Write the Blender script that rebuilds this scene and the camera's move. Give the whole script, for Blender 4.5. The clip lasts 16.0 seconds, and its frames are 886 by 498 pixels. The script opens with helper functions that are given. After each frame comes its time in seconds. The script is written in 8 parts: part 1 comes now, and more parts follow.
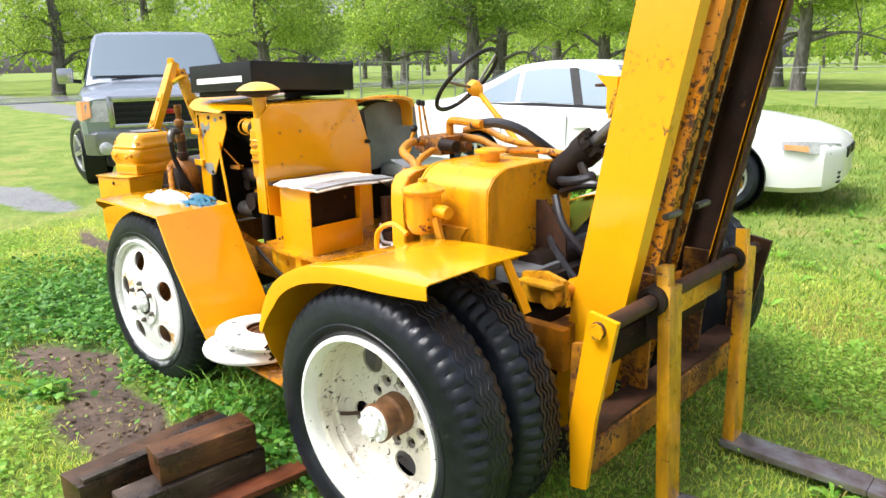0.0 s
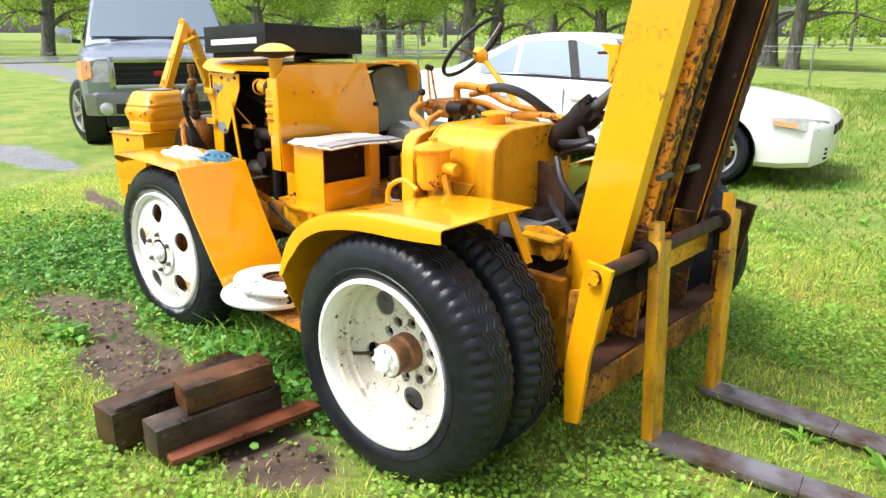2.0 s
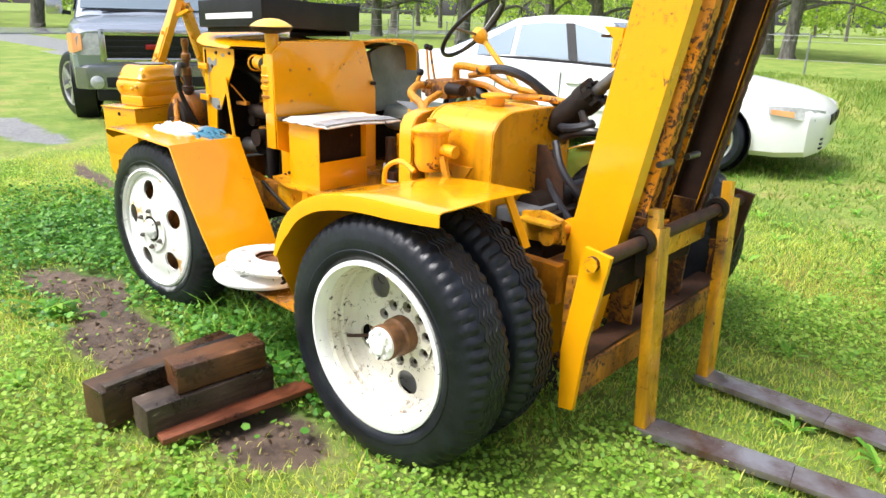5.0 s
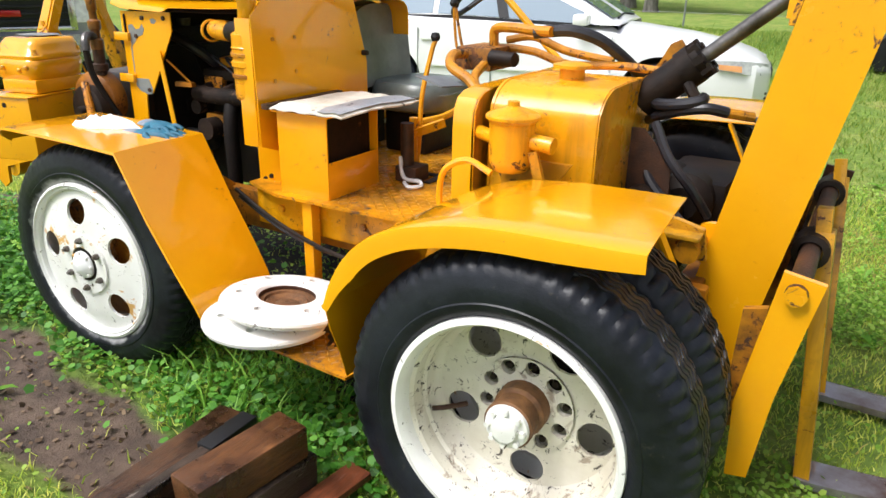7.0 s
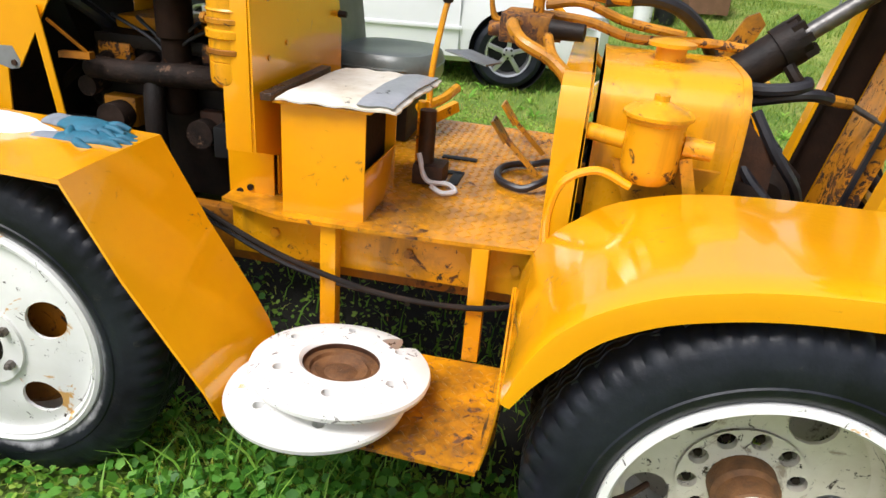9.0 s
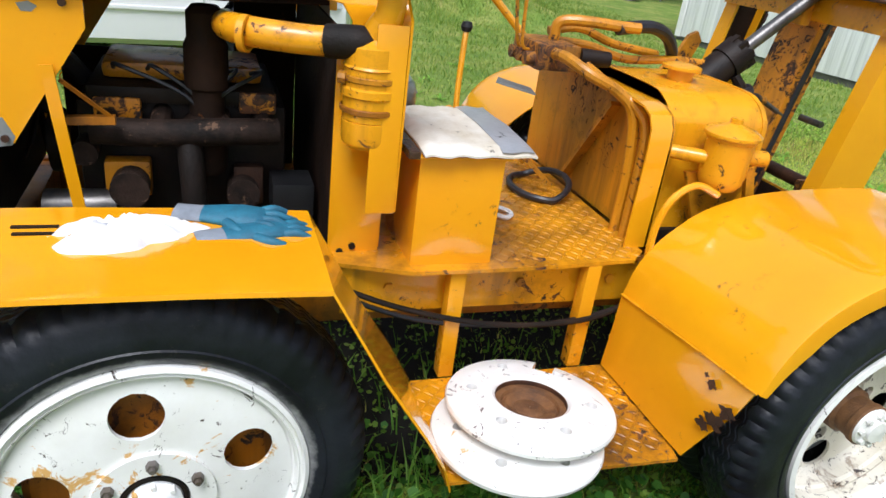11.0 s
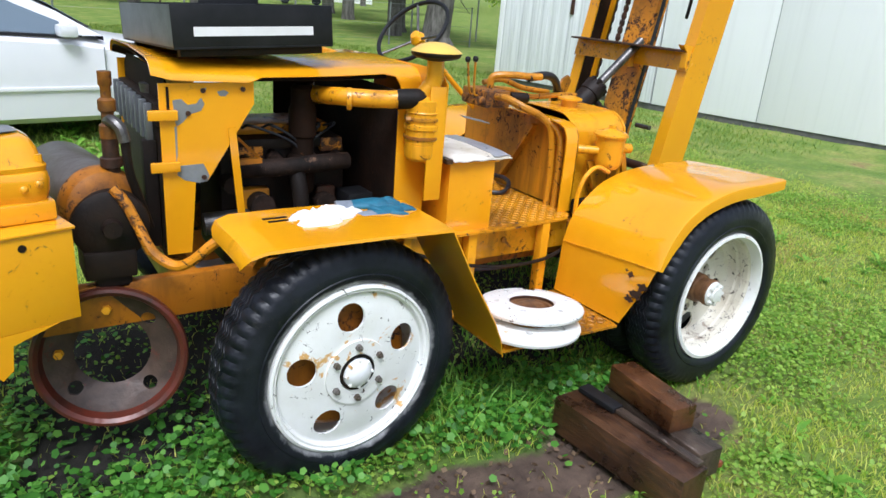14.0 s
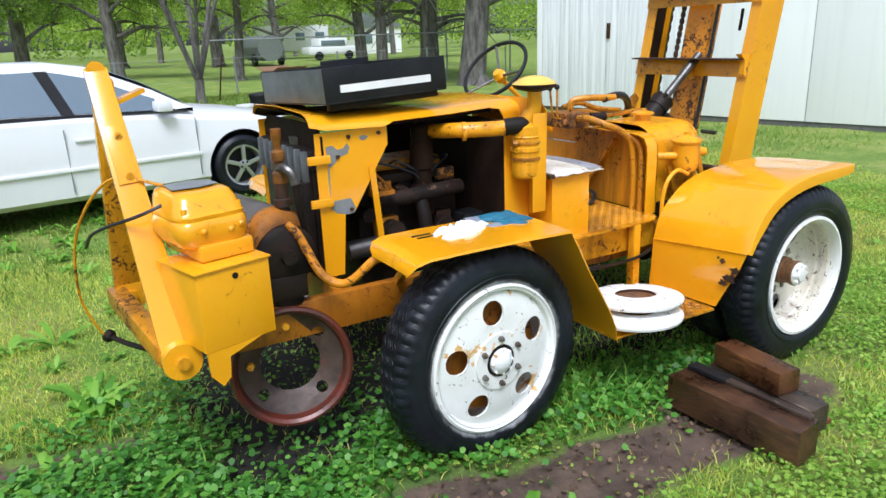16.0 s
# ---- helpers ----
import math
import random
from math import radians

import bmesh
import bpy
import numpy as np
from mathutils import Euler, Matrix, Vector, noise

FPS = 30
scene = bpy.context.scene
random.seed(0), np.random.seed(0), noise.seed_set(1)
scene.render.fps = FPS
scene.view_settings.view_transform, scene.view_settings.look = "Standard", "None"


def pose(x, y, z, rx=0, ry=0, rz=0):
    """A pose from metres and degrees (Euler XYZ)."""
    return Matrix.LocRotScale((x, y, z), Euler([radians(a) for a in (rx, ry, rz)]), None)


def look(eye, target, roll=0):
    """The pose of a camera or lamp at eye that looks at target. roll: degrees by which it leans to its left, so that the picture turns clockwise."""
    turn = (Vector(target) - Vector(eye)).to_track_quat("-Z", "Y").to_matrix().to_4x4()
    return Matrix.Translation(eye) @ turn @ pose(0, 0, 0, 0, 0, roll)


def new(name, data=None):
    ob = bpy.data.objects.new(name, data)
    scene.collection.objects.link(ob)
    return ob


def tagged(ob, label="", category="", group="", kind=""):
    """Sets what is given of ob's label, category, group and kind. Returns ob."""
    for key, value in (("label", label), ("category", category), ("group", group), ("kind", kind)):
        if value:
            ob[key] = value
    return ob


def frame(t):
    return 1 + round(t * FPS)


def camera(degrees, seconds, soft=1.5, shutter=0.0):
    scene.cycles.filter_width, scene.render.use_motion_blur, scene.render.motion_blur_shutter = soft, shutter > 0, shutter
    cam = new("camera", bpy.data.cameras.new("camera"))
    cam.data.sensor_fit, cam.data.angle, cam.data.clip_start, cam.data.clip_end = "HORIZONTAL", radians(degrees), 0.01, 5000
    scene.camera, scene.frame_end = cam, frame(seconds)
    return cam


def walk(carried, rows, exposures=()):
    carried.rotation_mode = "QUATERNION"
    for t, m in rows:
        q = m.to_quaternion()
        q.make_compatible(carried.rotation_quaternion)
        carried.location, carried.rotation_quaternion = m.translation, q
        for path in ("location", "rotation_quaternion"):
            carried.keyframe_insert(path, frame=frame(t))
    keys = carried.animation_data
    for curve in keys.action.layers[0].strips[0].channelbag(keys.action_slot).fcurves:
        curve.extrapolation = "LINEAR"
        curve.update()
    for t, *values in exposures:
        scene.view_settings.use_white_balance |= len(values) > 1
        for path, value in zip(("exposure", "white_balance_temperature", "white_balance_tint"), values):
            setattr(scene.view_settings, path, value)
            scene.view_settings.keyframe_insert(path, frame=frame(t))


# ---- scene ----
cam = camera(64.6, 16.0)
PATH = [
    (0, (1.524, -1.355, 1.439), (0.193, 0.047, 0.929), -1.2),
    (0.5, (1.452, -1.481, 1.439), (0.27, 0.047, 0.923), -1.4),
    (1, (1.442, -1.549, 1.438), (0.294, -0.011, 0.875), 0.9),
    (1.5, (1.533, -1.533, 1.434), (0.304, -0.064, 0.858), 0.6),
    (2, (1.611, -1.543, 1.421), (0.314, -0.137, 0.836), 0.3),
    (2.5, (1.646, -1.55, 1.415), (0.332, -0.162, 0.826), 0.0),
    (3, (1.661, -1.526, 1.409), (0.383, -0.118, 0.79), -1.1),
    (3.5, (1.653, -1.508, 1.418), (0.424, -0.075, 0.757), -1.6),
    (4, (1.67, -1.503, 1.423), (0.48, -0.034, 0.772), -1.0),
    (4.5, (1.651, -1.529, 1.413), (0.467, -0.049, 0.774), 0.5),
    (5, (1.577, -1.537, 1.415), (0.31, -0.124, 0.782), 1.7),
    (5.2, (1.514, -1.534, 1.411), (0.232, -0.134, 0.78), 1.8),
    (7.3, (0.46, -1.323, 1.347), (-0.351, 0.335, 0.575), 2.5),
    (7.5, (0.374, -1.281, 1.338), (-0.359, 0.399, 0.537), 3.5),
    (8, (0.143, -1.181, 1.345), (-0.597, 0.506, 0.564), 3.9),
    (8.5, (-0.142, -1.228, 1.374), (-0.608, 0.546, 0.576), 1.9),
    (9, (-0.414, -1.193, 1.344), (-0.737, 0.594, 0.507), 4.7),
    (9.5, (-0.698, -1.085, 1.363), (-0.994, 0.697, 0.506), 3.1),
    (9.7, (-0.814, -1.097, 1.35), (-0.965, 0.712, 0.51), 5.1),
    (11.8, (-1.919, -1.149, 1.479), (-1.15, 0.476, 0.601), 4.3),
    (12, (-1.958, -1.221, 1.468), (-1.194, 0.413, 0.604), 3.6),
    (12.5, (-2.12, -1.4, 1.501), (-1.273, 0.201, 0.653), 4.5),
    (13, (-2.369, -1.553, 1.512), (-1.372, -0.002, 0.737), 3.0),
    (13.5, (-2.469, -1.706, 1.525), (-1.448, -0.143, 0.809), 4.3),
    (14, (-2.646, -1.824, 1.541), (-1.586, -0.271, 0.861), 4.6),
    (14.5, (-2.836, -1.904, 1.554), (-1.751, -0.347, 0.924), 2.2),
    (15, (-2.863, -1.977, 1.571), (-1.828, -0.367, 0.992), 2.9),
    (15.5, (-2.944, -2.005, 1.563), (-1.965, -0.362, 0.979), 1.6),
    (16, (-3.111, -2.017, 1.555), (-2.148, -0.364, 0.972), -2.2),
]
EXPOSURES = [(0.0, 1.25, 6300, 12), (5.2, 1.25, 6300, 12), (7.5, 0.72, 6300, 12), (9.7, 0.60, 6200, 12), (12.0, 0.37, 5700, 12), (16.0, 0.55, 5650, 12)]
walk(cam, [(t, look(eye, target, roll)) for t, eye, target, roll in PATH], EXPOSURES)

# ---- light ----
SUN_EL, SUN_AZ = 59.0, 211.0
world = bpy.data.worlds.new("overcast_sky")
scene.world = world
world.use_nodes = True
wn, wl = world.node_tree.nodes, world.node_tree.links
wn.clear()
sky = wn.new("ShaderNodeTexSky")
sky.sky_type, sky.sun_disc = "NISHITA", False
sky.sun_elevation, sky.sun_rotation = radians(SUN_EL), radians(SUN_AZ)
sky.air_density, sky.dust_density = 1.0, 4.0
soft_sky = wn.new("ShaderNodeHueSaturation")
soft_sky.inputs["Saturation"].default_value = 0.45
back = wn.new("ShaderNodeBackground")
back.inputs["Strength"].default_value = 0.108
wout = wn.new("ShaderNodeOutputWorld")
wl.new(sky.outputs[0], soft_sky.inputs["Color"])
wl.new(soft_sky.outputs[0], back.inputs["Color"])
wl.new(back.outputs[0], wout.inputs["Surface"])
sun_data = bpy.data.lights.new("sun", "SUN")
sun_data.energy, sun_data.angle, sun_data.color = 2.1, radians(24), (1.0, 0.98, 0.94)
sun = new("sun", sun_data)
saz, sel = radians(SUN_AZ), radians(SUN_EL)
sun.matrix_world = look((0, 0, 40), (-math.sin(saz) * math.cos(sel), -math.cos(saz) * math.cos(sel), 40 - math.sin(sel)))


# ---- materials ----
class Mat:
    """A node material under construction."""

    def __init__(self, name, rough=0.5, metal=0.0):
        self.m = bpy.data.materials.new(name)
        self.m.use_nodes = True
        self.n, self.l = self.m.node_tree.nodes, self.m.node_tree.links
        self.b = self.n["Principled BSDF"]
        self.b.inputs["Roughness"].default_value = rough
        self.b.inputs["Metallic"].default_value = metal
        self.co = self.n.new("ShaderNodeTexCoord").outputs["Object"]

    def noise(self, scale, detail=4.0, rough=0.6, co=None, stretch=None, bend=0.0):
        t = self.n.new("ShaderNodeTexNoise")
        t.inputs["Distortion"].default_value = bend
        t.inputs["Scale"].default_value, t.inputs["Detail"].default_value, t.inputs["Roughness"].default_value = scale, detail, rough
        src = co or self.co
        if stretch:
            mp = self.n.new("ShaderNodeMapping")
            mp.inputs["Scale"].default_value = stretch
            self.l.new(src, mp.inputs["Vector"])
            src = mp.outputs[0]
        self.l.new(src, t.inputs["Vector"])
        return t.outputs[0]

    def ramp(self, src, *stops):
        r = self.n.new("ShaderNodeValToRGB")
        el = r.color_ramp.elements
        while len(el) < len(stops):
            el.new(0.5)
        for e, (p, c) in zip(el, stops):
            e.position = p
            e.color = (*c, 1) if isinstance(c, tuple) else (c, c, c, 1)
        self.l.new(src, r.inputs[0])
        return r.outputs[0]

    def mix(self, fac, a, b):
        x = self.n.new("ShaderNodeMix")
        x.data_type = "RGBA"
        for k, v in ((0, fac), (6, a), (7, b)):
            if isinstance(v, (tuple, float, int)):
                x.inputs[k].default_value = v if k == 0 else (*v, 1)
            else:
                self.l.new(v, x.inputs[k])
        return x.outputs[2]

    def math(self, op, a, b=0.0):
        x = self.n.new("ShaderNodeMath")
        x.operation = op
        for k, v in ((0, a), (1, b)):
            if isinstance(v, (float, int)):
                x.inputs[k].default_value = v
            else:
                self.l.new(v, x.inputs[k])
        return x.outputs[0]

    def axis(self, k):
        s = self.n.new("ShaderNodeSeparateXYZ")
        self.l.new(self.co, s.inputs[0])
        return s.outputs[k]

    def random(self):
        return self.n.new("ShaderNodeObjectInfo").outputs["Random"]

    def island(self):
        return self.n.new("ShaderNodeNewGeometry").outputs["Random Per Island"]

    def color(self, v):
        if isinstance(v, tuple):
            self.b.inputs["Base Color"].default_value = (*v, 1)
        else:
            self.l.new(v, self.b.inputs["Base Color"])
        return self

    def rough(self, v):
        self.l.new(v, self.b.inputs["Roughness"])
        return self

    def bump(self, h, strength=0.3, dist=0.01):
        x = self.n.new("ShaderNodeBump")
        x.inputs["Strength"].default_value, x.inputs["Distance"].default_value = strength, dist
        self.l.new(h, x.inputs["Height"])
        self.l.new(x.outputs[0], self.b.inputs["Normal"])
        return self

    def set(self, **kw):
        for k, v in kw.items():
            self.b.inputs[k.replace("_", " ")].default_value = v
        return self


def make_yellow(name, base, chips, grime, rough=0.2, gloss=0.12, filth=(0.06, 0.026, 0.008)):
    """Brushed-on machine enamel: chips down to rust in clusters, oily runs, grime."""
    m = Mat(name, rough)
    tone = m.mix(m.ramp(m.noise(2.2, 4), (0.35, 0.0), (0.7, 1.0)), base, (base[0] * 0.96, base[1] * 0.88, base[2]))
    rust = m.mix(m.ramp(m.noise(40, 3), (0.35, 0.0), (0.65, 1.0)), (0.13, 0.045, 0.012), (0.016, 0.010, 0.008))
    spots = m.math("ADD", m.math("MULTIPLY", m.noise(26, 7, 0.72, bend=1.2), 0.62), m.math("MULTIPLY", m.noise(2.6, 4), 0.38))
    chip = m.ramp(spots, (chips, 0.0), (chips + 0.018, 1.0))
    halo = m.ramp(spots, (chips - 0.03, 0.0), (chips + 0.01, 0.35))
    dirt = m.ramp(m.noise(3.1, 7, 0.7), (grime, 0.0), (grime + 0.2, 0.85))
    runs = m.ramp(m.noise(7, 5, 0.65, stretch=(1.0, 1.0, 0.10)), (grime + 0.0, 0.0), (grime + 0.16, 0.55))
    c = m.mix(halo, tone, (base[0] * 0.5, base[1] * 0.32, base[2]))
    c = m.mix(m.math("MAXIMUM", dirt, runs), c, filth)
    m.color(m.mix(chip, c, rust))
    m.rough(m.mix(chip, m.ramp(m.noise(5, 5), (0.3, rough * 0.7), (0.7, rough * 1.5)), (0.75, 0.75, 0.75)))
    m.bump(m.math("SUBTRACT", m.noise(38, 4), chip), 0.16, 0.004)
    m.set(Coat_Weight=gloss, Coat_Roughness=0.06, Coat_IOR=1.5)
    return m.m


YEL = (0.87, 0.388, 0.0012)
M_YEL = make_yellow("yellow_paint", YEL, 0.632, 0.69, 0.15, 0.8)
M_YELW = make_yellow("worn_yellow_paint", (0.77, 0.35, 0.003), 0.576, 0.555, 0.26)
M_YELM = make_yellow("streaked_mast_paint", (0.81, 0.37, 0.002), 0.622, 0.64, 0.2, 0.35, (0.10, 0.04, 0.008))
M_YELG = make_yellow("greasy_yellow_paint", (0.62, 0.26, 0.004), 0.556, 0.49, 0.35)
# grimy yellow, its base darkened as well for shade on the low parts
M_RAIL = make_yellow("grimy_shaded_chassis_paint", (0.42, 0.15, 0.004), 0.56, 0.45, 0.4)
M_CAP = make_yellow("pale_yellow_paint", (0.86, 0.54, 0.10), 0.61, 0.68, 0.35)
M_MAST = make_yellow("rusted_mast_paint", (0.70, 0.27, 0.004), 0.523, 0.54, 0.4)
M_FORK = make_yellow("grease_streaked_fork_paint", (0.76, 0.37, 0.006), 0.562, 0.475, 0.3, 0.2, (0.035, 0.02, 0.01))
M_CARR = make_yellow("rust_eaten_carriage_paint", (0.55, 0.22, 0.006), 0.518, 0.40, 0.5, 0.05, (0.02, 0.012, 0.008))
M_DECK = make_yellow("deck_paint", (0.70, 0.30, 0.004), 0.575, 0.47, 0.22, 0.3, (0.06, 0.028, 0.012))
M_DECKL = make_yellow("worn_lug_paint", (0.70, 0.30, 0.004), 0.575, 0.47, 0.4, 0.0, (0.03, 0.018, 0.01))


def simple(name, base, dark, rough, metal=0.0, scale=8.0, bump=0.15, chips=None, spec=0.5):
    m = Mat(name, rough, metal).set(Specular_IOR_Level=spec)
    c = m.mix(m.ramp(m.noise(scale, 6, 0.65), (0.35, 0.0), (0.68, 1.0)), base, dark)
    if chips:
        c = m.mix(m.ramp(m.noise(18, 8, 0.72), (chips[0], 0.0), (chips[0] + 0.025, 1.0)), c, chips[1])
    m.color(c)
    m.bump(m.noise(scale * 9, 3), bump, 0.004)
    return m.m


M_OIL = simple("oily_dark_iron", (0.006, 0.0045, 0.004), (0.022, 0.012, 0.007), 0.55, 0.0, 9, 0.4, spec=0.25)
M_OILR = simple("burnt_oily_iron", (0.013, 0.008, 0.006), (0.006, 0.005, 0.004), 0.65, 0.0, 12, 0.5, spec=0.25)
M_MANI = simple("tan_rusted_manifold", (0.034, 0.020, 0.014), (0.007, 0.005, 0.004), 0.7, 0.0, 16, 0.6, (0.60, (0.13, 0.075, 0.045)), 0.2)
# black grime, used too where shade is put into the colour
M_GRIME_SHADE = simple("black_grime_shade", (0.010, 0.006, 0.004), (0.028, 0.013, 0.007), 0.75, 0.0, 6, 0.5, (0.64, (0.10, 0.04, 0.012)), 0.15)
M_RUST = simple("rusted_steel", (0.085, 0.034, 0.015), (0.022, 0.012, 0.008), 0.6, 0.2, 14, 0.5)
M_HUB = simple("orange_rusted_hub", (0.22, 0.10, 0.035), (0.08, 0.036, 0.016), 0.65, 0.1, 22, 0.6)
M_STEEL = simple("worn_grey_steel", (0.22, 0.21, 0.2), (0.08, 0.075, 0.07), 0.4, 0.8, 12, 0.2)
M_WET = simple("wet_fork_steel", (0.30, 0.29, 0.31), (0.10, 0.048, 0.026), 0.10, 0.55, 5, 0.12)
m = Mat("black_tyre_rubber", 0.5).set(Specular_IOR_Level=0.32)
spray = m.n.new("ShaderNodeAttribute")
spray.attribute_name = "overspray"
rc = m.mix(m.ramp(m.noise(6, 7, 0.7), (0.4, 0.0), (0.7, 1.0)), (0.0035, 0.0045, 0.0075), (0.016, 0.019, 0.027))
rc = m.mix(m.ramp(m.noise(30, 8, 0.75), (0.6, 0.0), (0.7, 0.6)), rc, (0.055, 0.048, 0.04))
rc = m.mix(m.ramp(m.math("ADD", spray.outputs["Fac"], m.math("MULTIPLY", m.math("SUBTRACT", m.noise(9, 7, 0.7), 0.5), 1.3)), (0.62, 0.0), (1.0, 0.75)), rc, (0.5, 0.5, 0.5))
m.color(rc).bump(m.noise(60, 4), 0.25, 0.004)
m.rough(m.ramp(m.noise(5, 5), (0.3, 0.30), (0.7, 0.55)))
M_RUB = m.m
M_HOSE = simple("black_hose", (0.010, 0.010, 0.013), (0.028, 0.028, 0.034), 0.4, 0, 10, 0.1)
m = Mat("white_wheel_paint", 0.36)
wc = m.mix(m.ramp(m.noise(5, 6, 0.65), (0.35, 0.0), (0.7, 1.0)), (0.84, 0.84, 0.82), (0.73, 0.72, 0.68))
stain = m.math("ADD", m.math("MULTIPLY", m.noise(16, 7, 0.7, bend=0.8), 0.5), m.math("MULTIPLY", m.noise(3.4, 3), 0.5))
wc = m.mix(m.ramp(stain, (0.602, 0.0), (0.62, 0.85)), wc, (0.60, 0.29, 0.008))
wc = m.mix(m.ramp(m.noise(24, 8, 0.74, bend=1.0), (0.615, 0.0), (0.64, 1.0)), wc, (0.05, 0.03, 0.018))
m.color(wc).bump(m.noise(40, 4), 0.15, 0.004)
M_WHITE = m.m
# white paint toned cream for shade in the barrel, with stains and chips
m = Mat("shaded_chipped_wheel_paint", 0.42)
wc = m.mix(m.ramp(m.noise(4, 6, 0.65), (0.35, 0.0), (0.7, 1.0)), (0.74, 0.71, 0.62), (0.56, 0.51, 0.40))
wc = m.mix(m.ramp(m.noise(14, 7, 0.72, bend=0.8), (0.575, 0.0), (0.64, 0.7)), wc, (0.20, 0.13, 0.08))
wc = m.mix(m.ramp(m.noise(26, 8, 0.74, bend=1.2), (0.592, 0.0), (0.612, 1.0)), wc, (0.03, 0.02, 0.014))
m.color(wc).bump(m.noise(40, 4), 0.18, 0.004)
M_WHITESH = m.m
M_BLACK = simple("black_painted_steel", (0.006, 0.0065, 0.008), (0.016, 0.016, 0.018), 0.45, 0, 6, 0.2, spec=0.3)
M_TAPE = simple("white_tape", (0.82, 0.82, 0.82), (0.7, 0.7, 0.7), 0.5, 0, 6, 0.05)
M_VINYL = simple("grey_green_vinyl", (0.17, 0.19, 0.17), (0.10, 0.115, 0.10), 0.28, 0, 9, 0.2)
M_PAD = simple("torn_white_vinyl", (0.78, 0.74, 0.66), (0.55, 0.48, 0.36), 0.45, 0, 9, 0.3, (0.63, (0.03, 0.025, 0.02)))
M_REDW = simple("red_rusted_wheel", (0.16, 0.028, 0.014), (0.035, 0.022, 0.016), 0.35, 0.1, 6, 0.4)
M_REDD = simple("brown_rusted_disc", (0.10, 0.062, 0.045), (0.03, 0.018, 0.013), 0.5, 0.1, 7, 0.5, (0.6, (0.10, 0.03, 0.02)))
M_DRUM = simple("grey_mottled_drum", (0.17, 0.155, 0.14), (0.075, 0.05, 0.032), 0.35, 0.3, 7, 0.3, (0.66, (0.2, 0.09, 0.02)))
M_PRIMER = simple("bare_grey_primer", (0.24, 0.25, 0.25), (0.17, 0.18, 0.18), 0.5, 0, 12, 0.1)
M_CLOTH = simple("white_cotton_rag", (0.85, 0.85, 0.86), (0.74, 0.74, 0.76), 0.9, 0, 20, 0.4)
M_GLOVE = simple("teal_rubber_glove", (0.02, 0.16, 0.24), (0.015, 0.09, 0.15), 0.6, 0, 25, 0.3)
M_GLOVEG = simple("grey_glove_cuff", (0.25, 0.28, 0.32), (0.18, 0.2, 0.23), 0.9, 0, 25, 0.3)
M_CARW = simple("white_car_paint", (0.80, 0.80, 0.81), (0.77, 0.77, 0.78), 0.16, 0, 2, 0.0)
M_TRUCK = simple("grey_blue_car_paint", (0.36, 0.40, 0.47), (0.32, 0.36, 0.43), 0.2, 0.6, 2, 0.0)
M_CHROME = simple("chrome", (0.55, 0.56, 0.58), (0.45, 0.46, 0.48), 0.22, 1.0, 3, 0.0)
M_BUMP = simple("dull_chrome_bumper", (0.30, 0.31, 0.32), (0.22, 0.23, 0.24), 0.25, 0.9, 3, 0.05)
M_ALLOY = simple("alloy_rim", (0.55, 0.55, 0.56), (0.45, 0.45, 0.46), 0.3, 0.8, 3, 0.0)
M_PLAST = simple("black_plastic", (0.008, 0.008, 0.009), (0.015, 0.015, 0.016), 0.5, 0, 6, 0.1, spec=0.3)
M_AMBER = simple("amber_lens", (0.75, 0.36, 0.14), (0.65, 0.28, 0.09), 0.15, 0, 6, 0.0)
M_LENS = simple("clear_headlamp_lens", (0.62, 0.63, 0.64), (0.4, 0.41, 0.42), 0.08, 0.3, 18, 0.1)
M_REDLENS = simple("red_lens", (0.4, 0.02, 0.015), (0.3, 0.01, 0.01), 0.15, 0, 6, 0.0)
M_CARGLASS = Mat("tinted_car_glass", 0.03, 0.5).color((0.23, 0.29, 0.34)).set(Specular_IOR_Level=0.5).m
M_GALVD = simple("scuffed_grey_steel", (0.16, 0.17, 0.18), (0.08, 0.085, 0.09), 0.4, 0.3, 7, 0.15)
M_GALV = simple("galvanised_steel", (0.33, 0.35, 0.36), (0.24, 0.25, 0.26), 0.5, 0.7, 10, 0.1)
def make_wood(name, pale, dark, wet, scuff):
    m = Mat(name, 0.35)
    grain = m.noise(7, 8, 0.75, stretch=(9, 1.0, 9), bend=0.6)
    blot = m.ramp(m.noise(4.5, 6, 0.7), (0.36, 0.0), (0.64, 1.0))
    c = m.mix(m.ramp(grain, (0.36, 0.0), (0.62, 1.0)), dark, pale)
    c = m.mix(blot, c, tuple(v * 0.45 for v in dark))
    c = m.mix(m.ramp(m.noise(13, 6, 0.7, stretch=(6, 1, 6)), (0.62, 0.0), (0.70, scuff)), c, (0.36, 0.31, 0.27))
    m.color(c).bump(grain, 0.6, 0.008)
    m.rough(m.ramp(blot, (0.0, 0.6), (1.0, wet)))
    return m.m


M_WOOD = make_wood("wet_brown_timber", (0.145, 0.062, 0.022), (0.038, 0.017, 0.009), 0.2, 0.25)
M_WOODO = make_wood("wet_orange_timber", (0.23, 0.088, 0.023), (0.07, 0.025, 0.010), 0.18, 0.2)
M_WOODG = make_wood("grey_timber", (0.13, 0.088, 0.06), (0.035, 0.023, 0.017), 0.25, 0.8)
M_PLANK = make_wood("red_plank", (0.30, 0.085, 0.03), (0.13, 0.036, 0.016), 0.25, 0.3)
m = Mat("white_sheet_siding", 0.4)
streak = m.noise(2.2, 6, 0.7, stretch=(1.0, 3.5, 0.12))
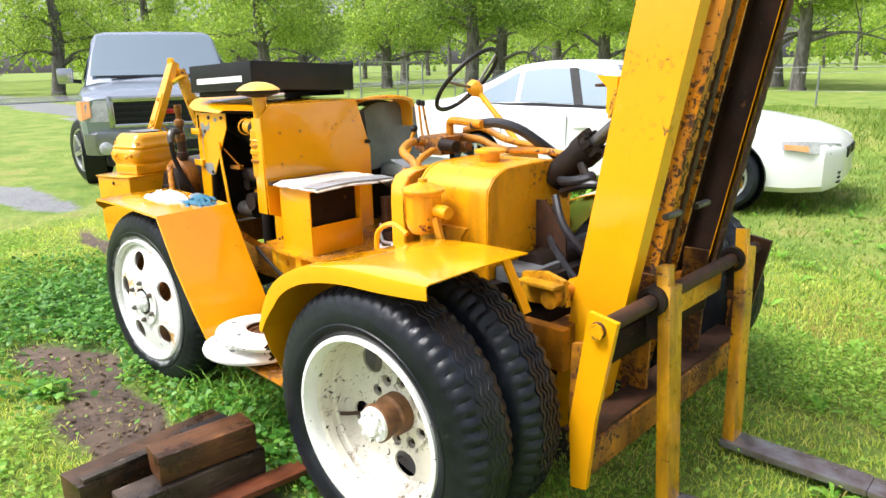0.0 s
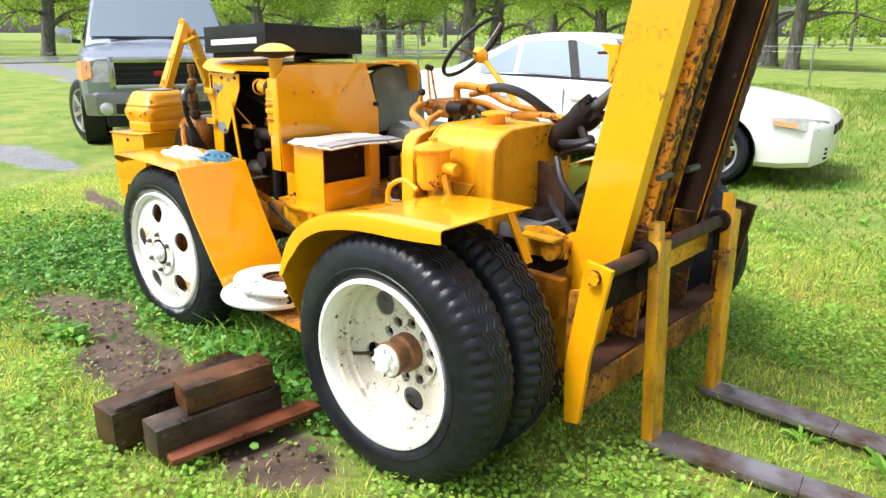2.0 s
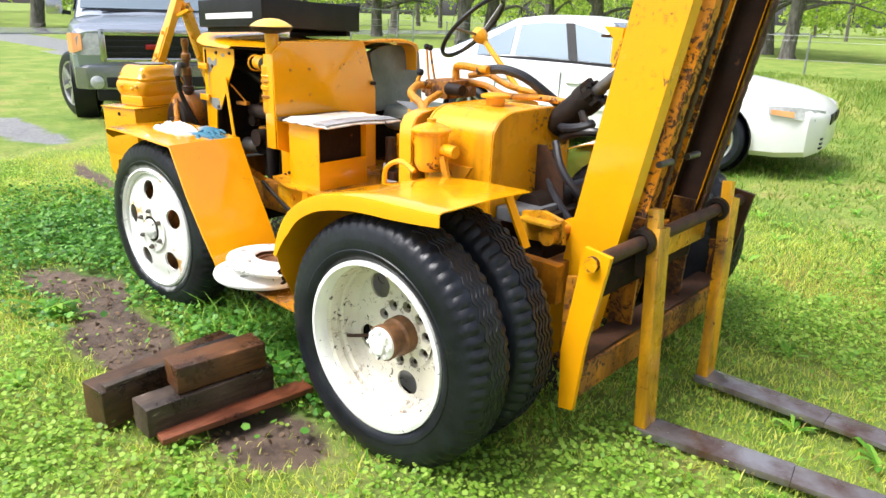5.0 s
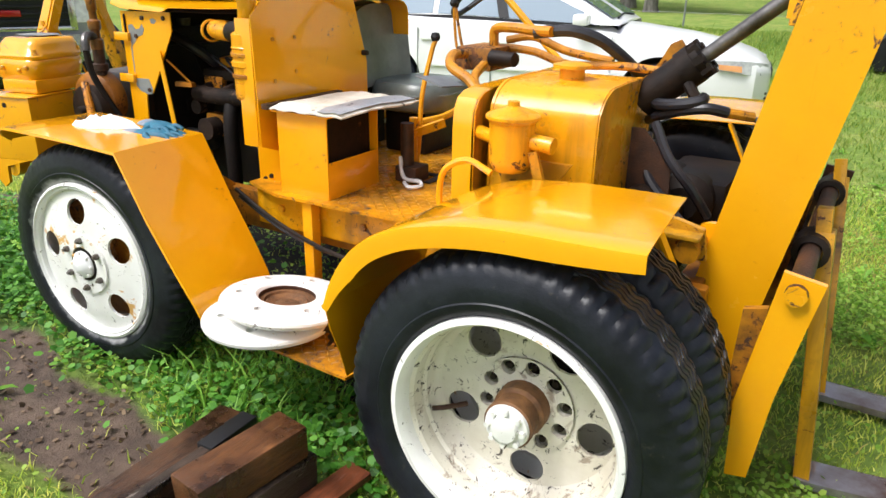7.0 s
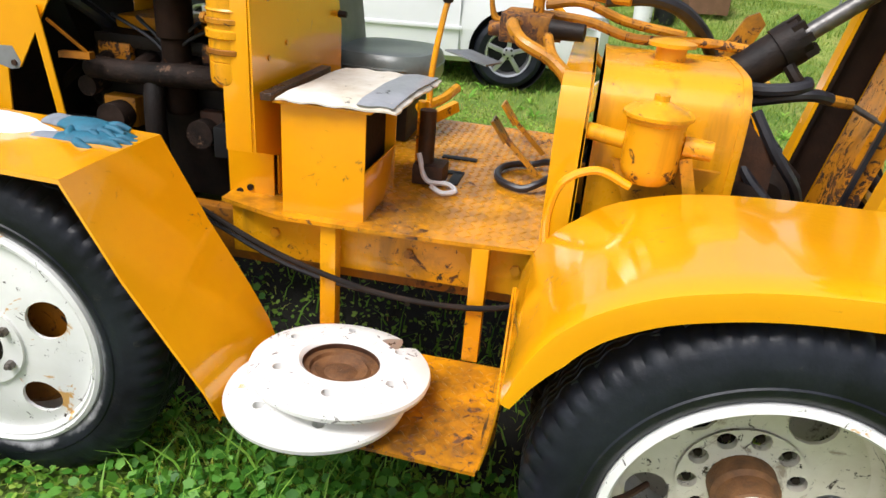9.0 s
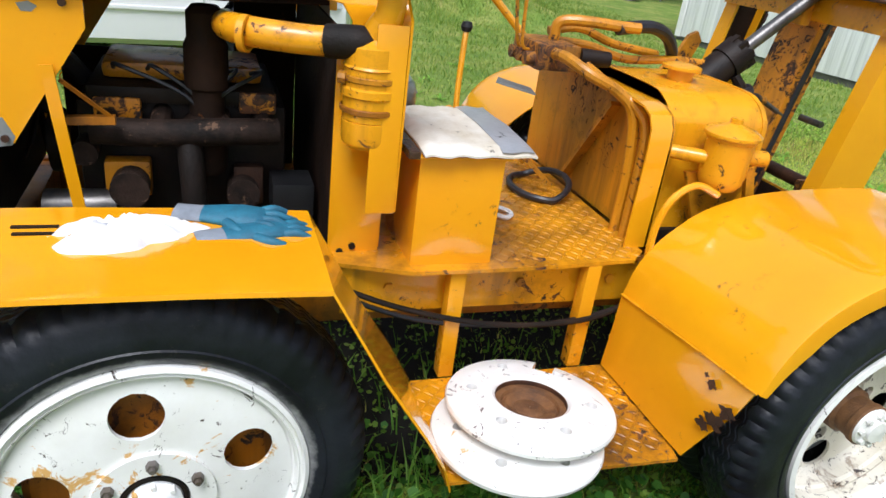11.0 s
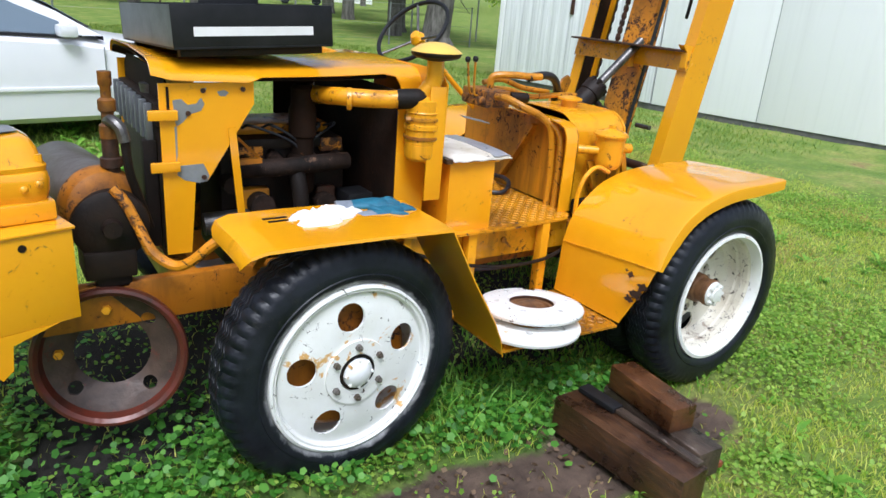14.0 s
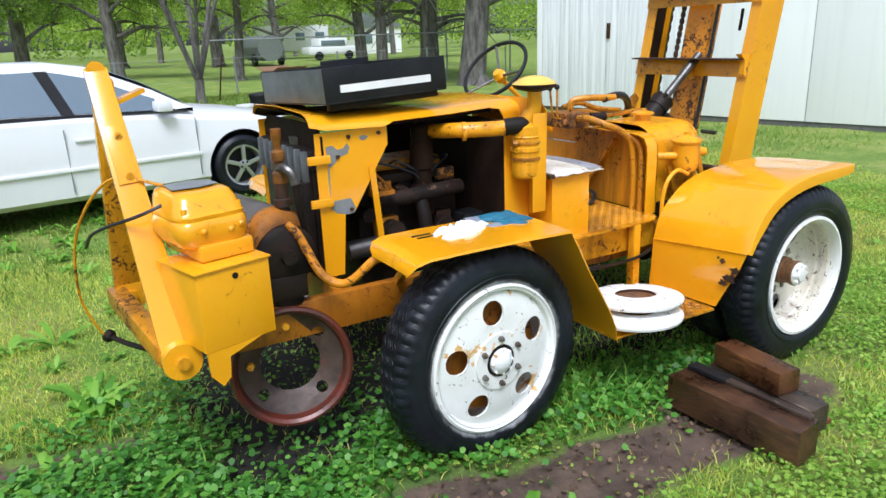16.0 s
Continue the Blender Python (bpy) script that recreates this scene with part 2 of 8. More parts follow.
m.color(m.mix(m.ramp(streak, (0.5, 0.0), (0.8, 1.0)), (0.93, 0.93, 0.935), (0.86, 0.86, 0.86))).bump(m.noise(20, 3), 0.05, 0.004)
M_SHED = m.m
m = Mat("stained_door_boards", 0.6)
streak = m.noise(2.6, 6, 0.7, stretch=(1.0, 6.0, 0.15))
m.color(m.mix(m.ramp(streak, (0.42, 0.0), (0.68, 1.0)), (0.86, 0.87, 0.875), (0.60, 0.615, 0.615))).bump(streak, 0.08, 0.01)
M_SHEDD = m.m
m = Mat("bark", 0.9)
bk = m.noise(7, 7, 0.7, stretch=(1.0, 1.0, 0.25))
m.color(m.mix(m.ramp(bk, (0.35, 0.0), (0.65, 1.0)), (0.05, 0.043, 0.037), (0.21, 0.195, 0.18))).bump(bk, 0.9, 0.05)
M_BARK = m.m


def leafy(name, a, b, c, through_light=0.35):
    m = Mat(name, 0.55)
    r = m.island()
    m.color(m.ramp(r, (0.0, a), (0.5, b), (1.0, c)))
    m.set(Subsurface_Weight=0.0)
    t = m.n.new("ShaderNodeBsdfTranslucent")
    m.l.new(m.ramp(r, (0.0, tuple(1.4 * v for v in a)), (1.0, tuple(1.4 * v for v in c))), t.inputs["Color"])
    mx = m.n.new("ShaderNodeMixShader")
    mx.inputs[0].default_value = through_light
    out = m.n["Material Output"]
    m.l.new(m.b.outputs[0], mx.inputs[1])
    m.l.new(t.outputs[0], mx.inputs[2])
    m.l.new(mx.outputs[0], out.inputs["Surface"])
    return m.m


M_LEAF = leafy("spring_leaves", (0.13, 0.24, 0.025), (0.27, 0.40, 0.045), (0.44, 0.54, 0.09), 0.5)
M_LEAFD = leafy("dark_leaves", (0.09, 0.17, 0.02), (0.17, 0.28, 0.035), (0.28, 0.37, 0.06), 0.45)
M_GRASS = leafy("grass_blades", (0.26, 0.40, 0.035), (0.56, 0.64, 0.09), (0.78, 0.74, 0.20), 0.5)
M_MEADOW = leafy("meadow_blades", (0.08, 0.19, 0.018), (0.20, 0.32, 0.035), (0.37, 0.41, 0.09), 0.4)
M_CLOVER = leafy("clover_leaves", (0.14, 0.29, 0.025), (0.26, 0.44, 0.05), (0.42, 0.57, 0.10), 0.45)
# darker copy of the clover, shade beside the machine put into its colour
M_CLOVERSH = leafy("shaded_clover_leaves", (0.03, 0.12, 0.008), (0.07, 0.24, 0.02), (0.17, 0.38, 0.05), 0.3)
M_DRY = leafy("dry_grass", (0.46, 0.34, 0.11), (0.58, 0.44, 0.15), (0.34, 0.20, 0.07))
M_LITTER = leafy("dead_leaves", (0.05, 0.03, 0.018), (0.16, 0.10, 0.055), (0.30, 0.21, 0.13))
M_WEED = leafy("weed_leaves", (0.10, 0.27, 0.02), (0.18, 0.40, 0.035), (0.32, 0.54, 0.08), 0.4)


# ---- mesh helpers ----
def ring_basis(d):
    d = Vector(d).normalized()
    u = d.cross(Vector((0, 0, 1)) if abs(d.z) < 0.9 else Vector((1, 0, 0))).normalized()
    return d, u, d.cross(u)


def box(bm, lo, hi, bevel=0.0, m=None):
    vs = [bm.verts.new((x, y, z)) for x in (lo[0], hi[0]) for y in (lo[1], hi[1]) for z in (lo[2], hi[2])]
    fs = [bm.faces.new([vs[i] for i in q]) for q in ((0, 1, 3, 2), (4, 6, 7, 5), (0, 4, 5, 1), (2, 3, 7, 6), (0, 2, 6, 4), (1, 5, 7, 3))]
    if bevel:
        es = {e for f in fs for e in f.edges}
        got = bmesh.ops.bevel(bm, geom=list(es), offset=bevel, segments=2, affect="EDGES", profile=0.6)
        vs = list({v for f in got["faces"] for v in f.verts} | {v for v in vs if v.is_valid})
    if m:
        bmesh.ops.transform(bm, matrix=m, verts=[v for v in vs if v.is_valid])
    return bm


def bar(bm, p, q, w, h, up=(0, 0, 1), bevel=0.0):
    """A rectangular bar from p to q, w wide across and h high along up."""
    p, q = Vector(p), Vector(q)
    d = (q - p).normalized()
    s = d.cross(Vector(up)).normalized()
    u = s.cross(d)
    m = Matrix((d, s, u)).transposed().to_4x4()
    m.translation = p
    return box(bm, (0, -w / 2, -h / 2), ((q - p).length, w / 2, h / 2), bevel, m)


def cyl(bm, p, q, r, r2=None, seg=20, caps=True):
    p, q = Vector(p), Vector(q)
    d, u, v = ring_basis(q - p)
    r2 = r if r2 is None else r2
    rings = [[bm.verts.new(c + rr * (math.cos(a) * u + math.sin(a) * v)) for a in (2 * math.pi * k / seg for k in range(seg))] for c, rr in ((p, r), (q, r2))]
    for k in range(seg):
        bm.faces.new((rings[0][k], rings[0][(k + 1) % seg], rings[1][(k + 1) % seg], rings[1][k]))
    if caps:
        bm.faces.new(rings[0][::-1])
        bm.faces.new(rings[1])
    return bm


def smooth_path(pts, steps=6):
    pts = [Vector(p) for p in pts]
    if len(pts) < 3:
        return pts
    out = []
    ext = [2 * pts[0] - pts[1], *pts, 2 * pts[-1] - pts[-2]]
    for a, b, c, d in zip(ext, ext[1:], ext[2:], ext[3:]):
        for k in range(steps):
            t = k / steps
            out.append(0.5 * (2 * b + (c - a) * t + (2 * a - 5 * b + 4 * c - d) * t * t + (3 * b - a - 3 * c + d) * t ** 3))
    return out + [pts[-1]]


def tube(bm, pts, r, seg=10, steps=6, caps=True, closed=False):
    """A round tube along a smooth line; r may be a list over the given points."""
    rs = r if isinstance(r, (list, tuple)) else None
    line = smooth_path(pts, steps)
    n = len(line)
    rings, u = [], None
    for i, p in enumerate(line):
        d = (line[min(i + 1, n - 1)] - line[max(i - 1, 0)]).normalized()
        if u is None:
            _, u, _ = ring_basis(d)
        u = (u - u.dot(d) * d).normalized()
        v = d.cross(u)
        if rs:
            f = i / (n - 1) * (len(rs) - 1)
            k = min(int(f), len(rs) - 2)
            rr = rs[k] + (rs[k + 1] - rs[k]) * (f - k)
        else:
            rr = r
        rings.append([bm.verts.new(p + rr * (math.cos(a) * u + math.sin(a) * v)) for a in (2 * math.pi * k / seg for k in range(seg))])
    for a, b in zip(rings, rings[1:]):
        for k in range(seg):
            bm.faces.new((a[k], a[(k + 1) % seg], b[(k + 1) % seg], b[k]))
    if caps:
        bm.faces.new(rings[0][::-1])
        bm.faces.new(rings[-1])
    return bm


def lathe(bm, prof, m, seg=48, closed=False, bite=None):
    """Turns (radius, height) pairs round the local z axis of m. bite(i, k): a change of radius and height."""
    rings = []
    for i, (r, z) in enumerate(prof):
        row = []
        for k in range(seg):
            a = 2 * math.pi * k / seg
            dr, dz = bite(i, k) if bite else (0.0, 0.0)
            row.append(bm.verts.new(m @ Vector(((r + dr) * math.cos(a), (r + dr) * math.sin(a), z + dz))))
        rings.append(row)
    pairs = list(zip(rings, rings[1:])) + ([(rings[-1], rings[0])] if closed else [])
    for a, b in pairs:
        for k in range(seg):
            bm.faces.new((a[k], a[(k + 1) % seg], b[(k + 1) % seg], b[k]))
    return bm


def disc_cap(bm, r, z, m, seg=24):
    bm.faces.new([bm.verts.new(m @ Vector((r * math.cos(2 * math.pi * k / seg), r * math.sin(2 * math.pi * k / seg), z))) for k in range(seg)])


def holed_disc(bm, r0, r1, n, rc, rh, z0, z1, m, a0=0.0, zf=None, q=6):
    """A disc from r0 to r1 with n round holes on the radius rc, thick from z0 to z1."""
    half = math.pi / n
    edge = [(-1 + 2 * k / q, -1) for k in range(q)] + [(1, -1 + 2 * k / q) for k in range(q)] + [(1 - 2 * k / q, 1) for k in range(q)] + [(-1, 1 - 2 * k / q) for k in range(q)]
    for s in range(n):
        mid = a0 + 2 * half * s
        outer, inner = [], []
        for u, v in edge:
            a, r = mid + u * half, (r0 + r1) / 2 + v * (r1 - r0) / 2
            outer.append((r * math.cos(a), r * math.sin(a), r))
            ph = math.atan2(v * (r1 - r0) / 2, u * half * rc)
            x, y = rc + rh * math.sin(ph), rh * math.cos(ph)
            inner.append((x * math.cos(mid) - y * math.sin(mid), x * math.sin(mid) + y * math.cos(mid), math.hypot(x, y)))
        rows = []
        for pts, zz in ((outer, z0), (inner, z0), (inner, z1), (outer, z1)):
            rows.append([bm.verts.new(m @ Vector((x, y, zz + (zf(r) if zf else 0)))) for x, y, r in pts])
        for a, b in zip(rows, rows[1:]):
            for k in range(len(edge)):
                j = (k + 1) % len(edge)
                bm.faces.new((a[k], a[j], b[j], b[k]))
    bmesh.ops.remove_doubles(bm, verts=bm.verts, dist=1e-5)
    return bm


def plate(bm, pts, thick, m=None):
    """A flat plate: outline (x, y) in the local plane of m, thick along local z."""
    m = m or Matrix()
    a = [bm.verts.new(m @ Vector((x, y, 0))) for x, y in pts]
    b = [bm.verts.new(m @ Vector((x, y, thick))) for x, y in pts]
    bm.faces.new(a[::-1])
    bm.faces.new(b)
    for k in range(len(pts)):
        j = (k + 1) % len(pts)
        bm.faces.new((a[k], a[j], b[j], b[k]))
    return bm


def sheet(bm, rows, thick):
    """A bent sheet through a grid of points, given thickness along its normals."""
    g = [[bm.verts.new(p) for p in row] for row in rows]
    fs = []
    for a, b in zip(g, g[1:]):
        for k in range(len(a) - 1):
            fs.append(bm.faces.new((a[k], a[k + 1], b[k + 1], b[k])))
    bmesh.ops.recalc_face_normals(bm, faces=fs)
    bmesh.ops.solidify(bm, geom=fs, thickness=thick)
    return bm


XZ = Matrix(((1, 0, 0, 0), (0, 0, -1, 0), (0, 1, 0, 0), (0, 0, 0, 1)))  # local x, y to world x, z; thickness to -y
YZ = Matrix(((0, 0, 1, 0), (1, 0, 0, 0), (0, 1, 0, 0), (0, 0, 0, 1)))  # local x, y to world y, z; thickness to +x


def at(m, x=0.0, y=0.0, z=0.0):
    return Matrix.Translation((x, y, z)) @ m


UNIT = 1.0  # metres to one unit of the plan that is being built


def finish(name, bm, material, smooth=35):
    bmesh.ops.recalc_face_normals(bm, faces=bm.faces)
    me = bpy.data.meshes.new(name)
    bm.to_mesh(me)
    bm.free()
    me.transform(Matrix.Scale(UNIT, 4))
    for mat in material if isinstance(material, (list, tuple)) else [material]:
        me.materials.append(mat)
    if smooth:
        me.polygons.foreach_set("use_smooth", [True] * len(me.polygons))
        me.set_sharp_from_angle(angle=radians(smooth))
    me.update()
    return me


def thing(name, base, label, category, group="", kind="", turn=0.0):
    ob = new(name)
    ob.matrix_basis = pose(*(UNIT * v for v in base), 0, 0, turn)
    ob.empty_display_size = 0.1
    return tagged(ob, label, category, group, kind)


def part(name, bm, material, parent, label="", smooth=35, local=False):
    """One mesh object under a thing or a part; the mesh is given in world places unless local."""
    me = finish(name, bm, material, smooth)
    ob = new(name, me)
    ob.parent = parent
    if not local:
        w = parent.matrix_basis if parent.parent is None else parent.parent.matrix_basis @ parent.matrix_basis
        me.transform(w.inverted())
    if label:
        ob["label"] = label
    return ob


def solid(name, bm, material, label, category, group="", kind="", base=None, smooth=35):
    """A thing that is one mesh."""
    me = finish(name, bm, material, smooth)
    ob = new(name, me)
    if base:
        m = Matrix.Translation(UNIT * Vector(base))
        me.transform(m.inverted())
        ob.matrix_basis = m
    return tagged(ob, label, category, group, kind)


def B():
    return bmesh.new()


# ---- ground ----
def bare(x, y):
    """How far the turf is worn away to mud at a place, 0 to 1 (numpy arrays)."""
    x, y = x / 0.78, y / 0.78
    w = 0.10 * np.sin(x * 3.1 + 0.7) + 0.07 * np.sin(x * 7.3 + y * 4.0)
    line = -0.41 + 0.05 * np.sin(x * 2.0)
    d = np.abs(y - line + w * 0.8) / np.where(x > -2.2, 0.235, 0.19)
    m = np.clip(1.5 - d, 0, 1) * np.clip((x + 3.75) / 0.6, 0, 1) * np.clip((-0.15 - x) / 0.35, 0, 1)
    rut = np.clip(1.4 - np.abs(y - 1.19 + 0.5 * w) / 0.11, 0, 1) * np.clip((x + 7.2) / 0.6, 0, 1) * np.clip((-3.6 - x) / 0.25, 0, 1)
    m = np.maximum(m, rut)
    spot = np.clip(1.4 - np.hypot((x + 0.42) / 0.34, (y + 0.40) / 0.26), 0, 1)
    return np.maximum(m, spot)


def gravel(x, y):
    """How much of the drive shows at a place, 0 to 1."""
    edge = 0.35 * np.sin(x * 1.1) + 0.25 * np.sin(y * 2.3 + x)
    spot = np.clip(1.2 - np.hypot((x + 8.2) / 2.2, (y - 1.15 - 0.12 * (x + 8.4)) / 0.5) + 0.4 * edge, 0, 1)
    mid = 8.2 + (-19 - x) * 0.1
    lane = np.clip((1.7 + edge - np.abs(y - mid)) / 0.6, 0, 1) * np.clip((-15 - x + edge) / 0.8, 0, 1)
    return np.maximum(spot, lane)


m = Mat("turf", 0.85)
geo = m.n.new("ShaderNodeAttribute")
geo.attribute_name = "mud"
geo2 = m.n.new("ShaderNodeAttribute")
geo2.attribute_name = "drive"
gn = m.ramp(m.noise(1.3, 8, 0.7), (0.3, (0.10, 0.21, 0.018)), (0.48, (0.20, 0.30, 0.04)), (0.60, (0.32, 0.36, 0.08)), (0.72, (0.32, 0.22, 0.09)))
gf = m.ramp(m.noise(26, 6, 0.75), (0.3, 0.45), (0.7, 1.2))
gm = m.n.new("ShaderNodeMix")
gm.data_type, gm.blend_type = "RGBA", "MULTIPLY"
gm.inputs[0].default_value = 1.0
m.l.new(gn, gm.inputs[6])
m.l.new(gf, gm.inputs[7])
mud = m.mix(m.ramp(m.noise(7, 8, 0.7), (0.35, 0.0), (0.65, 1.0)), (0.055, 0.034, 0.024), (0.165, 0.11, 0.078))
mudfac = m.ramp(m.math("ADD", geo.outputs["Fac"], m.math("MULTIPLY", m.math("SUBTRACT", m.noise(6, 8, 0.75), 0.5), 0.9)), (0.42, 0.0), (0.62, 1.0))
stone = m.mix(m.ramp(m.noise(22, 6, 0.7), (0.35, 0.0), (0.65, 1.0)), (0.15, 0.15, 0.155), (0.30, 0.30, 0.31))
drvfac = m.ramp(m.math("ADD", geo2.outputs["Fac"], m.math("MULTIPLY", m.math("SUBTRACT", m.noise(1.2, 8, 0.75), 0.5), 1.1)), (0.42, 0.0), (0.6, 1.0))
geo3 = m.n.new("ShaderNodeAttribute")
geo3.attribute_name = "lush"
# turf darkened in the clover patches, partly standing in for shade
shaded_soil = m.mix(m.ramp(geo3.outputs["Fac"], (0.1, 0.0), (0.7, 0.7)), gm.outputs[2], (0.05, 0.11, 0.018))
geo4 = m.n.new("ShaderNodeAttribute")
geo4.attribute_name = "shaded_soil"
# near-black colour laid on for the shade under the machine
shaded_soil = m.mix(m.ramp(m.math("ADD", geo4.outputs["Fac"], m.math("MULTIPLY", m.math("SUBTRACT", m.noise(9, 7, 0.7), 0.5), 0.8)), (0.3, 0.0), (0.6, 1.0)), shaded_soil, (0.016, 0.013, 0.009))
m.color(m.mix(drvfac, m.mix(mudfac, shaded_soil, mud), stone))
m.rough(m.ramp(m.math("MAXIMUM", drvfac, m.math("MULTIPLY", mudfac, 0.55)), (0.0, 0.9), (1.0, 0.42)))
m.bump(m.noise(34, 8, 0.8), 0.7, 0.03)
M_TURF = m.m


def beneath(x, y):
    """Bare ground under the machine, its shade painted near-black; little grows there."""
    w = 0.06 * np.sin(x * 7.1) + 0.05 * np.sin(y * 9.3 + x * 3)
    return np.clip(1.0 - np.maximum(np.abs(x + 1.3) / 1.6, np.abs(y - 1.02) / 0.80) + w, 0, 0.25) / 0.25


def grid_axis(lo, hi, near_lo, near_hi, fine, grow=1.35):
    out = list(np.arange(near_lo, near_hi + fine, fine))
    step = fine
    while out[-1] < hi:
        step *= grow
        out.append(out[-1] + step)
    step = fine
    while out[0] > lo:
        step *= grow
        out.insert(0, out[0] - step)
    return np.array(out)


def bank(x, y):
    """A low grassy bank behind the parked car, falling away again towards the fence."""
    up = np.clip((y - 9.7 - 0.3 * np.sin(x * 0.9)) / 1.9, 0, 1)
    off = np.clip((y - 12.6) / 5.0, 0, 1)
    wide = np.clip((x + 8.5) / 3.0, 0, 1) * np.clip((5.2 - x) / 2.0, 0, 1)
    return 0.55 * up * up * (3 - 2 * up) * (1 - off * off * (3 - 2 * off)) * wide


def relief(x, y):
    flat = np.clip(np.maximum(np.abs(x + 1) / 30, np.abs(y - 3) / 30), 0, 1)
    return bank(x, y) + (0.018 * np.sin(x * 2.3 + y * 1.1) + 0.014 * np.sin(x * 4.9 - y * 3.7) + 0.01 * np.sin(x * 9 + y * 7)) * (1 - flat) - 0.035 - 0.02 * bare(x, y) - 0.03 * np.exp(-((x * x + (y - 0.05) ** 2) / 0.16))


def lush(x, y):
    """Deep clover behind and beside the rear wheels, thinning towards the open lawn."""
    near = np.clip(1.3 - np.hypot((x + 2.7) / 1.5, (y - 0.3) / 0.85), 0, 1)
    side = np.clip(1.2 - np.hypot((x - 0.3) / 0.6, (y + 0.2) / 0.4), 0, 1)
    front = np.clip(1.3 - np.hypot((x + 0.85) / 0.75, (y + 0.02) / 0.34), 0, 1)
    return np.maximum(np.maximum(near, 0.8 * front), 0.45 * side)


gx, gy = grid_axis(-2500, 2500, -13, 9, 0.09), grid_axis(-2500, 2500, -4, 14, 0.09)
X, Y = np.meshgrid(gx, gy, indexing="ij")
Z = relief(X, Y)
nx, ny = X.shape
idx = np.arange(nx * ny).reshape(nx, ny)
quads = np.stack([idx[:-1, :-1], idx[1:, :-1], idx[1:, 1:], idx[:-1, 1:]], -1).reshape(-1, 4)
me = bpy.data.meshes.new("ground")
me.vertices.add(nx * ny)
me.vertices.foreach_set("co", np.stack([X, Y, Z], -1).astype(np.float32).ravel())
me.loops.add(quads.size)
me.loops.foreach_set("vertex_index", quads.astype(np.int32).ravel())
me.polygons.add(len(quads))
me.polygons.foreach_set("loop_start", np.arange(0, quads.size, 4, dtype=np.int32))
me.update(calc_edges=True)
for aname, fn in (("mud", bare), ("drive", gravel), ("lush", lush), ("shaded_soil", beneath)):
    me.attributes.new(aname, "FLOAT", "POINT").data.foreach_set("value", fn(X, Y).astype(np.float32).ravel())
me.polygons.foreach_set("use_smooth", [True] * len(quads))
me.materials.append(M_TURF)
tagged(new("ground", me), "rain-wet spring lawn with worn muddy ruts", "lawn", kind="structure")


def tri_mesh(name, verts, tris, material, label, category, kind="stuff"):
    me = bpy.data.meshes.new(name)
    me.vertices.add(len(verts))
    me.vertices.foreach_set("co", verts.astype(np.float32).ravel())
    n = tris.shape[1]
    me.loops.add(tris.size)
    me.loops.foreach_set("vertex_index", tris.astype(np.int32).ravel())
    me.polygons.add(len(tris))
    me.polygons.foreach_set("loop_start", np.arange(0, tris.size, n, dtype=np.int32))
    me.update(calc_edges=True)
    for mm in material if isinstance(material, list) else [material]:
        me.materials.append(mm)
    ob = new(name, me)
    return tagged(ob, label, category, kind=kind) if label else ob


rng = np.random.default_rng(7)


def value_noise(x, y, s, seed=0):
    x, y = x * s, y * s
    xi, yi = np.floor(x).astype(int), np.floor(y).astype(int)
    fx, fy = x - xi, y - yi
    fx, fy = fx * fx * (3 - 2 * fx), fy * fy * (3 - 2 * fy)

    def h(a, b):
        v = np.sin(a * 127.1 + b * 311.7 + seed * 74.7) * 43758.5453
        return v - np.floor(v)

    return (h(xi, yi) * (1 - fx) + h(xi + 1, yi) * fx) * (1 - fy) + (h(xi, yi + 1) * (1 - fx) + h(xi + 1, yi + 1) * fx) * fy


def soft_edge(x, y, area, w=1.1):
    return np.clip(np.minimum(np.minimum(x - area[0], area[1] - x), np.minimum(y - area[2], area[3] - y)) / w, 0, 1)


def blades(name, n, area, height, width, material, label, keep, lean=0.5):
    """Grass blades: each a bent strip of two triangles and a tip."""
    x, y = rng.uniform(area[0], area[1], n), rng.uniform(area[2], area[3], n)
    ok = rng.random(n) < keep(x, y) * soft_edge(x, y, area)
    x, y = x[ok], y[ok]
    n = len(x)
    z = relief(x, y) - 0.005
    h = height * rng.uniform(0.45, 1.25, n) * (0.6 + 0.8 * value_noise(x, y, 1.7, 3))
    w = width * rng.uniform(0.7, 1.3, n)
    a, b = rng.uniform(0, 2 * np.pi, n), rng.uniform(0, 2 * np.pi, n)
    sx, sy = np.cos(a) * w / 2, np.sin(a) * w / 2
    lx, ly = np.cos(b) * h * lean * rng.uniform(0.2, 1.4, n), np.sin(b) * h * lean * rng.uniform(0.2, 1.4, n)
    v = np.stack([np.stack([x - sx, y - sy, z], -1), np.stack([x + sx, y + sy, z], -1),
                  np.stack([x + sx * 0.8 + lx * 0.35, y + sy * 0.8 + ly * 0.35, z + h * 0.62], -1), np.stack([x - sx * 0.8 + lx * 0.35, y - sy * 0.8 + ly * 0.35, z + h * 0.62], -1),
                  np.stack([x + lx, y + ly, z + h], -1)], 1).reshape(-1, 3)
    base = np.arange(n)[:, None] * 5
    t = np.concatenate([base + [0, 1, 2], base + [0, 2, 3], base + [3, 2, 4]])
    return tri_mesh(name, v, t, material, label, "grass")


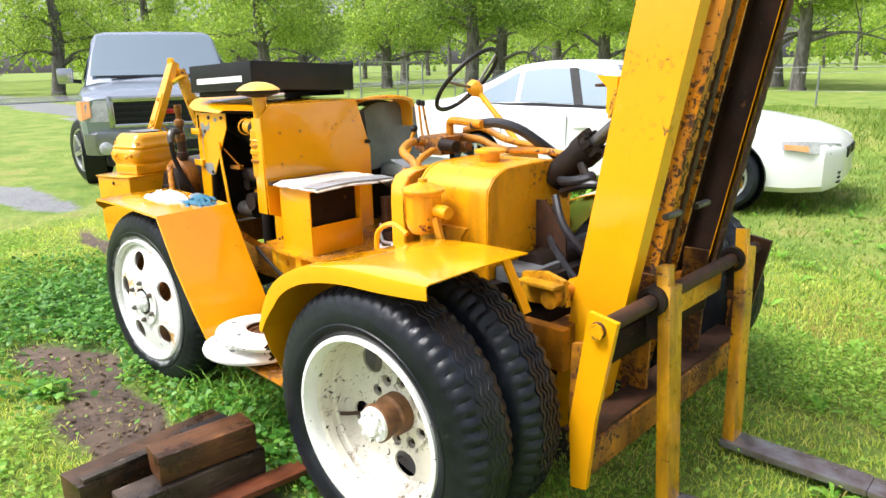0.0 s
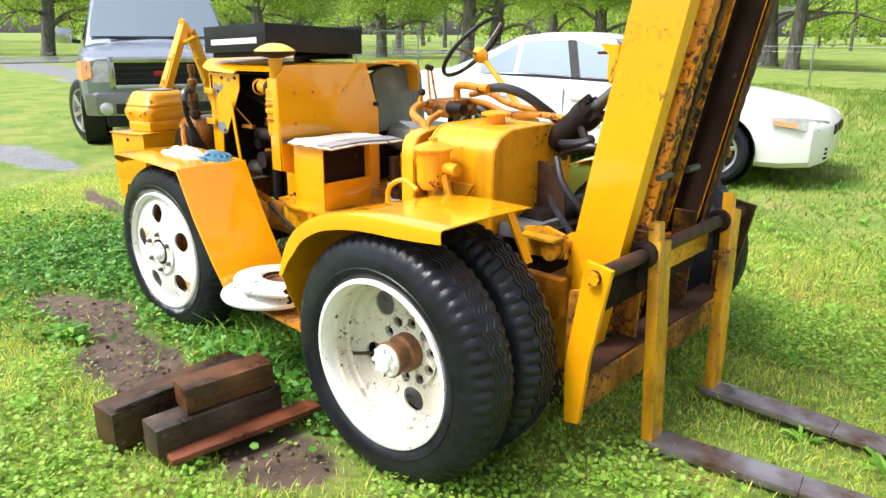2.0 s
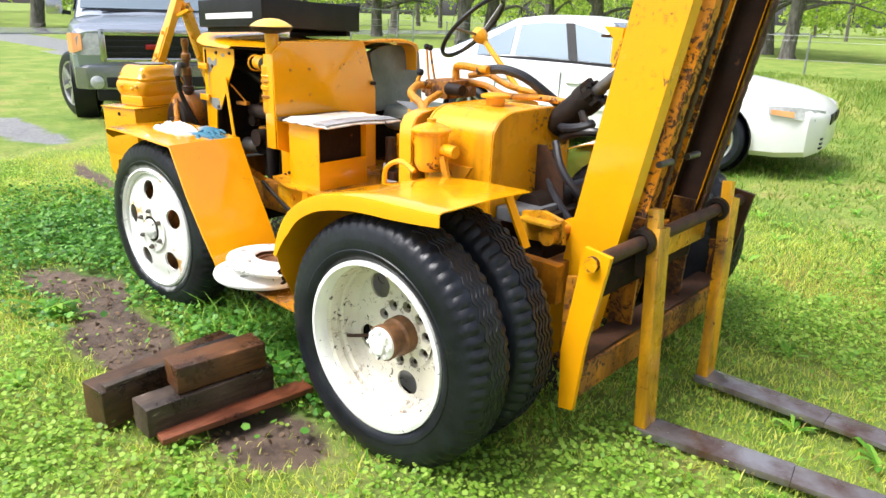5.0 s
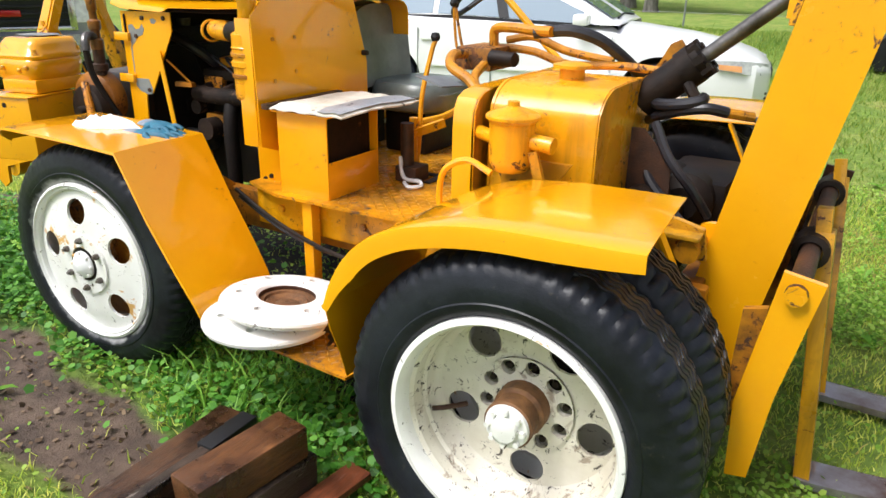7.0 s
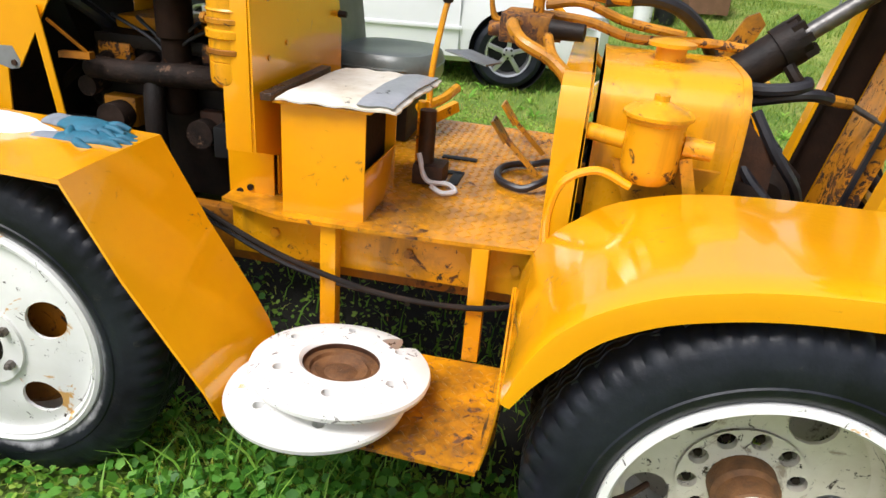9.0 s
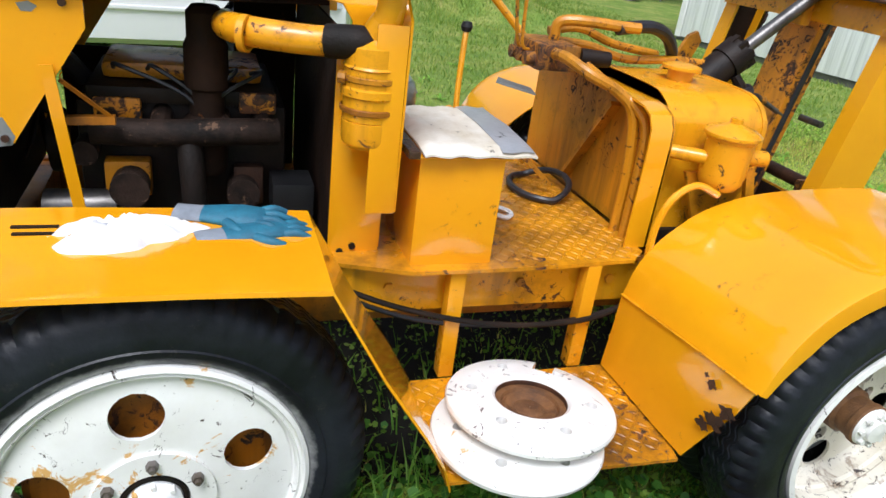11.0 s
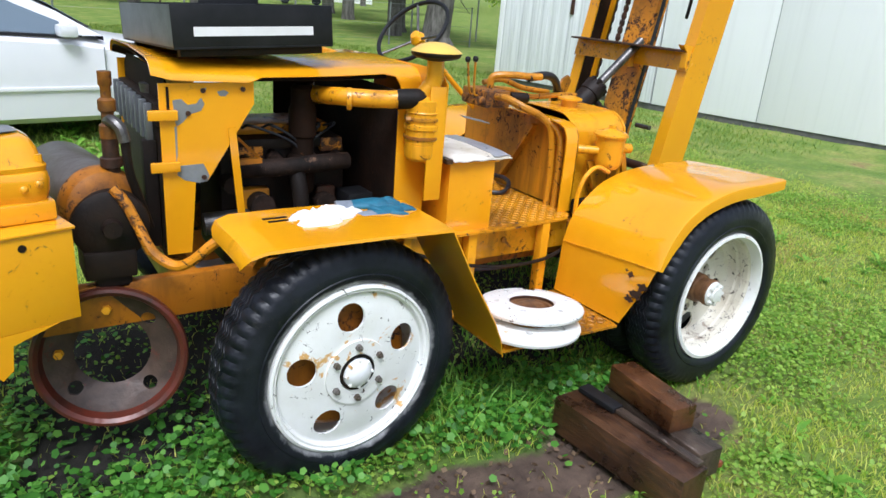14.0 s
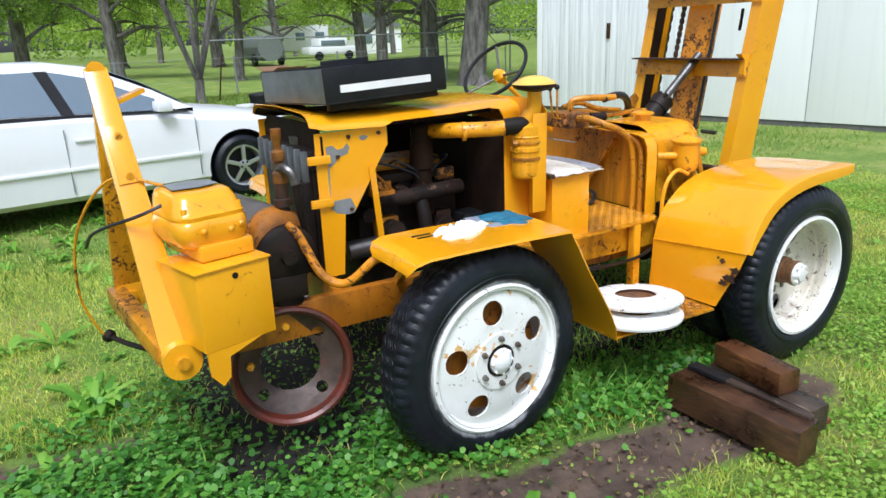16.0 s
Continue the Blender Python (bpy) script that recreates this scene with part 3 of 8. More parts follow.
def leaves(name, n, area, size, height, material, label, keep, sides=5):
    """Low broad leaves: small tilted polygons at mixed heights."""
    x, y = rng.uniform(area[0], area[1], n), rng.uniform(area[2], area[3], n)
    ok = rng.random(n) < keep(x, y) * soft_edge(x, y, area)
    x, y = x[ok], y[ok]
    n = len(x)
    z = relief(x, y) + height * rng.uniform(0.25, 1.0, n)
    r = size * rng.uniform(0.6, 1.3, n)
    az, tl = rng.uniform(0, 2 * np.pi, n), rng.uniform(0, 1.0, n)
    u = np.stack([np.cos(az) * np.cos(tl), np.sin(az) * np.cos(tl), np.sin(tl)], -1)
    w = np.stack([-np.sin(az), np.cos(az), 0 * az], -1)
    c = np.stack([x, y, z], -1)
    v = np.stack([c + r[:, None] * (np.cos(2 * np.pi * k / sides) * u + np.sin(2 * np.pi * k / sides) * w) for k in range(sides)], 1).reshape(-1, 3)
    t = np.arange(n)[:, None] * sides + np.arange(sides)[None]
    return tri_mesh(name, v, t, material, label, "plants")


def turf_keep(x, y):
    return np.clip(1.0 - 1.5 * np.maximum(bare(x, y), gravel(x, y)), 0.05, 1) * (1 - 0.85 * beneath(x, y))


def clover_patch(x, y):
    return np.clip((0.6 * value_noise(x, y, 0.9, 11) + 0.4 * value_noise(x, y, 3.3, 23) - 0.47) * 5 + 1.3 * lush(x, y), 0.04, 1)


def under(x, y):
    """Denser, taller growth beside and under the machine."""
    return np.clip(1.2 - np.maximum(np.abs(x + 1.1) / 1.7, np.abs(y - 0.9) / 0.95), 0, 1)


blades("lawn_grass", 300000, (-6.4, 4.8, -2.4, 4.6), 0.036, 0.005, M_GRASS, "short green lawn grass wet with rain", lambda x, y: turf_keep(x, y) * (1.0 - 0.75 * clover_patch(x, y)), 0.9)
blades("tall_grass", 26000, (-3.9, 0.5, -0.5, 2.1), 0.105, 0.007, M_WEED, "taller fresh grass growing round the wheels", lambda x, y: np.clip(1.0 - 1.6 * bare(x, y), 0, 1) * (1 - 0.9 * beneath(x, y)) * np.clip((value_noise(x, y, 0.35, 17) - 0.38) * 4, 0.05, 1) * np.clip((y + 0.3 + 0.25 * (x < -1.5)) * 3, 0, 1), 0.8)
blades("meadow_grass", 130000, (-12.5, 7.5, 2.9, 17.5), 0.06, 0.010, M_MEADOW, "longer green grass towards the trees", lambda x, y: turf_keep(x, y), 0.9)
blades("bank_weeds", 12000, (-7.0, 4.6, 9.3, 11.9), 0.13, 0.012, M_MEADOW, "tall rough weeds on the bank", lambda x, y: np.clip((value_noise(x, y, 1.1, 31) - 0.3) * 2.2, 0, 1), 0.7)
blades("dry_grass", 120000, (-6.4, 4.8, -2.4, 4.6), 0.05, 0.004, M_DRY, "dry straw-coloured grass among the green", lambda x, y: np.where(x < -1.0, 0.45, 0.9) * turf_keep(x, y) * np.clip((value_noise(x, y, 1.4, 5) - 0.45) * 3, 0.06, 1) * (1 - lush(x, y)) * np.where((x > 0.2) | (y < -0.5), 1.0, 0.35), 0.9)
leaves("leaf_litter", 5200, (-4.2, 0.2, -1.25, 1.4), 0.012, 0.012, M_LITTER, "brown dead leaves and chips on the mud", lambda x, y: np.clip(1.4 * bare(x, y), 0.02, 1), 4)
leaves("clover", 400000, (-6.4, 4.8, -2.4, 4.6), 0.0092, 0.052, M_CLOVER, "low clover and round-leaved weeds", lambda x, y: turf_keep(x, y) * np.maximum(clover_patch(x, y), 0.8 * under(x, y)) * (1 - 0.9 * lush(x, y) * (x < -0.2)))
leaves("ground_ivy", 125000, (-5.6, 1.0, -1.6, 2.4), 0.0145, 0.075, M_CLOVERSH, "deep dark-green clover beside the machine, shade in its leaf colour", lambda x, y: turf_keep(x, y) * lush(x, y) * (x < -0.2))


# ---- shed ----
def build_shed():
    """Built along its own wall: local y runs along the boards, local x into the shed."""
    shed = thing("shed", (7.42, 4.67, 0), "large white sheet-clad shed with stained double doors", "shed", turn=11.4)

    def piece(name, lo, hi, material, parent=shed, label="", bevel=0.004):
        return part(name, box(B(), lo, hi, bevel), material, parent, label, local=True)

    edges = [-9.25, -7.4, -5.55, -3.7, -1.88, -0.03, 1.80]
    for a, b in zip(edges, edges[1:]):
        piece("wall_panel", (0, a + 0.007, 0.05), (0.12, b - 0.007, 3.2), M_SHED)
        piece("joint_strip", (0.012, b - 0.007, 0.05), (0.03, b + 0.007, 3.2), M_GALV)
    piece("sill", (0.02, -9.25, -0.1), (0.14, 5.42, 0.045), simple("old_concrete", (0.16, 0.155, 0.15), (0.1, 0.1, 0.095), 0.8))
    for a, b in ((1.82, 3.715), (3.725, 5.30)):
        door = piece("door", (0.02, a + 0.01, 0.06), (0.1, b - 0.01, 2.15), M_SHEDD, shed, "weather-stained white door")
        n = int((b - a) / 0.2)
        w = (b - a) / n
        for k in range(n):
            piece("board", (-0.02, a + k * w + 0.0006, 0.06), (0.018, a + (k + 1) * w - 0.0006, 2.155), M_SHEDD, door, "", 0.001)
    piece("header", (-0.01, 1.80, 2.17), (0.11, 5.42, 3.2), M_SHED)
    piece("corner_trim", (-0.03, 5.305, 0.05), (0.11, 5.42, 3.2), M_SHED, bevel=0.006)
    piece("hasp", (-0.05, 3.63, 1.38), (-0.022, 3.70, 1.66), M_RUST, shed, "rusty hasp")
    piece("body", (0.12, -9.25, -0.1), (6.0, 5.42, 3.2), M_SHED, bevel=0)
    bm = B()
    plate(bm, [(-0.3, 3.2), (6.3, 3.2), (3.0, 4.4)], 15.2, at(XZ, 0, 5.7, 0))
    part("roof", bm, M_GALV, shed, local=True)
    return shed


build_shed()


# ---- trees ----
def leaf_cloud(centres, radii, n, size):
    """Leaf quads scattered in soft clumps; returns vertices and quads."""
    pick = rng.integers(0, len(centres), n)
    d = rng.normal(size=(n, 3))
    d /= np.linalg.norm(d, axis=1)[:, None]
    c = centres[pick] + d * (radii[pick] * rng.uniform(0.25, 1.0, n) ** 0.6)[:, None]
    u = rng.normal(size=(n, 3))
    u /= np.linalg.norm(u, axis=1)[:, None]
    w = np.cross(u, rng.normal(size=(n, 3)))
    w /= np.linalg.norm(w, axis=1)[:, None]
    s = size * rng.uniform(0.6, 1.4, n)[:, None]
    v = np.stack([c - u * s, c + w * s * 0.55, c + u * s, c - w * s * 0.55], 1).reshape(-1, 3)
    return v, np.arange(4 * n).reshape(n, 4)


def tree(x, y, height, r, low, spread, n_leaf, leaf, material, label, limbs=11, name="tree"):
    """A tapered trunk with limbs from the height low upwards and leaf clumps along them."""
    base = thing(name, (x, y, -0.08), label, "tree", "trees round the lawn")
    bm = B()
    top = Vector((rng.normal() * 0.5, rng.normal() * 0.5, height * 0.8))
    bend = Vector((rng.normal() * 0.2, rng.normal() * 0.2, height * 0.3))
    spine = smooth_path([(0, 0, 0), bend, top], 10)
    tube(bm, [(0, 0, 0), (0, 0, 0.35), bend, bend.lerp(top, 0.5), top], [r * 1.5, r * 1.08, r * 0.85, r * 0.55, r * 0.15], 12, 4)
    tips = []
    for k in range(limbs):
        f = low / height + (0.95 - low / height) * (k + rng.uniform(0, 0.8)) / limbs
        start = spine[min(len(spine) - 1, int(f * len(spine)))]
        a = 2.4 * k + rng.normal() * 0.4
        ln = spread * rng.uniform(0.7, 1.15) * (1.1 - 0.6 * f)
        rise = ln * rng.uniform(-0.12, 0.45)
        end = start + Vector((math.cos(a) * ln, math.sin(a) * ln, rise))
        mid = start.lerp(end, 0.5) + Vector((rng.normal() * 0.25, rng.normal() * 0.25, ln * 0.12))
        tube(bm, [start, mid, end], [r * 0.38, r * 0.2, r * 0.05], 7, 4)
        tips += [end, mid, mid.lerp(end, 0.5)]
        for _ in range(4):
            e2 = mid.lerp(end, rng.uniform(0.1, 0.9)) + Vector(rng.normal(size=3) * ln * 0.26)
            tube(bm, [mid.lerp(end, 0.3), e2], [r * 0.12, r * 0.03], 5, 2)
            tips.append(e2)
    part("trunk", bm, M_BARK, base, local=True)
    if n_leaf:
        c = np.array([list(t) for t in tips])
        rad = spread * rng.uniform(0.16, 0.34, len(c))
        c[:, 2] = np.maximum(c[:, 2], low + 0.8 * rad)
        v, q = leaf_cloud(c, rad, n_leaf, leaf)
        crown = tri_mesh("crown", v, q, material, "", "")
        crown.parent = base
    return base


TREES = [
    (-24.4, 28.5, 12, 0.38, 2.6), (-29, 36.5, 12, 0.42, 2.4), (-23.5, 41, 12, 0.42, 2.4), (-11.4, 37.2, 12, 0.40, 2.8), (-15.0, 44, 12, 0.40, 2.6), (-9.0, 33, 11, 0.3, 3.0),
    (-37, 24, 12, 0.35, 2.0), (-34, 31, 12, 0.35, 2.0), (-46, 33, 13, 0.4, 1.8), (-50, 16, 13, 0.4, 1.8), (-32, 48, 13, 0.4, 2.0), (-52, 24, 13, 0.4, 1.8), (-48, 46, 13, 0.4, 1.8), (-58, 10, 13, 0.4, 1.8), (-60, 36, 13, 0.4, 1.8),
    (9.8, 17.8, 11, 0.42, 3.4), (10.8, 22.3, 11, 0.26, 3.0), (12.2, 24.5, 11, 0.28, 2.8), (4.3, 60, 13, 0.5, 3.0), (9.6, 50.6, 12, 0.42, 2.8), (-2.5, 47, 12, 0.4, 2.6),
    (16, 40, 12, 0.36, 2.6), (-6, 55, 13, 0.4, 2.4), (14, 33, 11, 0.3, 2.8), (1.5, 38, 12, 0.32, 3.0), (24, 46, 12, 0.4, 2.6), (18, 62, 13, 0.4, 2.2), (5.5, 30, 10, 0.2, 3.0),
]
for k, (x, y, h, r, lo) in enumerate(TREES):
    tree(x, y, h, r, lo + 0.7, h * 0.36, 18500, 0.074 if y < 30 and x > -20 else 0.084, M_LEAFD if k % 4 == 0 else M_LEAF, "tall oak with fresh light-green spring leaves")


def thin_tree(x, y):
    """A young tree that forks near the ground into bare twiggy stems."""
    base = thing("young_tree", (x, y, float(relief(np.array(x), np.array(y))) - 0.04), "young forked tree with thin twigs and few leaves", "tree", "trees round the lawn")
    bm = B()
    tips = []
    tube(bm, [(0, 0, 0), (0, 0, 0.2), (0.02, 0, 0.5)], [0.11, 0.085, 0.08], 10, 3)
    for k in range(6):
        a = k * 1.1 + 0.3
        e = Vector((math.cos(a) * rng.uniform(0.8, 1.9), math.sin(a) * rng.uniform(0.8, 1.9), rng.uniform(3.0, 5.2)))
        m = e * 0.45 + Vector((0, 0, 0.35))
        tube(bm, [(0, 0, 0.40), m, e], [0.045, 0.03, 0.01], 7, 5)
        for _ in range(9):
            s = m.lerp(e, rng.uniform(-0.3, 0.9))
            t = s + Vector((rng.normal() * 0.55, rng.normal() * 0.55, rng.uniform(0.2, 1.0)))
            tube(bm, [s, t], [0.016, 0.004], 5, 2)
            tips.append(t)
    part("trunk", bm, M_BARK, base, local=True)
    v, q = leaf_cloud(np.array([list(t) for t in tips]), np.full(len(tips), 0.3), 900, 0.05)
    crown = tri_mesh("crown", v, q, M_LEAF, "", "")
    crown.parent = base


thin_tree(-0.24, 11.5)
bm = B()
bar(bm, (0.10, 11.6, 0.40), (0.25, 11.6, 1.35), 0.03, 0.008, (0, 1, 0), 0.002)
solid("stake", bm, M_RUST, "rusty steel stake leaning beside the young tree", "stake")


def far_woods():
    """The band of woods that closes the distance."""
    vs, qs, off = [], [], 0
    for ring_r, n, size, lo, hi in ((72, 60000, 0.2, 3.0, 12), (100, 60000, 0.3, 2.5, 15), (140, 50000, 0.5, 2.5, 22)):
        a = rng.uniform(0.12 * math.pi, 1.15 * math.pi, 420)
        rr = ring_r * rng.uniform(0.9, 1.15, 420)
        c = np.stack([np.cos(a) * rr, np.sin(a) * rr + 4, lo + (hi - lo) * rng.random(420) ** 1.3], -1)
        v, q = leaf_cloud(c, np.full(420, 0.028 * ring_r), n, size)
        vs.append(v)
        qs.append(q + off)
        off += len(v)
    tri_mesh("far_woods", np.concatenate(vs), np.concatenate(qs), M_LEAF, "distant spring woods behind the road", "woods")
    bm = B()
    for _ in range(45):
        a, rr = rng.uniform(0.12 * math.pi, 1.15 * math.pi), rng.uniform(62, 110)
        x, y, h = math.cos(a) * rr, math.sin(a) * rr, rng.uniform(9, 15)
        cyl(bm, (x, y, -0.2), (x + rng.normal() * 0.6, y + rng.normal() * 0.6, h), rng.uniform(0.15, 0.32), 0.1, 7, False)
    solid("far_trunks", bm, M_BARK, "distant bare tree trunks under the canopy", "woods", kind="stuff")


far_woods()


# ---- road, fence and far things ----
m = Mat("wet_asphalt", 0.16)
m.color(m.mix(m.ramp(m.noise(0.6, 6, 0.7), (0.35, 0.0), (0.65, 1.0)), (0.16, 0.165, 0.175), (0.24, 0.245, 0.25))).bump(m.noise(40, 4), 0.3, 0.01)
bm = B()
box(bm, (-46.5, -80, -0.3), (-37.5, 160, 0.02), 0.02)
solid("road", bm, m.m, "wet grey asphalt road beyond the lawn", "road", kind="structure")


def build_fence():
    fence = thing("fence", (0, 18.0, 0), "low galvanised pipe fence along the lawn", "fence")
    xs = [-25.2 + 3.04 * k for k in range(13)]
    for x in xs:
        bm = B()
        cyl(bm, (x, 18.0, -0.1), (x, 18.0, 1.22), 0.026, seg=10)
        part("post", bm, M_GALV, fence)
    bm = B()
    cyl(bm, (xs[0], 18.0, 1.18), (xs[-1], 18.0, 1.18), 0.006, seg=8)
    part("top_rail", bm, M_GALV, fence)
    for z in (0.15, 0.6, 1.05):
        bm = B()
        cyl(bm, (xs[0], 18.0, z), (xs[-1], 18.0, z), 0.003, seg=5)
        part("wire", bm, M_GALV, fence)
    back = thing("fence", (11.3, 21.3, 0), "galvanised pipe fence beside the shed", "fence")
    for k in range(4):
        bm = B()
        cyl(bm, (xs[-1] - 0.5 + 3.2 * k * 0.9, 21.0, -0.1), (xs[-1] - 0.5 + 3.2 * k * 0.9, 21.0, 1.7), 0.032, seg=10)
        part("post", bm, M_GALV, back)
    bm = B()
    cyl(bm, (2.2, 21.0, 1.66), (xs[-1] + 9, 21.0, 1.66), 0.022, seg=8)
    part("top_rail", bm, M_GALV, back)


build_fence()


def build_gate():
    gate = thing("pipe_gate", (-23.2, 21.4, 0), "galvanised pipe gate at the drive", "gate")
    a, b = Vector((-22.4, 18.9, 0)), Vector((-24.0, 24.3, 0))
    for p in (a, b, a.lerp(b, 0.72)):
        bm = B()
        cyl(bm, p - Vector((0, 0, 0.1)), p + Vector((0, 0, 1.62)), 0.04, seg=10)
        part("post", bm, M_GALV, gate)
    for z in (1.58, 0.9, 0.3):
        bm = B()
        cyl(bm, a + Vector((0, 0, z)), b + Vector((0, 0, z)), 0.03 if z > 1 else 0.012, seg=8)
        part("rail", bm, M_GALV, gate)


build_gate()


def build_far_things():
    dump = thing("grain_wagon", (12.2, 48, 0), "grey steel wagon with a rounded cover standing far off", "wagon")
    bm = B()
    box(bm, (11.3, 46.5, 0.45), (13.1, 51, 1.25), 0.05)
    part("body", bm, M_GALVD, dump)
    bm = B()
    cyl(bm, (12.2, 46.4, 1.15), (12.2, 51.1, 1.15), 0.86, seg=24)
    part("cover", bm, M_GALV, dump)
    for x in (11.15, 13.0):
        bm = B()
        cyl(bm, (x, 47.3, 0.4), (x + 0.25, 47.3, 0.4), 0.42, seg=20)
        part("wheel", bm, M_RUB, dump)
    van = thing("parked_van", (19.5, 54, 0), "white van parked far off among trees", "van")
    bm = B()
    box(bm, (17.4, 53, 0.4), (21.6, 55, 1.05), 0.15)
    box(bm, (18.2, 53.1, 1.05), (20.8, 54.9, 1.7), 0.2)
    part("body", bm, M_CARW, van)
    bm = B()
    box(bm, (18.45, 53.05, 1.12), (20.5, 53.09, 1.5), 0.02)
    part("window", bm, M_CARGLASS, van)
    for x in (18.2, 20.8):
        bm = B()
        cyl(bm, (x, 52.95, 0.33), (x, 53.2, 0.33), 0.34, seg=20)
        part("wheel", bm, M_RUB, van)
    rv = thing("camper", (22, 66, 0), "long white camper parked far off", "camper")
    bm = B()
    box(bm, (17.5, 65, 0.6), (24, 67.4, 3.0), 0.15)
    part("body", bm, M_CARW, rv)
    for x in (18.5, 20.6, 22.6):
        bm = B()
        box(bm, (x, 64.96, 1.6), (x + 0.9, 65.01, 2.3), 0.01)
        part("window", bm, M_CARGLASS, rv)
    house = thing("house", (31, 70, 0), "small pale house with a grey gable roof", "house")
    bm = B()
    box(bm, (28.5, 69, -0.2), (34, 76, 2.7))
    part("wall", bm, M_SHED, house)
    bm = B()
    plate(bm, [(28.1, 2.6), (34.4, 2.6), (31.25, 4.3)], 7.6, at(XZ, 0, 76.4, 0))
    part("roof", bm, M_GALV, house)
    for x in (29.6, 32.2):
        bm = B()
        box(bm, (x, 68.95, 1.0), (x + 0.9, 69.03, 2.0), 0.02)
        part("window", bm, M_CARGLASS, house)


build_far_things()


def build_yard_clutter():
    bucket = thing("bucket", (0.28, 10.5, float(relief(np.array(0.28), np.array(10.5)))), "white plastic bucket standing in the grass", "bucket")
    bm = B()
    lathe(bm, [(0.001, 0.0), (0.13, 0.0), (0.15, 0.36), (0.157, 0.36), (0.157, 0.33), (0.15, 0.32), (0.148, 0.38), (0.135, 0.38), (0.12, 0.02)], Matrix(), 28)
    part("body", bm, M_TAPE, bucket, local=True)
    bm = B()
    tube(bm, [(0.155, 0, 0.33), (0.17, 0.06, 0.2), (0.165, 0.1, 0.1), (0.15, -0.1, 0.12), (-0.155, 0, 0.33)], 0.004, 5)
    part("handle", bm, M_STEEL, bucket, local=True)
    crate = thing("bin", (0.62, 10.7, float(relief(np.array(0.62), np.array(10.7)))), "black plastic bin in the grass", "bin")
    bm = B()
    lathe(bm, [(0.001, 0.0), (0.15, 0.0), (0.19, 0.42), (0.2, 0.42), (0.2, 0.45), (0.18, 0.45), (0.15, 0.03)], Matrix(), 20)
    part("body", bm, M_PLAST, crate, local=True)
    bm = B()
    lathe(bm, [(0.2, 0.455), (0.19, 0.48), (0.001, 0.5)], Matrix(), 20)
    part("lid", bm, M_PLAST, crate, local=True)
    carton = thing("carton", (1.25, 11.2, float(relief(np.array(1.25), np.array(11.2)))), "brown cardboard carton standing in the grass", "box", turn=12)
    bm = B()
    box(bm, (-0.32, -0.2, 0), (0.32, 0.2, 0.66), 0.006)
    part("body", bm, simple("cardboard", (0.22, 0.11, 0.06), (0.17, 0.085, 0.045), 0.8), carton, local=True)
    for s in (-1, 1):
        bm = B()
        box(bm, (-0.32, -0.005, 0), (0.32, 0.005, 0.2), 0.002, pose(0, 0.2 * s, 0.66, -70 * s, 0, 0))
        part("flap", bm, simple("cardboard_flap", (0.24, 0.13, 0.07), (0.19, 0.1, 0.05), 0.8), carton, local=True)
    for dz in (0.3, 0.36, 0.42):
        bm = B()
        box(bm, (-0.1, -0.2035, dz), (0.1, -0.2005, dz + 0.018))
        part("print_bar", bm, M_PLAST, carton, local=True)


build_yard_clutter()


def weeds(n):
    """Rosettes of long leaves in the turf."""
    V, T = [], []
    for _ in range(n):
        x, y = rng.uniform(-4.6, 3.2), rng.uniform(-1.2, 6.5)
        if bare(np.array(x), np.array(y)) > 0.45 or (-2.9 < x < 0.7 and 0.0 < y < 1.9):
            continue
        z = float(relief(np.array(x), np.array(y)))
        big = rng.uniform(0.05, 0.10) if x > -1.6 else rng.uniform(0.07, 0.17)
        for k in range(rng.integers(7, 13)):
            a, up = rng.uniform(0, 2 * np.pi), rng.uniform(0.25, 1.1)
            ln, w = big * rng.uniform(0.7, 1.3), big * rng.uniform(0.1, 0.17)
            d, s = np.array([np.cos(a), np.sin(a), 0]), np.array([-np.sin(a), np.cos(a), 0])
            c = np.array([x, y, z])
            b = len(V) * 1
            pts = [c, c + d * ln * 0.4 + s * w + [0, 0, ln * 0.45 * up], c + d * ln * 0.45 - s * w + [0, 0, ln * 0.45 * up], c + d * ln * 0.8 + s * w * 0.7 + [0, 0, ln * 0.6 * up], c + d * ln * 0.8 - s * w * 0.7 + [0, 0, ln * 0.6 * up], c + d * ln + [0, 0, ln * 0.45 * up]]
            V += pts
            T += [(b, b + 1, b + 2), (b + 1, b + 3, b + 4), (b + 1, b + 4, b + 2), (b + 3, b + 5, b + 4)]
    tri_mesh("weed_rosettes", np.array(V), np.array(T), M_WEED, "broad-leaved weeds standing in the lawn", "weeds")


weeds(420)


# ---- the machine ----
# Its plan is drawn in units of 0.78 m: x towards the forks, y across, z up, from the ground under the near front hub.
UNIT = 0.78
lift = thing("forklift", (-1.1, 1.18, 0), "old yellow forklift with dual front wheels, chipped and oily", "forklift")
YAX = pose(0, 0, 0, 90, 0, 0)  # local z to world -y


def wheel_matrix(x, y, z, flip, turn=0.0):
    """Local z points outwards, away from the machine."""
    return pose(x, y, z, 0, 0, turn) @ pose(0, 0, 0, 90 if not flip else -90, 0, 0)


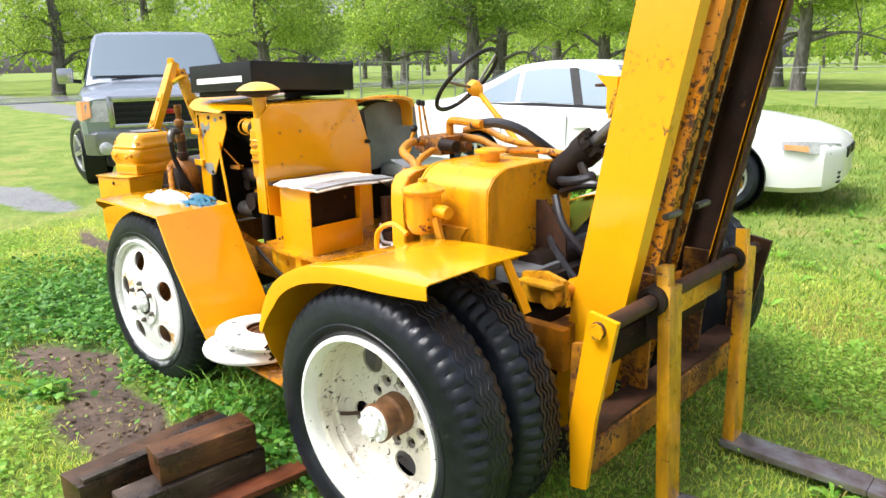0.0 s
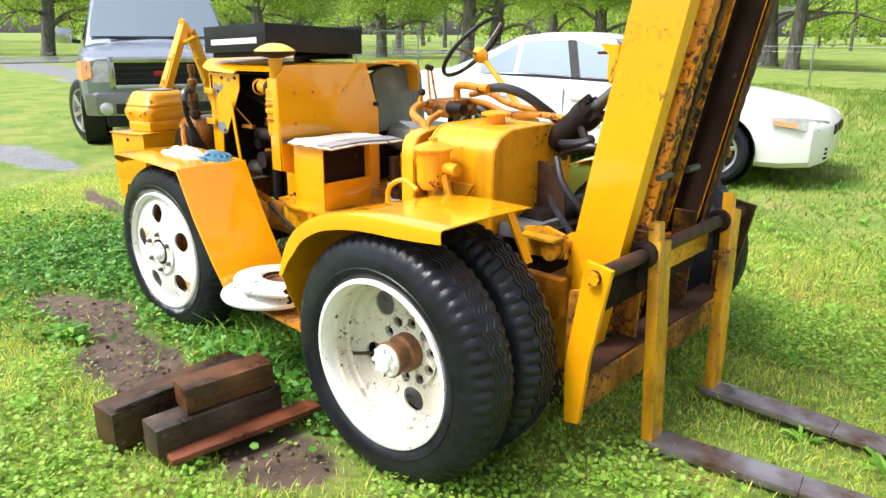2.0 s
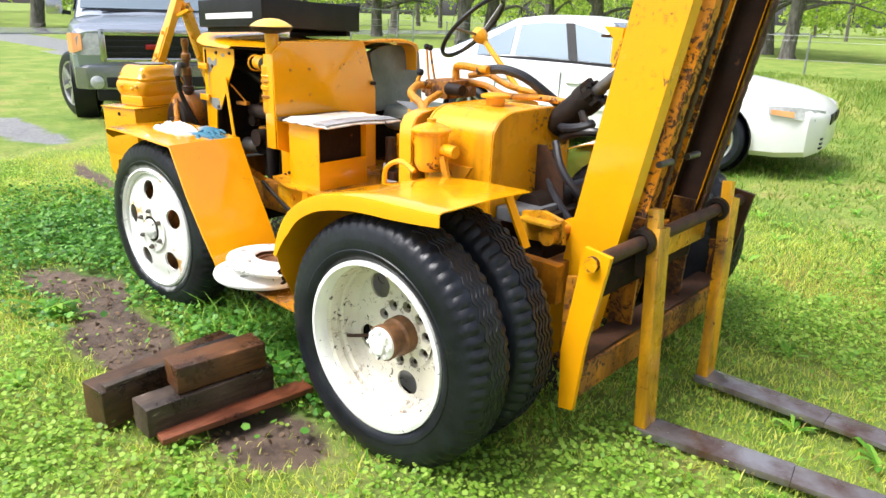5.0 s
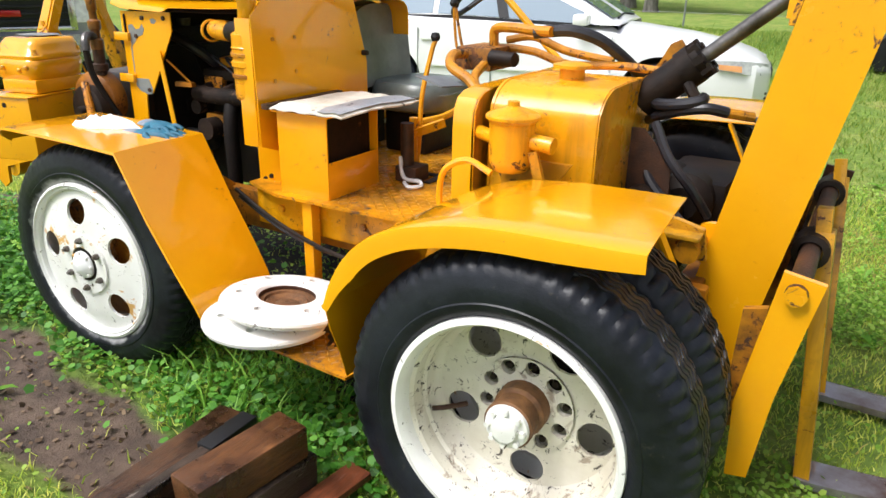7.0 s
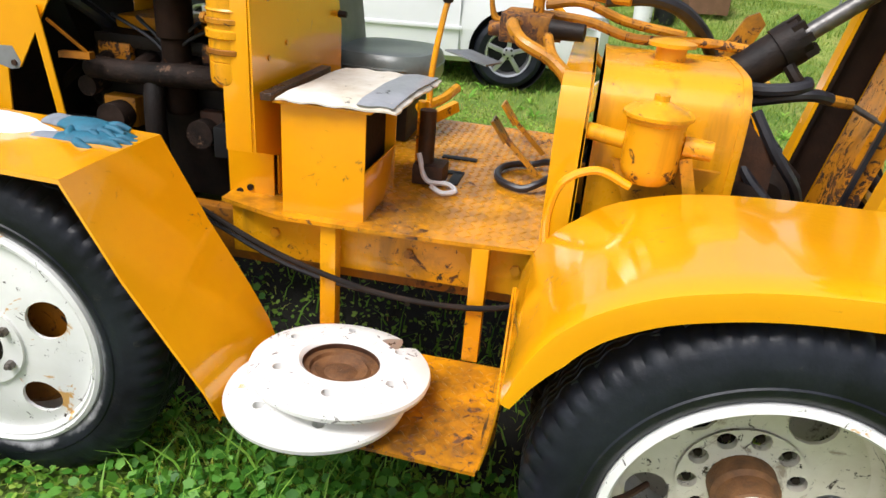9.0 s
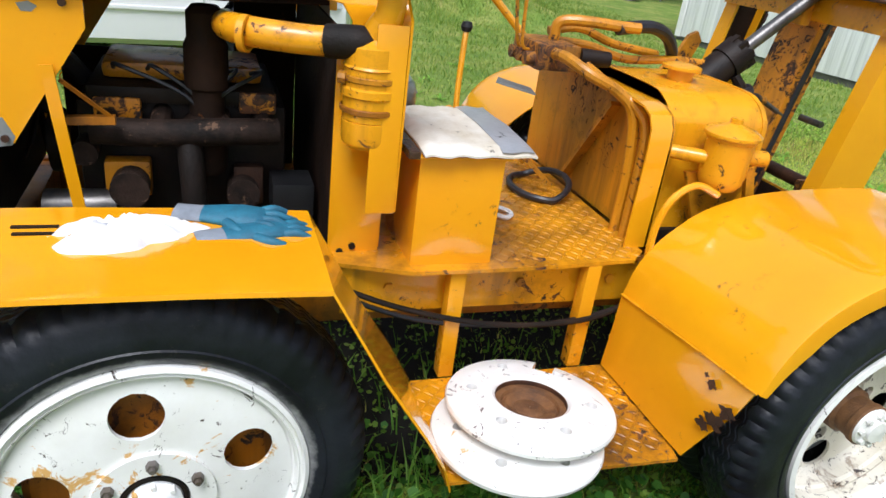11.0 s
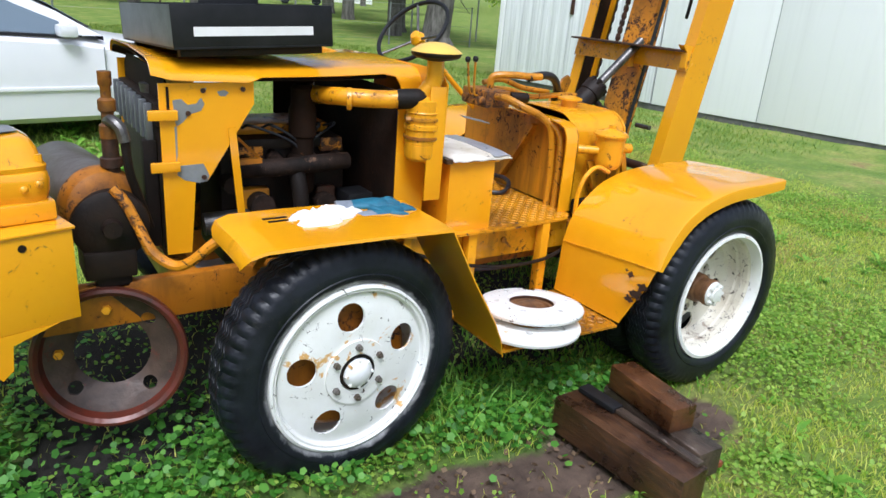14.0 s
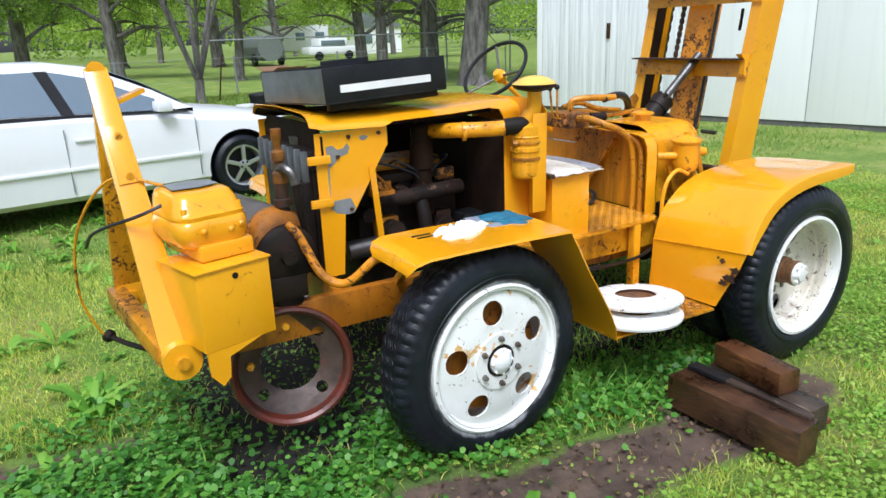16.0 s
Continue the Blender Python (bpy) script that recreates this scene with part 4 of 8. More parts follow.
def tyre_mesh(R, rim, w, m, seg=192, worn=True):
    """A tyre round local z, its outer face at z = 0: notched shoulder lugs and zigzag grooves round the tread."""
    bm = B()
    prof = [(rim, -0.02), (rim + 0.010, 0.0), (rim + 0.035, 0.014), (rim + 0.05, 0.016), (rim + 0.054, 0.012), (R - 0.10, 0.014), (R - 0.088, 0.011)]
    shoulder = [(R - 0.058, 0.004), (R - 0.036, -0.004), (R - 0.012, -0.026), (R - 0.003, -0.046), (R, -0.060)]
    n0 = len(prof)
    prof += shoulder
    deep = 0.004 if worn else 0.008
    mids = [-0.074, -0.100, -w / 2, -w + 0.100, -w + 0.074]
    groove = []
    for z in mids:
        groove += [len(prof) + 1, len(prof) + 2]
        prof += [(R + 0.002, z + 0.006), (R + 0.002 - deep, z + 0.004), (R + 0.002 - deep, z - 0.004), (R + 0.002, z - 0.006)]
    n1 = len(prof)
    prof += [(r, -w - z) for r, z in reversed(shoulder)]
    n2 = len(prof)
    prof += [(R - 0.088, -w - 0.011), (rim + 0.05, -w - 0.014), (rim + 0.012, -w), (rim, -w + 0.02)]
    cut = (0.0, 0.004, 0.010, 0.011, 0.007) if worn else (0.0, 0.006, 0.014, 0.015, 0.009)

    def bite(i, k):
        if n0 < i < n0 + 5 and k % 3 == 0:
            return (-cut[i - n0], -0.004 if i < n0 + 3 else 0.0)
        if n1 <= i < n2 - 1 and k % 3 == 0:
            return (-cut[4 - (i - n1)], 0.0)
        if n0 + 5 <= i < n1:
            zig = 0.007 * (1 if (k // 2) % 2 else -1)
            block = -deep * 0.5 if (k + (i - n0) // 4 * 2) % 4 == 0 and i not in groove else 0.0
            return (block, zig)
        return (0.0, 0.0)

    return lathe(bm, prof, m, seg, bite=bite)


def add_wheel(x, y, z, flip, dished, R, rim, w, spin, name, turn=0.0):
    m = wheel_matrix(x, y, z, flip, turn)
    bm, rb, barrel = B(), B(), B()
    if dished == "out":  # steer wheel: disc near the outer face
        lathe(rb, [(rim + 0.006, -0.02), (rim + 0.005, 0.010), (rim - 0.006, 0.016), (rim - 0.012, 0.004), (rim - 0.018, 0.002), (rim - 0.021, 0.008), (rim - 0.026, 0.004), (rim - 0.030, -0.014), (rim - 0.037, -0.016)], m, 64)
        lathe(rb, [(rim, -0.02), (rim - 0.02, -0.1), (rim - 0.02, -w + 0.03), (rim, -w + 0.01)], m, 48)
        holed_disc(bm, 0.14, rim - 0.036, 5, 0.248, 0.062, -0.014, -0.026, m, radians(spin), lambda r: 0.03 * (1 - ((r - 0.14) / (rim - 0.176)) ** 2))
        lathe(bm, [(0.148, 0.008), (0.146, 0.026), (0.084, 0.028), (0.08, 0.012)], m, 48)
    elif dished == "in":  # outer dual: deep barrel and an inset disc
        lathe(rb, [(rim + 0.006, -0.02), (rim + 0.004, 0.008), (rim - 0.014, 0.012), (rim - 0.024, -0.004), (rim - 0.028, -0.022), (rim - 0.030, -0.05)], m, 64)
        lathe(barrel, [(rim - 0.029, -0.046), (rim - 0.040, -0.06), (rim - 0.042, -0.10), (rim - 0.036, -0.106), (rim - 0.036, -0.125), (rim - 0.045, -0.135), (rim - 0.046, -0.175), (rim - 0.056, -0.19), (rim - 0.07, -0.2)], m, 64)
        holed_disc(bm, 0.165, rim - 0.066, 5, 0.240, 0.060, -0.2, -0.212, m, radians(spin))
        holed_disc(bm, 0.07, 0.165, 10, 0.134, 0.026, -0.19, -0.212, m, radians(10), None, 3)
    else:
        lathe(rb, [(rim, -0.01), (rim - 0.02, -0.03), (rim - 0.05, -0.05), (rim - 0.06, -0.1)], m, 48)
        lathe(bm, [(rim - 0.06, -0.1), (0.1, -0.1)], m, 48)
    wheel = part(name, bm, M_WHITE if dished == "out" else M_WHITESH, lift, "white-painted steel wheel, chipped and rust-stained")
    part("rim", rb, M_WHITE, wheel)
    if dished == "in":
        part("barrel", barrel, M_WHITESH, wheel, "white barrel toned cream for shade, chipped and stained")
        bm = B()
        tube(bm, [m @ Vector((0.235 * math.cos(3.52), 0.235 * math.sin(3.52), -0.22)), m @ Vector((0.29 * math.cos(3.46), 0.29 * math.sin(3.46), -0.165)), m @ Vector((0.325 * math.cos(3.43), 0.325 * math.sin(3.43), -0.14))], 0.009, 8)
        part("rod", bm, M_RUST, wheel, "rusty rod poking through a wheel hole")
    tyre = part("tyre", tyre_mesh(R, rim, w, m, 192, dished != "plain"), M_RUB, wheel)
    inv = (m.inverted() @ Matrix.Scale(1 / UNIT, 4) @ lift.matrix_basis)
    near = [(inv @ v.co).to_2d().length for v in tyre.data.vertices]
    tyre.data.attributes.new("overspray", "FLOAT", "POINT").data.foreach_set("value", [max(0.0, 1 - (r - rim) / 0.075) * (1.0 if dished == "out" else 0.6) for r in near])
    if dished == "out":
        bm = B()
        lathe(bm, [(0.080, 0.01), (0.079, 0.030), (0.070, 0.031), (0.066, 0.02)], m, 32)
        part("hub_ring", bm, M_OIL, wheel)
        bm = B()
        lathe(bm, [(0.067, 0.015), (0.066, 0.036), (0.055, 0.046), (0.036, 0.06), (0.02, 0.064), (0.001, 0.066)], m, 28)
        part("hub_cap", bm, M_TAPE, wheel, "white domed hub cap")
        bm = B()
        lathe(bm, [(0.30, -0.2), (0.30, -0.09), (0.28, -0.075), (0.12, -0.07), (0.11, -0.02)], m, 40)
        part("brake_drum", bm, M_RAIL, wheel, "grimy yellow brake drum behind the holes")
        for k in range(6):
            a = radians(spin + 6) + k * math.pi / 3
            bm = B()
            cyl(bm, m @ Vector((0.117 * math.cos(a), 0.117 * math.sin(a), 0.02)), m @ Vector((0.117 * math.cos(a), 0.117 * math.sin(a), 0.044)), 0.016, 0.014, 6)
            cyl(bm, m @ Vector((0.117 * math.cos(a), 0.117 * math.sin(a), 0.044)), m @ Vector((0.117 * math.cos(a), 0.117 * math.sin(a), 0.054)), 0.008, 0.007, 8)
            part("wheel_nut", bm, M_DRUM, wheel, "grey wheel nut, paint worn off")
        for k in range(8):
            a = k * math.pi / 4
            bm = B()
            cyl(bm, m @ Vector((0.06 * math.cos(a), 0.06 * math.sin(a), 0.03)), m @ Vector((0.06 * math.cos(a), 0.06 * math.sin(a), 0.05)), 0.008, 0.007, 6)
            part("cap_bolt", bm, M_WHITE, wheel)
    if dished == "in":
        bm = B()
        lathe(bm, [(0.088, -0.21), (0.086, -0.14), (0.074, -0.13), (0.074, -0.085), (0.08, -0.08), (0.08, -0.06), (0.074, -0.055)], m, 32)
        part("hub", bm, M_HUB, wheel, "rusty wheel hub")
        bm = B()
        lathe(bm, [(0.074, -0.058), (0.07, -0.045), (0.045, -0.04), (0.04, -0.022), (0.001, -0.018)], m, 28)
        part("hub_flange", bm, M_WHITE, wheel, "white-daubed axle flange")
        for k in range(8):
            a = k * math.pi / 4
            bm = B()
            cyl(bm, m @ Vector((0.058 * math.cos(a), 0.058 * math.sin(a), -0.045)), m @ Vector((0.058 * math.cos(a), 0.058 * math.sin(a), -0.028)), 0.010, seg=6)
            part("flange_bolt", bm, M_WHITE, wheel)
        for k in range(10):
            a = radians(10) + k * math.pi / 5
            bm = B()
            cyl(bm, m @ Vector((0.134 * math.cos(a), 0.134 * math.sin(a), -0.225)), m @ Vector((0.134 * math.cos(a), 0.134 * math.sin(a), -0.2)), 0.015, 0.011, 6)
            part("wheel_nut", bm, M_OIL, wheel)
    return wheel


FZ = 0.462
for y, flip, kind in ((-0.175, False, "in"), (0.13, False, "plain"), (2.535, True, "in"), (2.23, True, "plain")):
    add_wheel(0.028, y, FZ + 0.014, flip, kind, 0.565, 0.376, 0.245, -14, "front_wheel" if kind == "in" else "inner_front_wheel", 2.0)
for y, flip in ((-0.015, False), (2.38, True)):
    add_wheel(-2.207, y, FZ + 0.01, flip, "out", 0.555, 0.378, 0.235, 24, "rear_wheel", 3.8)

# front fenders: a curved sheet with a turned-down lip along the outer edge
FENDER_OUT = [(-0.612, -0.214, 0.745), (-0.577, -0.213, 0.84), (-0.52, -0.212, 0.935), (-0.44, -0.21, 1.01), (-0.33, -0.207, 1.068), (-0.22, -0.203, 1.10), (-0.10, -0.198, 1.121), (0.03, -0.193, 1.131), (0.18, -0.187, 1.133), (0.30, -0.182, 1.135), (0.392, -0.178, 1.138)]
FENDER_IN = [(-0.645, 0.46, 0.695), (-0.618, 0.46, 0.80), (-0.568, 0.46, 0.885), (-0.495, 0.46, 0.955), (-0.40, 0.46, 1.02), (-0.26, 0.46, 1.068), (-0.13, 0.46, 1.09), (-0.01, 0.46, 1.10), (0.12, 0.46, 1.105), (0.24, 0.46, 1.107), (0.338, 0.46, 1.108)]


def front_fender(flip):
    f = (lambda p: Vector((p[0], 2.36 - p[1], p[2]))) if flip else Vector
    out, inn = smooth_path(FENDER_OUT, 4), smooth_path(FENDER_IN, 4)
    rows = []
    for k, (a, b) in enumerate(zip(out, inn)):
        t = (out[min(k + 1, len(out) - 1)] - out[max(k - 1, 0)]).normalized()
        down = Vector((t.z, 0, -t.x))
        deep = (0.028 + 0.04 * min(1.0, k / 7)) * (1 - 0.22 * max(0, k - 30) / 10)
        dent = 0.004 * math.sin(k * 0.55)
        row = [a + down * deep + Vector((0, -0.002, 0)), a + down * 0.02 + Vector((0, -0.003, 0)), a + down * 0.004, a + Vector((0, 0.016, 0.002))]
        row += [a.lerp(b, q) + Vector((0, 0, 0.006 * math.sin(math.pi * q) + dent * (q - 0.2))) for q in (0.15, 0.35, 0.6, 0.8)] + [b]
        rows.append([f(p) for p in row])
    bm = B()
    sheet(bm, rows, 0.005)
    fender = part("front_fender", bm, M_YEL, lift, "curved sheet-steel fender, bright wet yellow")
    bm = B()
    sheet(bm, [[f((-0.612, -0.20, 0.748)), f((-0.622, 0.0, 0.735)), f((-0.634, 0.23, 0.717)), f((-0.648, 0.46, 0.698))],
               [f((-0.622, -0.165, 0.64)), f((-0.634, 0.02, 0.62)), f((-0.644, 0.24, 0.60)), f((-0.652, 0.46, 0.58))],
               [f((-0.635, -0.105, 0.52)), f((-0.644, 0.05, 0.50)), f((-0.652, 0.25, 0.49)), f((-0.658, 0.46, 0.48))],
               [f((-0.655, -0.05, 0.392)), f((-0.658, 0.1, 0.39)), f((-0.66, 0.28, 0.39)), f((-0.664, 0.46, 0.39))]], 0.005)
    part("lower_panel", bm, M_YEL, fender)
    bm = B()
    tube(bm, [f((-0.616, -0.205, 0.745)), f((-0.628, 0.0, 0.732)), f((-0.652, 0.458, 0.695))], 0.0035, 6)
    part("seam", bm, M_YELW, fender, "welded seam line")
    def on_panel(y, z):
        return f((-0.6275 - 0.055 * (y + 0.15) - 0.11 * (0.66 - z) - 0.0065, y, z))

    for y, z, r in ((-0.150, 0.635, 0.030), (-0.118, 0.585, 0.036), (-0.085, 0.55, 0.026), (-0.06, 0.675, 0.02), (-0.03, 0.69, 0.01)):
        bm = B()
        ring = [on_panel(y + r * (1 + 0.3 * math.sin(5 * a + 40 * y) + 0.15 * math.sin(11 * a)) * math.cos(a), z + 0.7 * r * (1 + 0.3 * math.sin(4 * a + 30 * z)) * math.sin(a)) for a in (2 * math.pi * k / 28 for k in range(28))]
        bm.faces.new([bm.verts.new(q) for q in ring])
        part("rust_patch", bm, M_RUST, fender, "rusted-through patch at the edge")
    bm = B()
    bar(bm, f((0.205, 0.455, 1.10)), f((0.335, 0.46, 0.85)), 0.012, 0.05, (0, 1, 0))
    part("brace", bm, M_YEL, fender)


front_fender(False)
front_fender(True)


def rear_fender(flip):
    f = (lambda y: 2.36 - y) if flip else (lambda y: y)
    bm = B()
    rows = []
    for x, z, y0, y1 in ((-2.68, 1.0, -0.01, 0.33), (-2.676, 1.03, -0.05, 0.36), (-2.655, 1.058, -0.072, 0.38), (-2.60, 1.076, -0.082, 0.385), (-2.4, 1.078, -0.082, 0.385), (-2.1, 1.075, -0.080, 0.382), (-1.80, 1.066, -0.078, 0.38),
                         (-1.655, 0.803, -0.075, 0.38), (-1.52, 0.59, -0.066, 0.38), (-1.455, 0.472, -0.052, 0.38), (-1.42, 0.37, -0.035, 0.38)):
        rows.append([(x, f(y0), z - 0.014), (x, f(y0 + 0.003), z - 0.002), (x, f((2 * y0 + y1) / 3), z + 0.002), (x, f((y0 + 2 * y1) / 3), z + 0.002), (x, f(y1), z)])
    sheet(bm, rows, 0.005)
    fender = part("rear_fender", bm, M_YEL, lift, "folded flat-topped sheet-steel fender")
    for x in (-2.45, -1.95):
        bm = B()
        bar(bm, (x, f(0.25), 1.03), (x + 0.04, f(0.62), 0.74), 0.04, 0.04)
        part("bracket", bm, M_YELG, fender)
    for k in range(2):
        bm = B()
        box(bm, (-2.50 + 0.01 * k, f(0.26 - 0.04 * k) - 0.006, 1.076), (-2.40 + 0.01 * k, f(0.26 - 0.04 * k) + 0.006, 1.0835))
        part("slot", bm, M_OIL, fender)


rear_fender(False)
rear_fender(True)

# chassis and deck
for y in (0.60, 1.70):
    bm = B()
    box(bm, (-3.35, y, 0.56), (0.42, y + 0.06, 0.75), 0.008)
    part("chassis_rail", bm, M_RAIL, lift)
for x in (-3.3, -2.75, -0.4, 0.3):
    bm = B()
    box(bm, (x, 0.66, 0.57), (x + 0.09, 1.70, 0.74), 0.008)
    part("cross_member", bm, M_RAIL, lift)
bm = B()
plate(bm, [(-1.69, 0.535), (-1.45, 0.452), (-1.1, 0.456), (-0.85, 0.468), (-0.61, 0.488), (-0.54, 0.55), (-0.53, 1.95), (-1.69, 1.95)], 0.014, at(Matrix(), 0, 0, 0.806))
deck = part("deck", bm, M_DECK, lift, "yellow chequer-plate deck, oily and worn")


def chequer(bm, x0, x1, y0, y1, z, p):
    """Raised lozenges in two crossed directions."""
    for i in range(int((x1 - x0) / p)):
        for j in range(int((y1 - y0) / p)):
            cx, cy, s = x0 + (i + 0.5) * p, y0 + (j + 0.5) * p, 1 if (i + j) % 2 else -1
            a, b = Vector((0.40 * p, 0.40 * p * s, 0)), Vector((-0.10 * p * s, 0.10 * p, 0))
            c = Vector((cx, cy, z))
            v = [bm.verts.new(q) for q in (c - a, c + b, c + a, c - b, c + Vector((0, 0, 0.004)))]
            for k in range(4):
                bm.faces.new((v[k], v[(k + 1) % 4], v[4]))


bm = B()
chequer(bm, -1.42, -0.56, 0.50, 1.93, 0.8202, 0.034)
tagged(part("tread_pattern", bm, M_DECKL, deck, "worn raised lugs"), kind="stuff")
# black plates standing in for the shade in open slots
for lo, hi in (((-1.08, 1.30), (-0.93, 1.34)), ((-1.10, 1.10), (-0.95, 1.14)), ((-0.99, 0.98), (-0.95, 1.12))):
    bm = B()
    box(bm, (*lo, 0.8205), (*hi, 0.828), 0.003)
    part("pedal_slot", bm, M_BLACK, deck, "slot in the deck, a black plate for its shaded opening")
bm = B()
box(bm, (-1.66, 0.55, 0.62), (-0.55, 0.563, 0.805), 0.003)
skirt = part("deck_skirt", bm, M_YELW, lift)
for x in (-1.5, -1.02, -0.66):
    bm = B()
    cyl(bm, (x, 0.553, 0.715), (x, 0.537, 0.715), 0.018, seg=6)
    part("bolt", bm, M_YELG, skirt)
for x in (-1.31, -0.80):
    bm = B()
    box(bm, (x, 0.475, 0.38), (x + 0.055, 0.53, 0.805), 0.004)
    part("step_post", bm, M_YELW, lift)
bm = B()
tube(bm, [(-1.75, 0.5, 0.78), (-1.45, 0.47, 0.67), (-1.1, 0.45, 0.6), (-0.75, 0.46, 0.6), (-0.5, 0.52, 0.66)], 0.010, 8)
part("brake_line", bm, M_OIL, lift)
bm = B()
tube(bm, [(-1.75, 0.52, 0.74), (-1.40, 0.5, 0.61), (-1.0, 0.48, 0.575), (-0.7, 0.5, 0.59), (-0.45, 0.56, 0.64)], 0.009, 6)
part("cable", bm, M_HOSE, lift)
bm = B()
plate(bm, [(-1.43, -0.02), (-0.66, -0.05), (-0.63, 0.1), (-0.63, 0.47), (-1.43, 0.47)], 0.012, at(Matrix(), 0, 0, 0.368))
step = part("step", bm, M_DECK, lift, "yellow chequer-plate step")
bm = B()
chequer(bm, -1.42, -0.66, 0.0, 0.46, 0.3802, 0.034)
tagged(part("tread_pattern", bm, M_DECKL, step, "worn raised lugs"), kind="stuff")
bm = B()
cyl(bm, (0, 0.3, FZ), (0, 2.06, FZ), 0.09)
lathe(bm, [(0.09, -0.2), (0.2, -0.08), (0.2, 0.08), (0.09, 0.2)], at(YAX, 0, 1.18, FZ), 24)
part("front_axle", bm, M_OIL, lift)
bm = B()
cyl(bm, (-2.2, 0.12, FZ), (-2.2, 2.24, FZ), 0.06)
box(bm, (-2.3, 0.55, 0.4), (-2.1, 1.81, 0.58), 0.02)
part("rear_axle", bm, M_OIL, lift)

M_TAPEG = simple("grey_tape", (0.42, 0.43, 0.45), (0.30, 0.31, 0.33), 0.3, 0.2, 12, 0.3, (0.62, (0.02, 0.02, 0.02)))
# battery box with its open side, and the pad on it
bbox = part("battery_box", box(B(), (-1.45, 0.50, 0.818), (-1.17, 0.508, 1.181), 0.002), M_YEL, lift, "yellow open-sided battery box")
for lo, hi in (((-1.45, 0.508, 0.818), (-1.442, 0.86, 1.181)), ((-1.442, 0.86, 0.818), (-1.17, 0.868, 1.181)), ((-1.178, 0.508, 0.818), (-1.17, 0.86, 0.986)), ((-1.442, 0.508, 0.826), (-1.185, 0.86, 0.836)), ((-1.47, 0.485, 1.183), (-1.15, 0.88, 1.191))):
    part("box_panel", box(B(), lo, hi, 0.002), M_YEL, bbox)
# battery stretched to fill the box and blackened for the shade inside it
bm = B()
box(bm, (-1.42, 0.52, 0.838), (-1.205, 0.85, 1.171), 0.006)
part("battery", bm, M_GRIME_SHADE, bbox, "block filling the box, black for the shade inside")
bm = B()
box(bm, (-1.50, 0.46, 1.193), (-1.462, 0.98, 1.218), 0.004)
part("wooden_slat", bm, M_WOOD, bbox)


def pad_point(u, v, top):
    """A soft board: u along x, v along y, 0 to 1."""
    x, y = -1.45 + 0.38 * u + 0.02 * v + (0.004 * math.sin(31 * v) if u > 0.99 else 0), 0.46 + 0.56 * v + 0.02 * u + (0.004 * math.sin(27 * u) if v < 0.01 else 0)
    edge = min(u, 1 - u, v, 1 - v)
    z = 1.203 + 0.002 * math.sin(3.1 * u + 1) + 0.003 * math.sin(5 * v) + 0.003 * math.sin(23 * u + 9 * v)
    return (x, y, z + (0.018 * min(1, edge * 16) ** 0.5 if top else -0.006))


bm = B()
n = 14
tops = [[bm.verts.new(pad_point(i / n, j / n, True)) for j in range(n + 1)] for i in range(n + 1)]
bots = [[bm.verts.new(pad_point(i / n, j / n, False)) for j in range(n + 1)] for i in range(n + 1)]
for g in (tops, bots):
    for i in range(n):
        for j in range(n):
            bm.faces.new((g[i][j], g[i + 1][j], g[i + 1][j + 1], g[i][j + 1]))
for i in range(n):
    for a, b, c, d in ((tops[i][0], tops[i + 1][0], bots[i + 1][0], bots[i][0]), (tops[i][n], tops[i + 1][n], bots[i + 1][n], bots[i][n]), (tops[0][i], tops[0][i + 1], bots[0][i + 1], bots[0][i]), (tops[n][i], tops[n][i + 1], bots[n][i + 1], bots[n][i])):
        bm.faces.new((a, b, c, d))
pad = part("cushion", bm, M_PAD, bbox, "torn white vinyl pad")
bm = B()
sheet(bm, [[(-1.195 + 0.118 * u + 0.02 * v, 0.472 + 0.56 * v + 0.01 * u, pad_point(0.68 + 0.3 * u, v, True)[2] + 0.004) for v in (0.01, 0.1, 0.3, 0.5, 0.7, 0.9, 0.98)] for u in (0.0, 0.3, 0.6, 0.8, 0.97)], 0.003)
part("tape_patch", bm, M_TAPEG, bbox, "grey tape patch")

# bulkhead, air cleaner and hood
bm = B()
plate(bm, [(0.47, 1.02), (0.46, 1.58), (0.53, 1.642), (1.16, 1.638), (1.26, 1.33), (1.26, 0.82), (0.64, 0.82), (0.64, 0.96)], 0.007, at(YZ, -1.53))
panel = part("backrest_panel", bm, M_YEL, lift, "upright yellow bulkhead panel with cut corners")
bm = B()
cyl(bm, (-1.522, 1.225, 1.375), (-1.49, 1.225, 1.375), 0.014, 0.012, 8)
part("latch", bm, M_OIL, panel)
for y, z in ((0.58, 1.30), (0.72, 1.33), (0.58, 1.48), (0.72, 1.48)):
    bm = B()
    cyl(bm, (-1.525, y, z), (-1.518, y, z), 0.009, seg=8)
    part("rivet", bm, M_YELG, panel)
bm = B()
box(bm, (-1.70, 0.615, 0.76), (-1.532, 0.622, 1.53), 0.002)
box(bm, (-1.62, 0.46, 1.02), (-1.532, 0.467, 1.57), 0.002)
part("bulkhead", bm, M_YEL, lift)
# firewall in black, the colour standing for the dark of the bay
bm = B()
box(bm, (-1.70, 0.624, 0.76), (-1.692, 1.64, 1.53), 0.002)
part("firewall", bm, M_GRIME_SHADE, lift, "firewall, black for the shade of the bay")
# panel added to stop light coming in from the far side
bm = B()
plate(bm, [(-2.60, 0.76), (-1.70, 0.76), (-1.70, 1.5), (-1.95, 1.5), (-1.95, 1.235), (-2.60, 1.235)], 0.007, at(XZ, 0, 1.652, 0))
part("added_far_panel", bm, M_GRIME_SHADE, lift, "dark panel added behind the engine to keep light out")
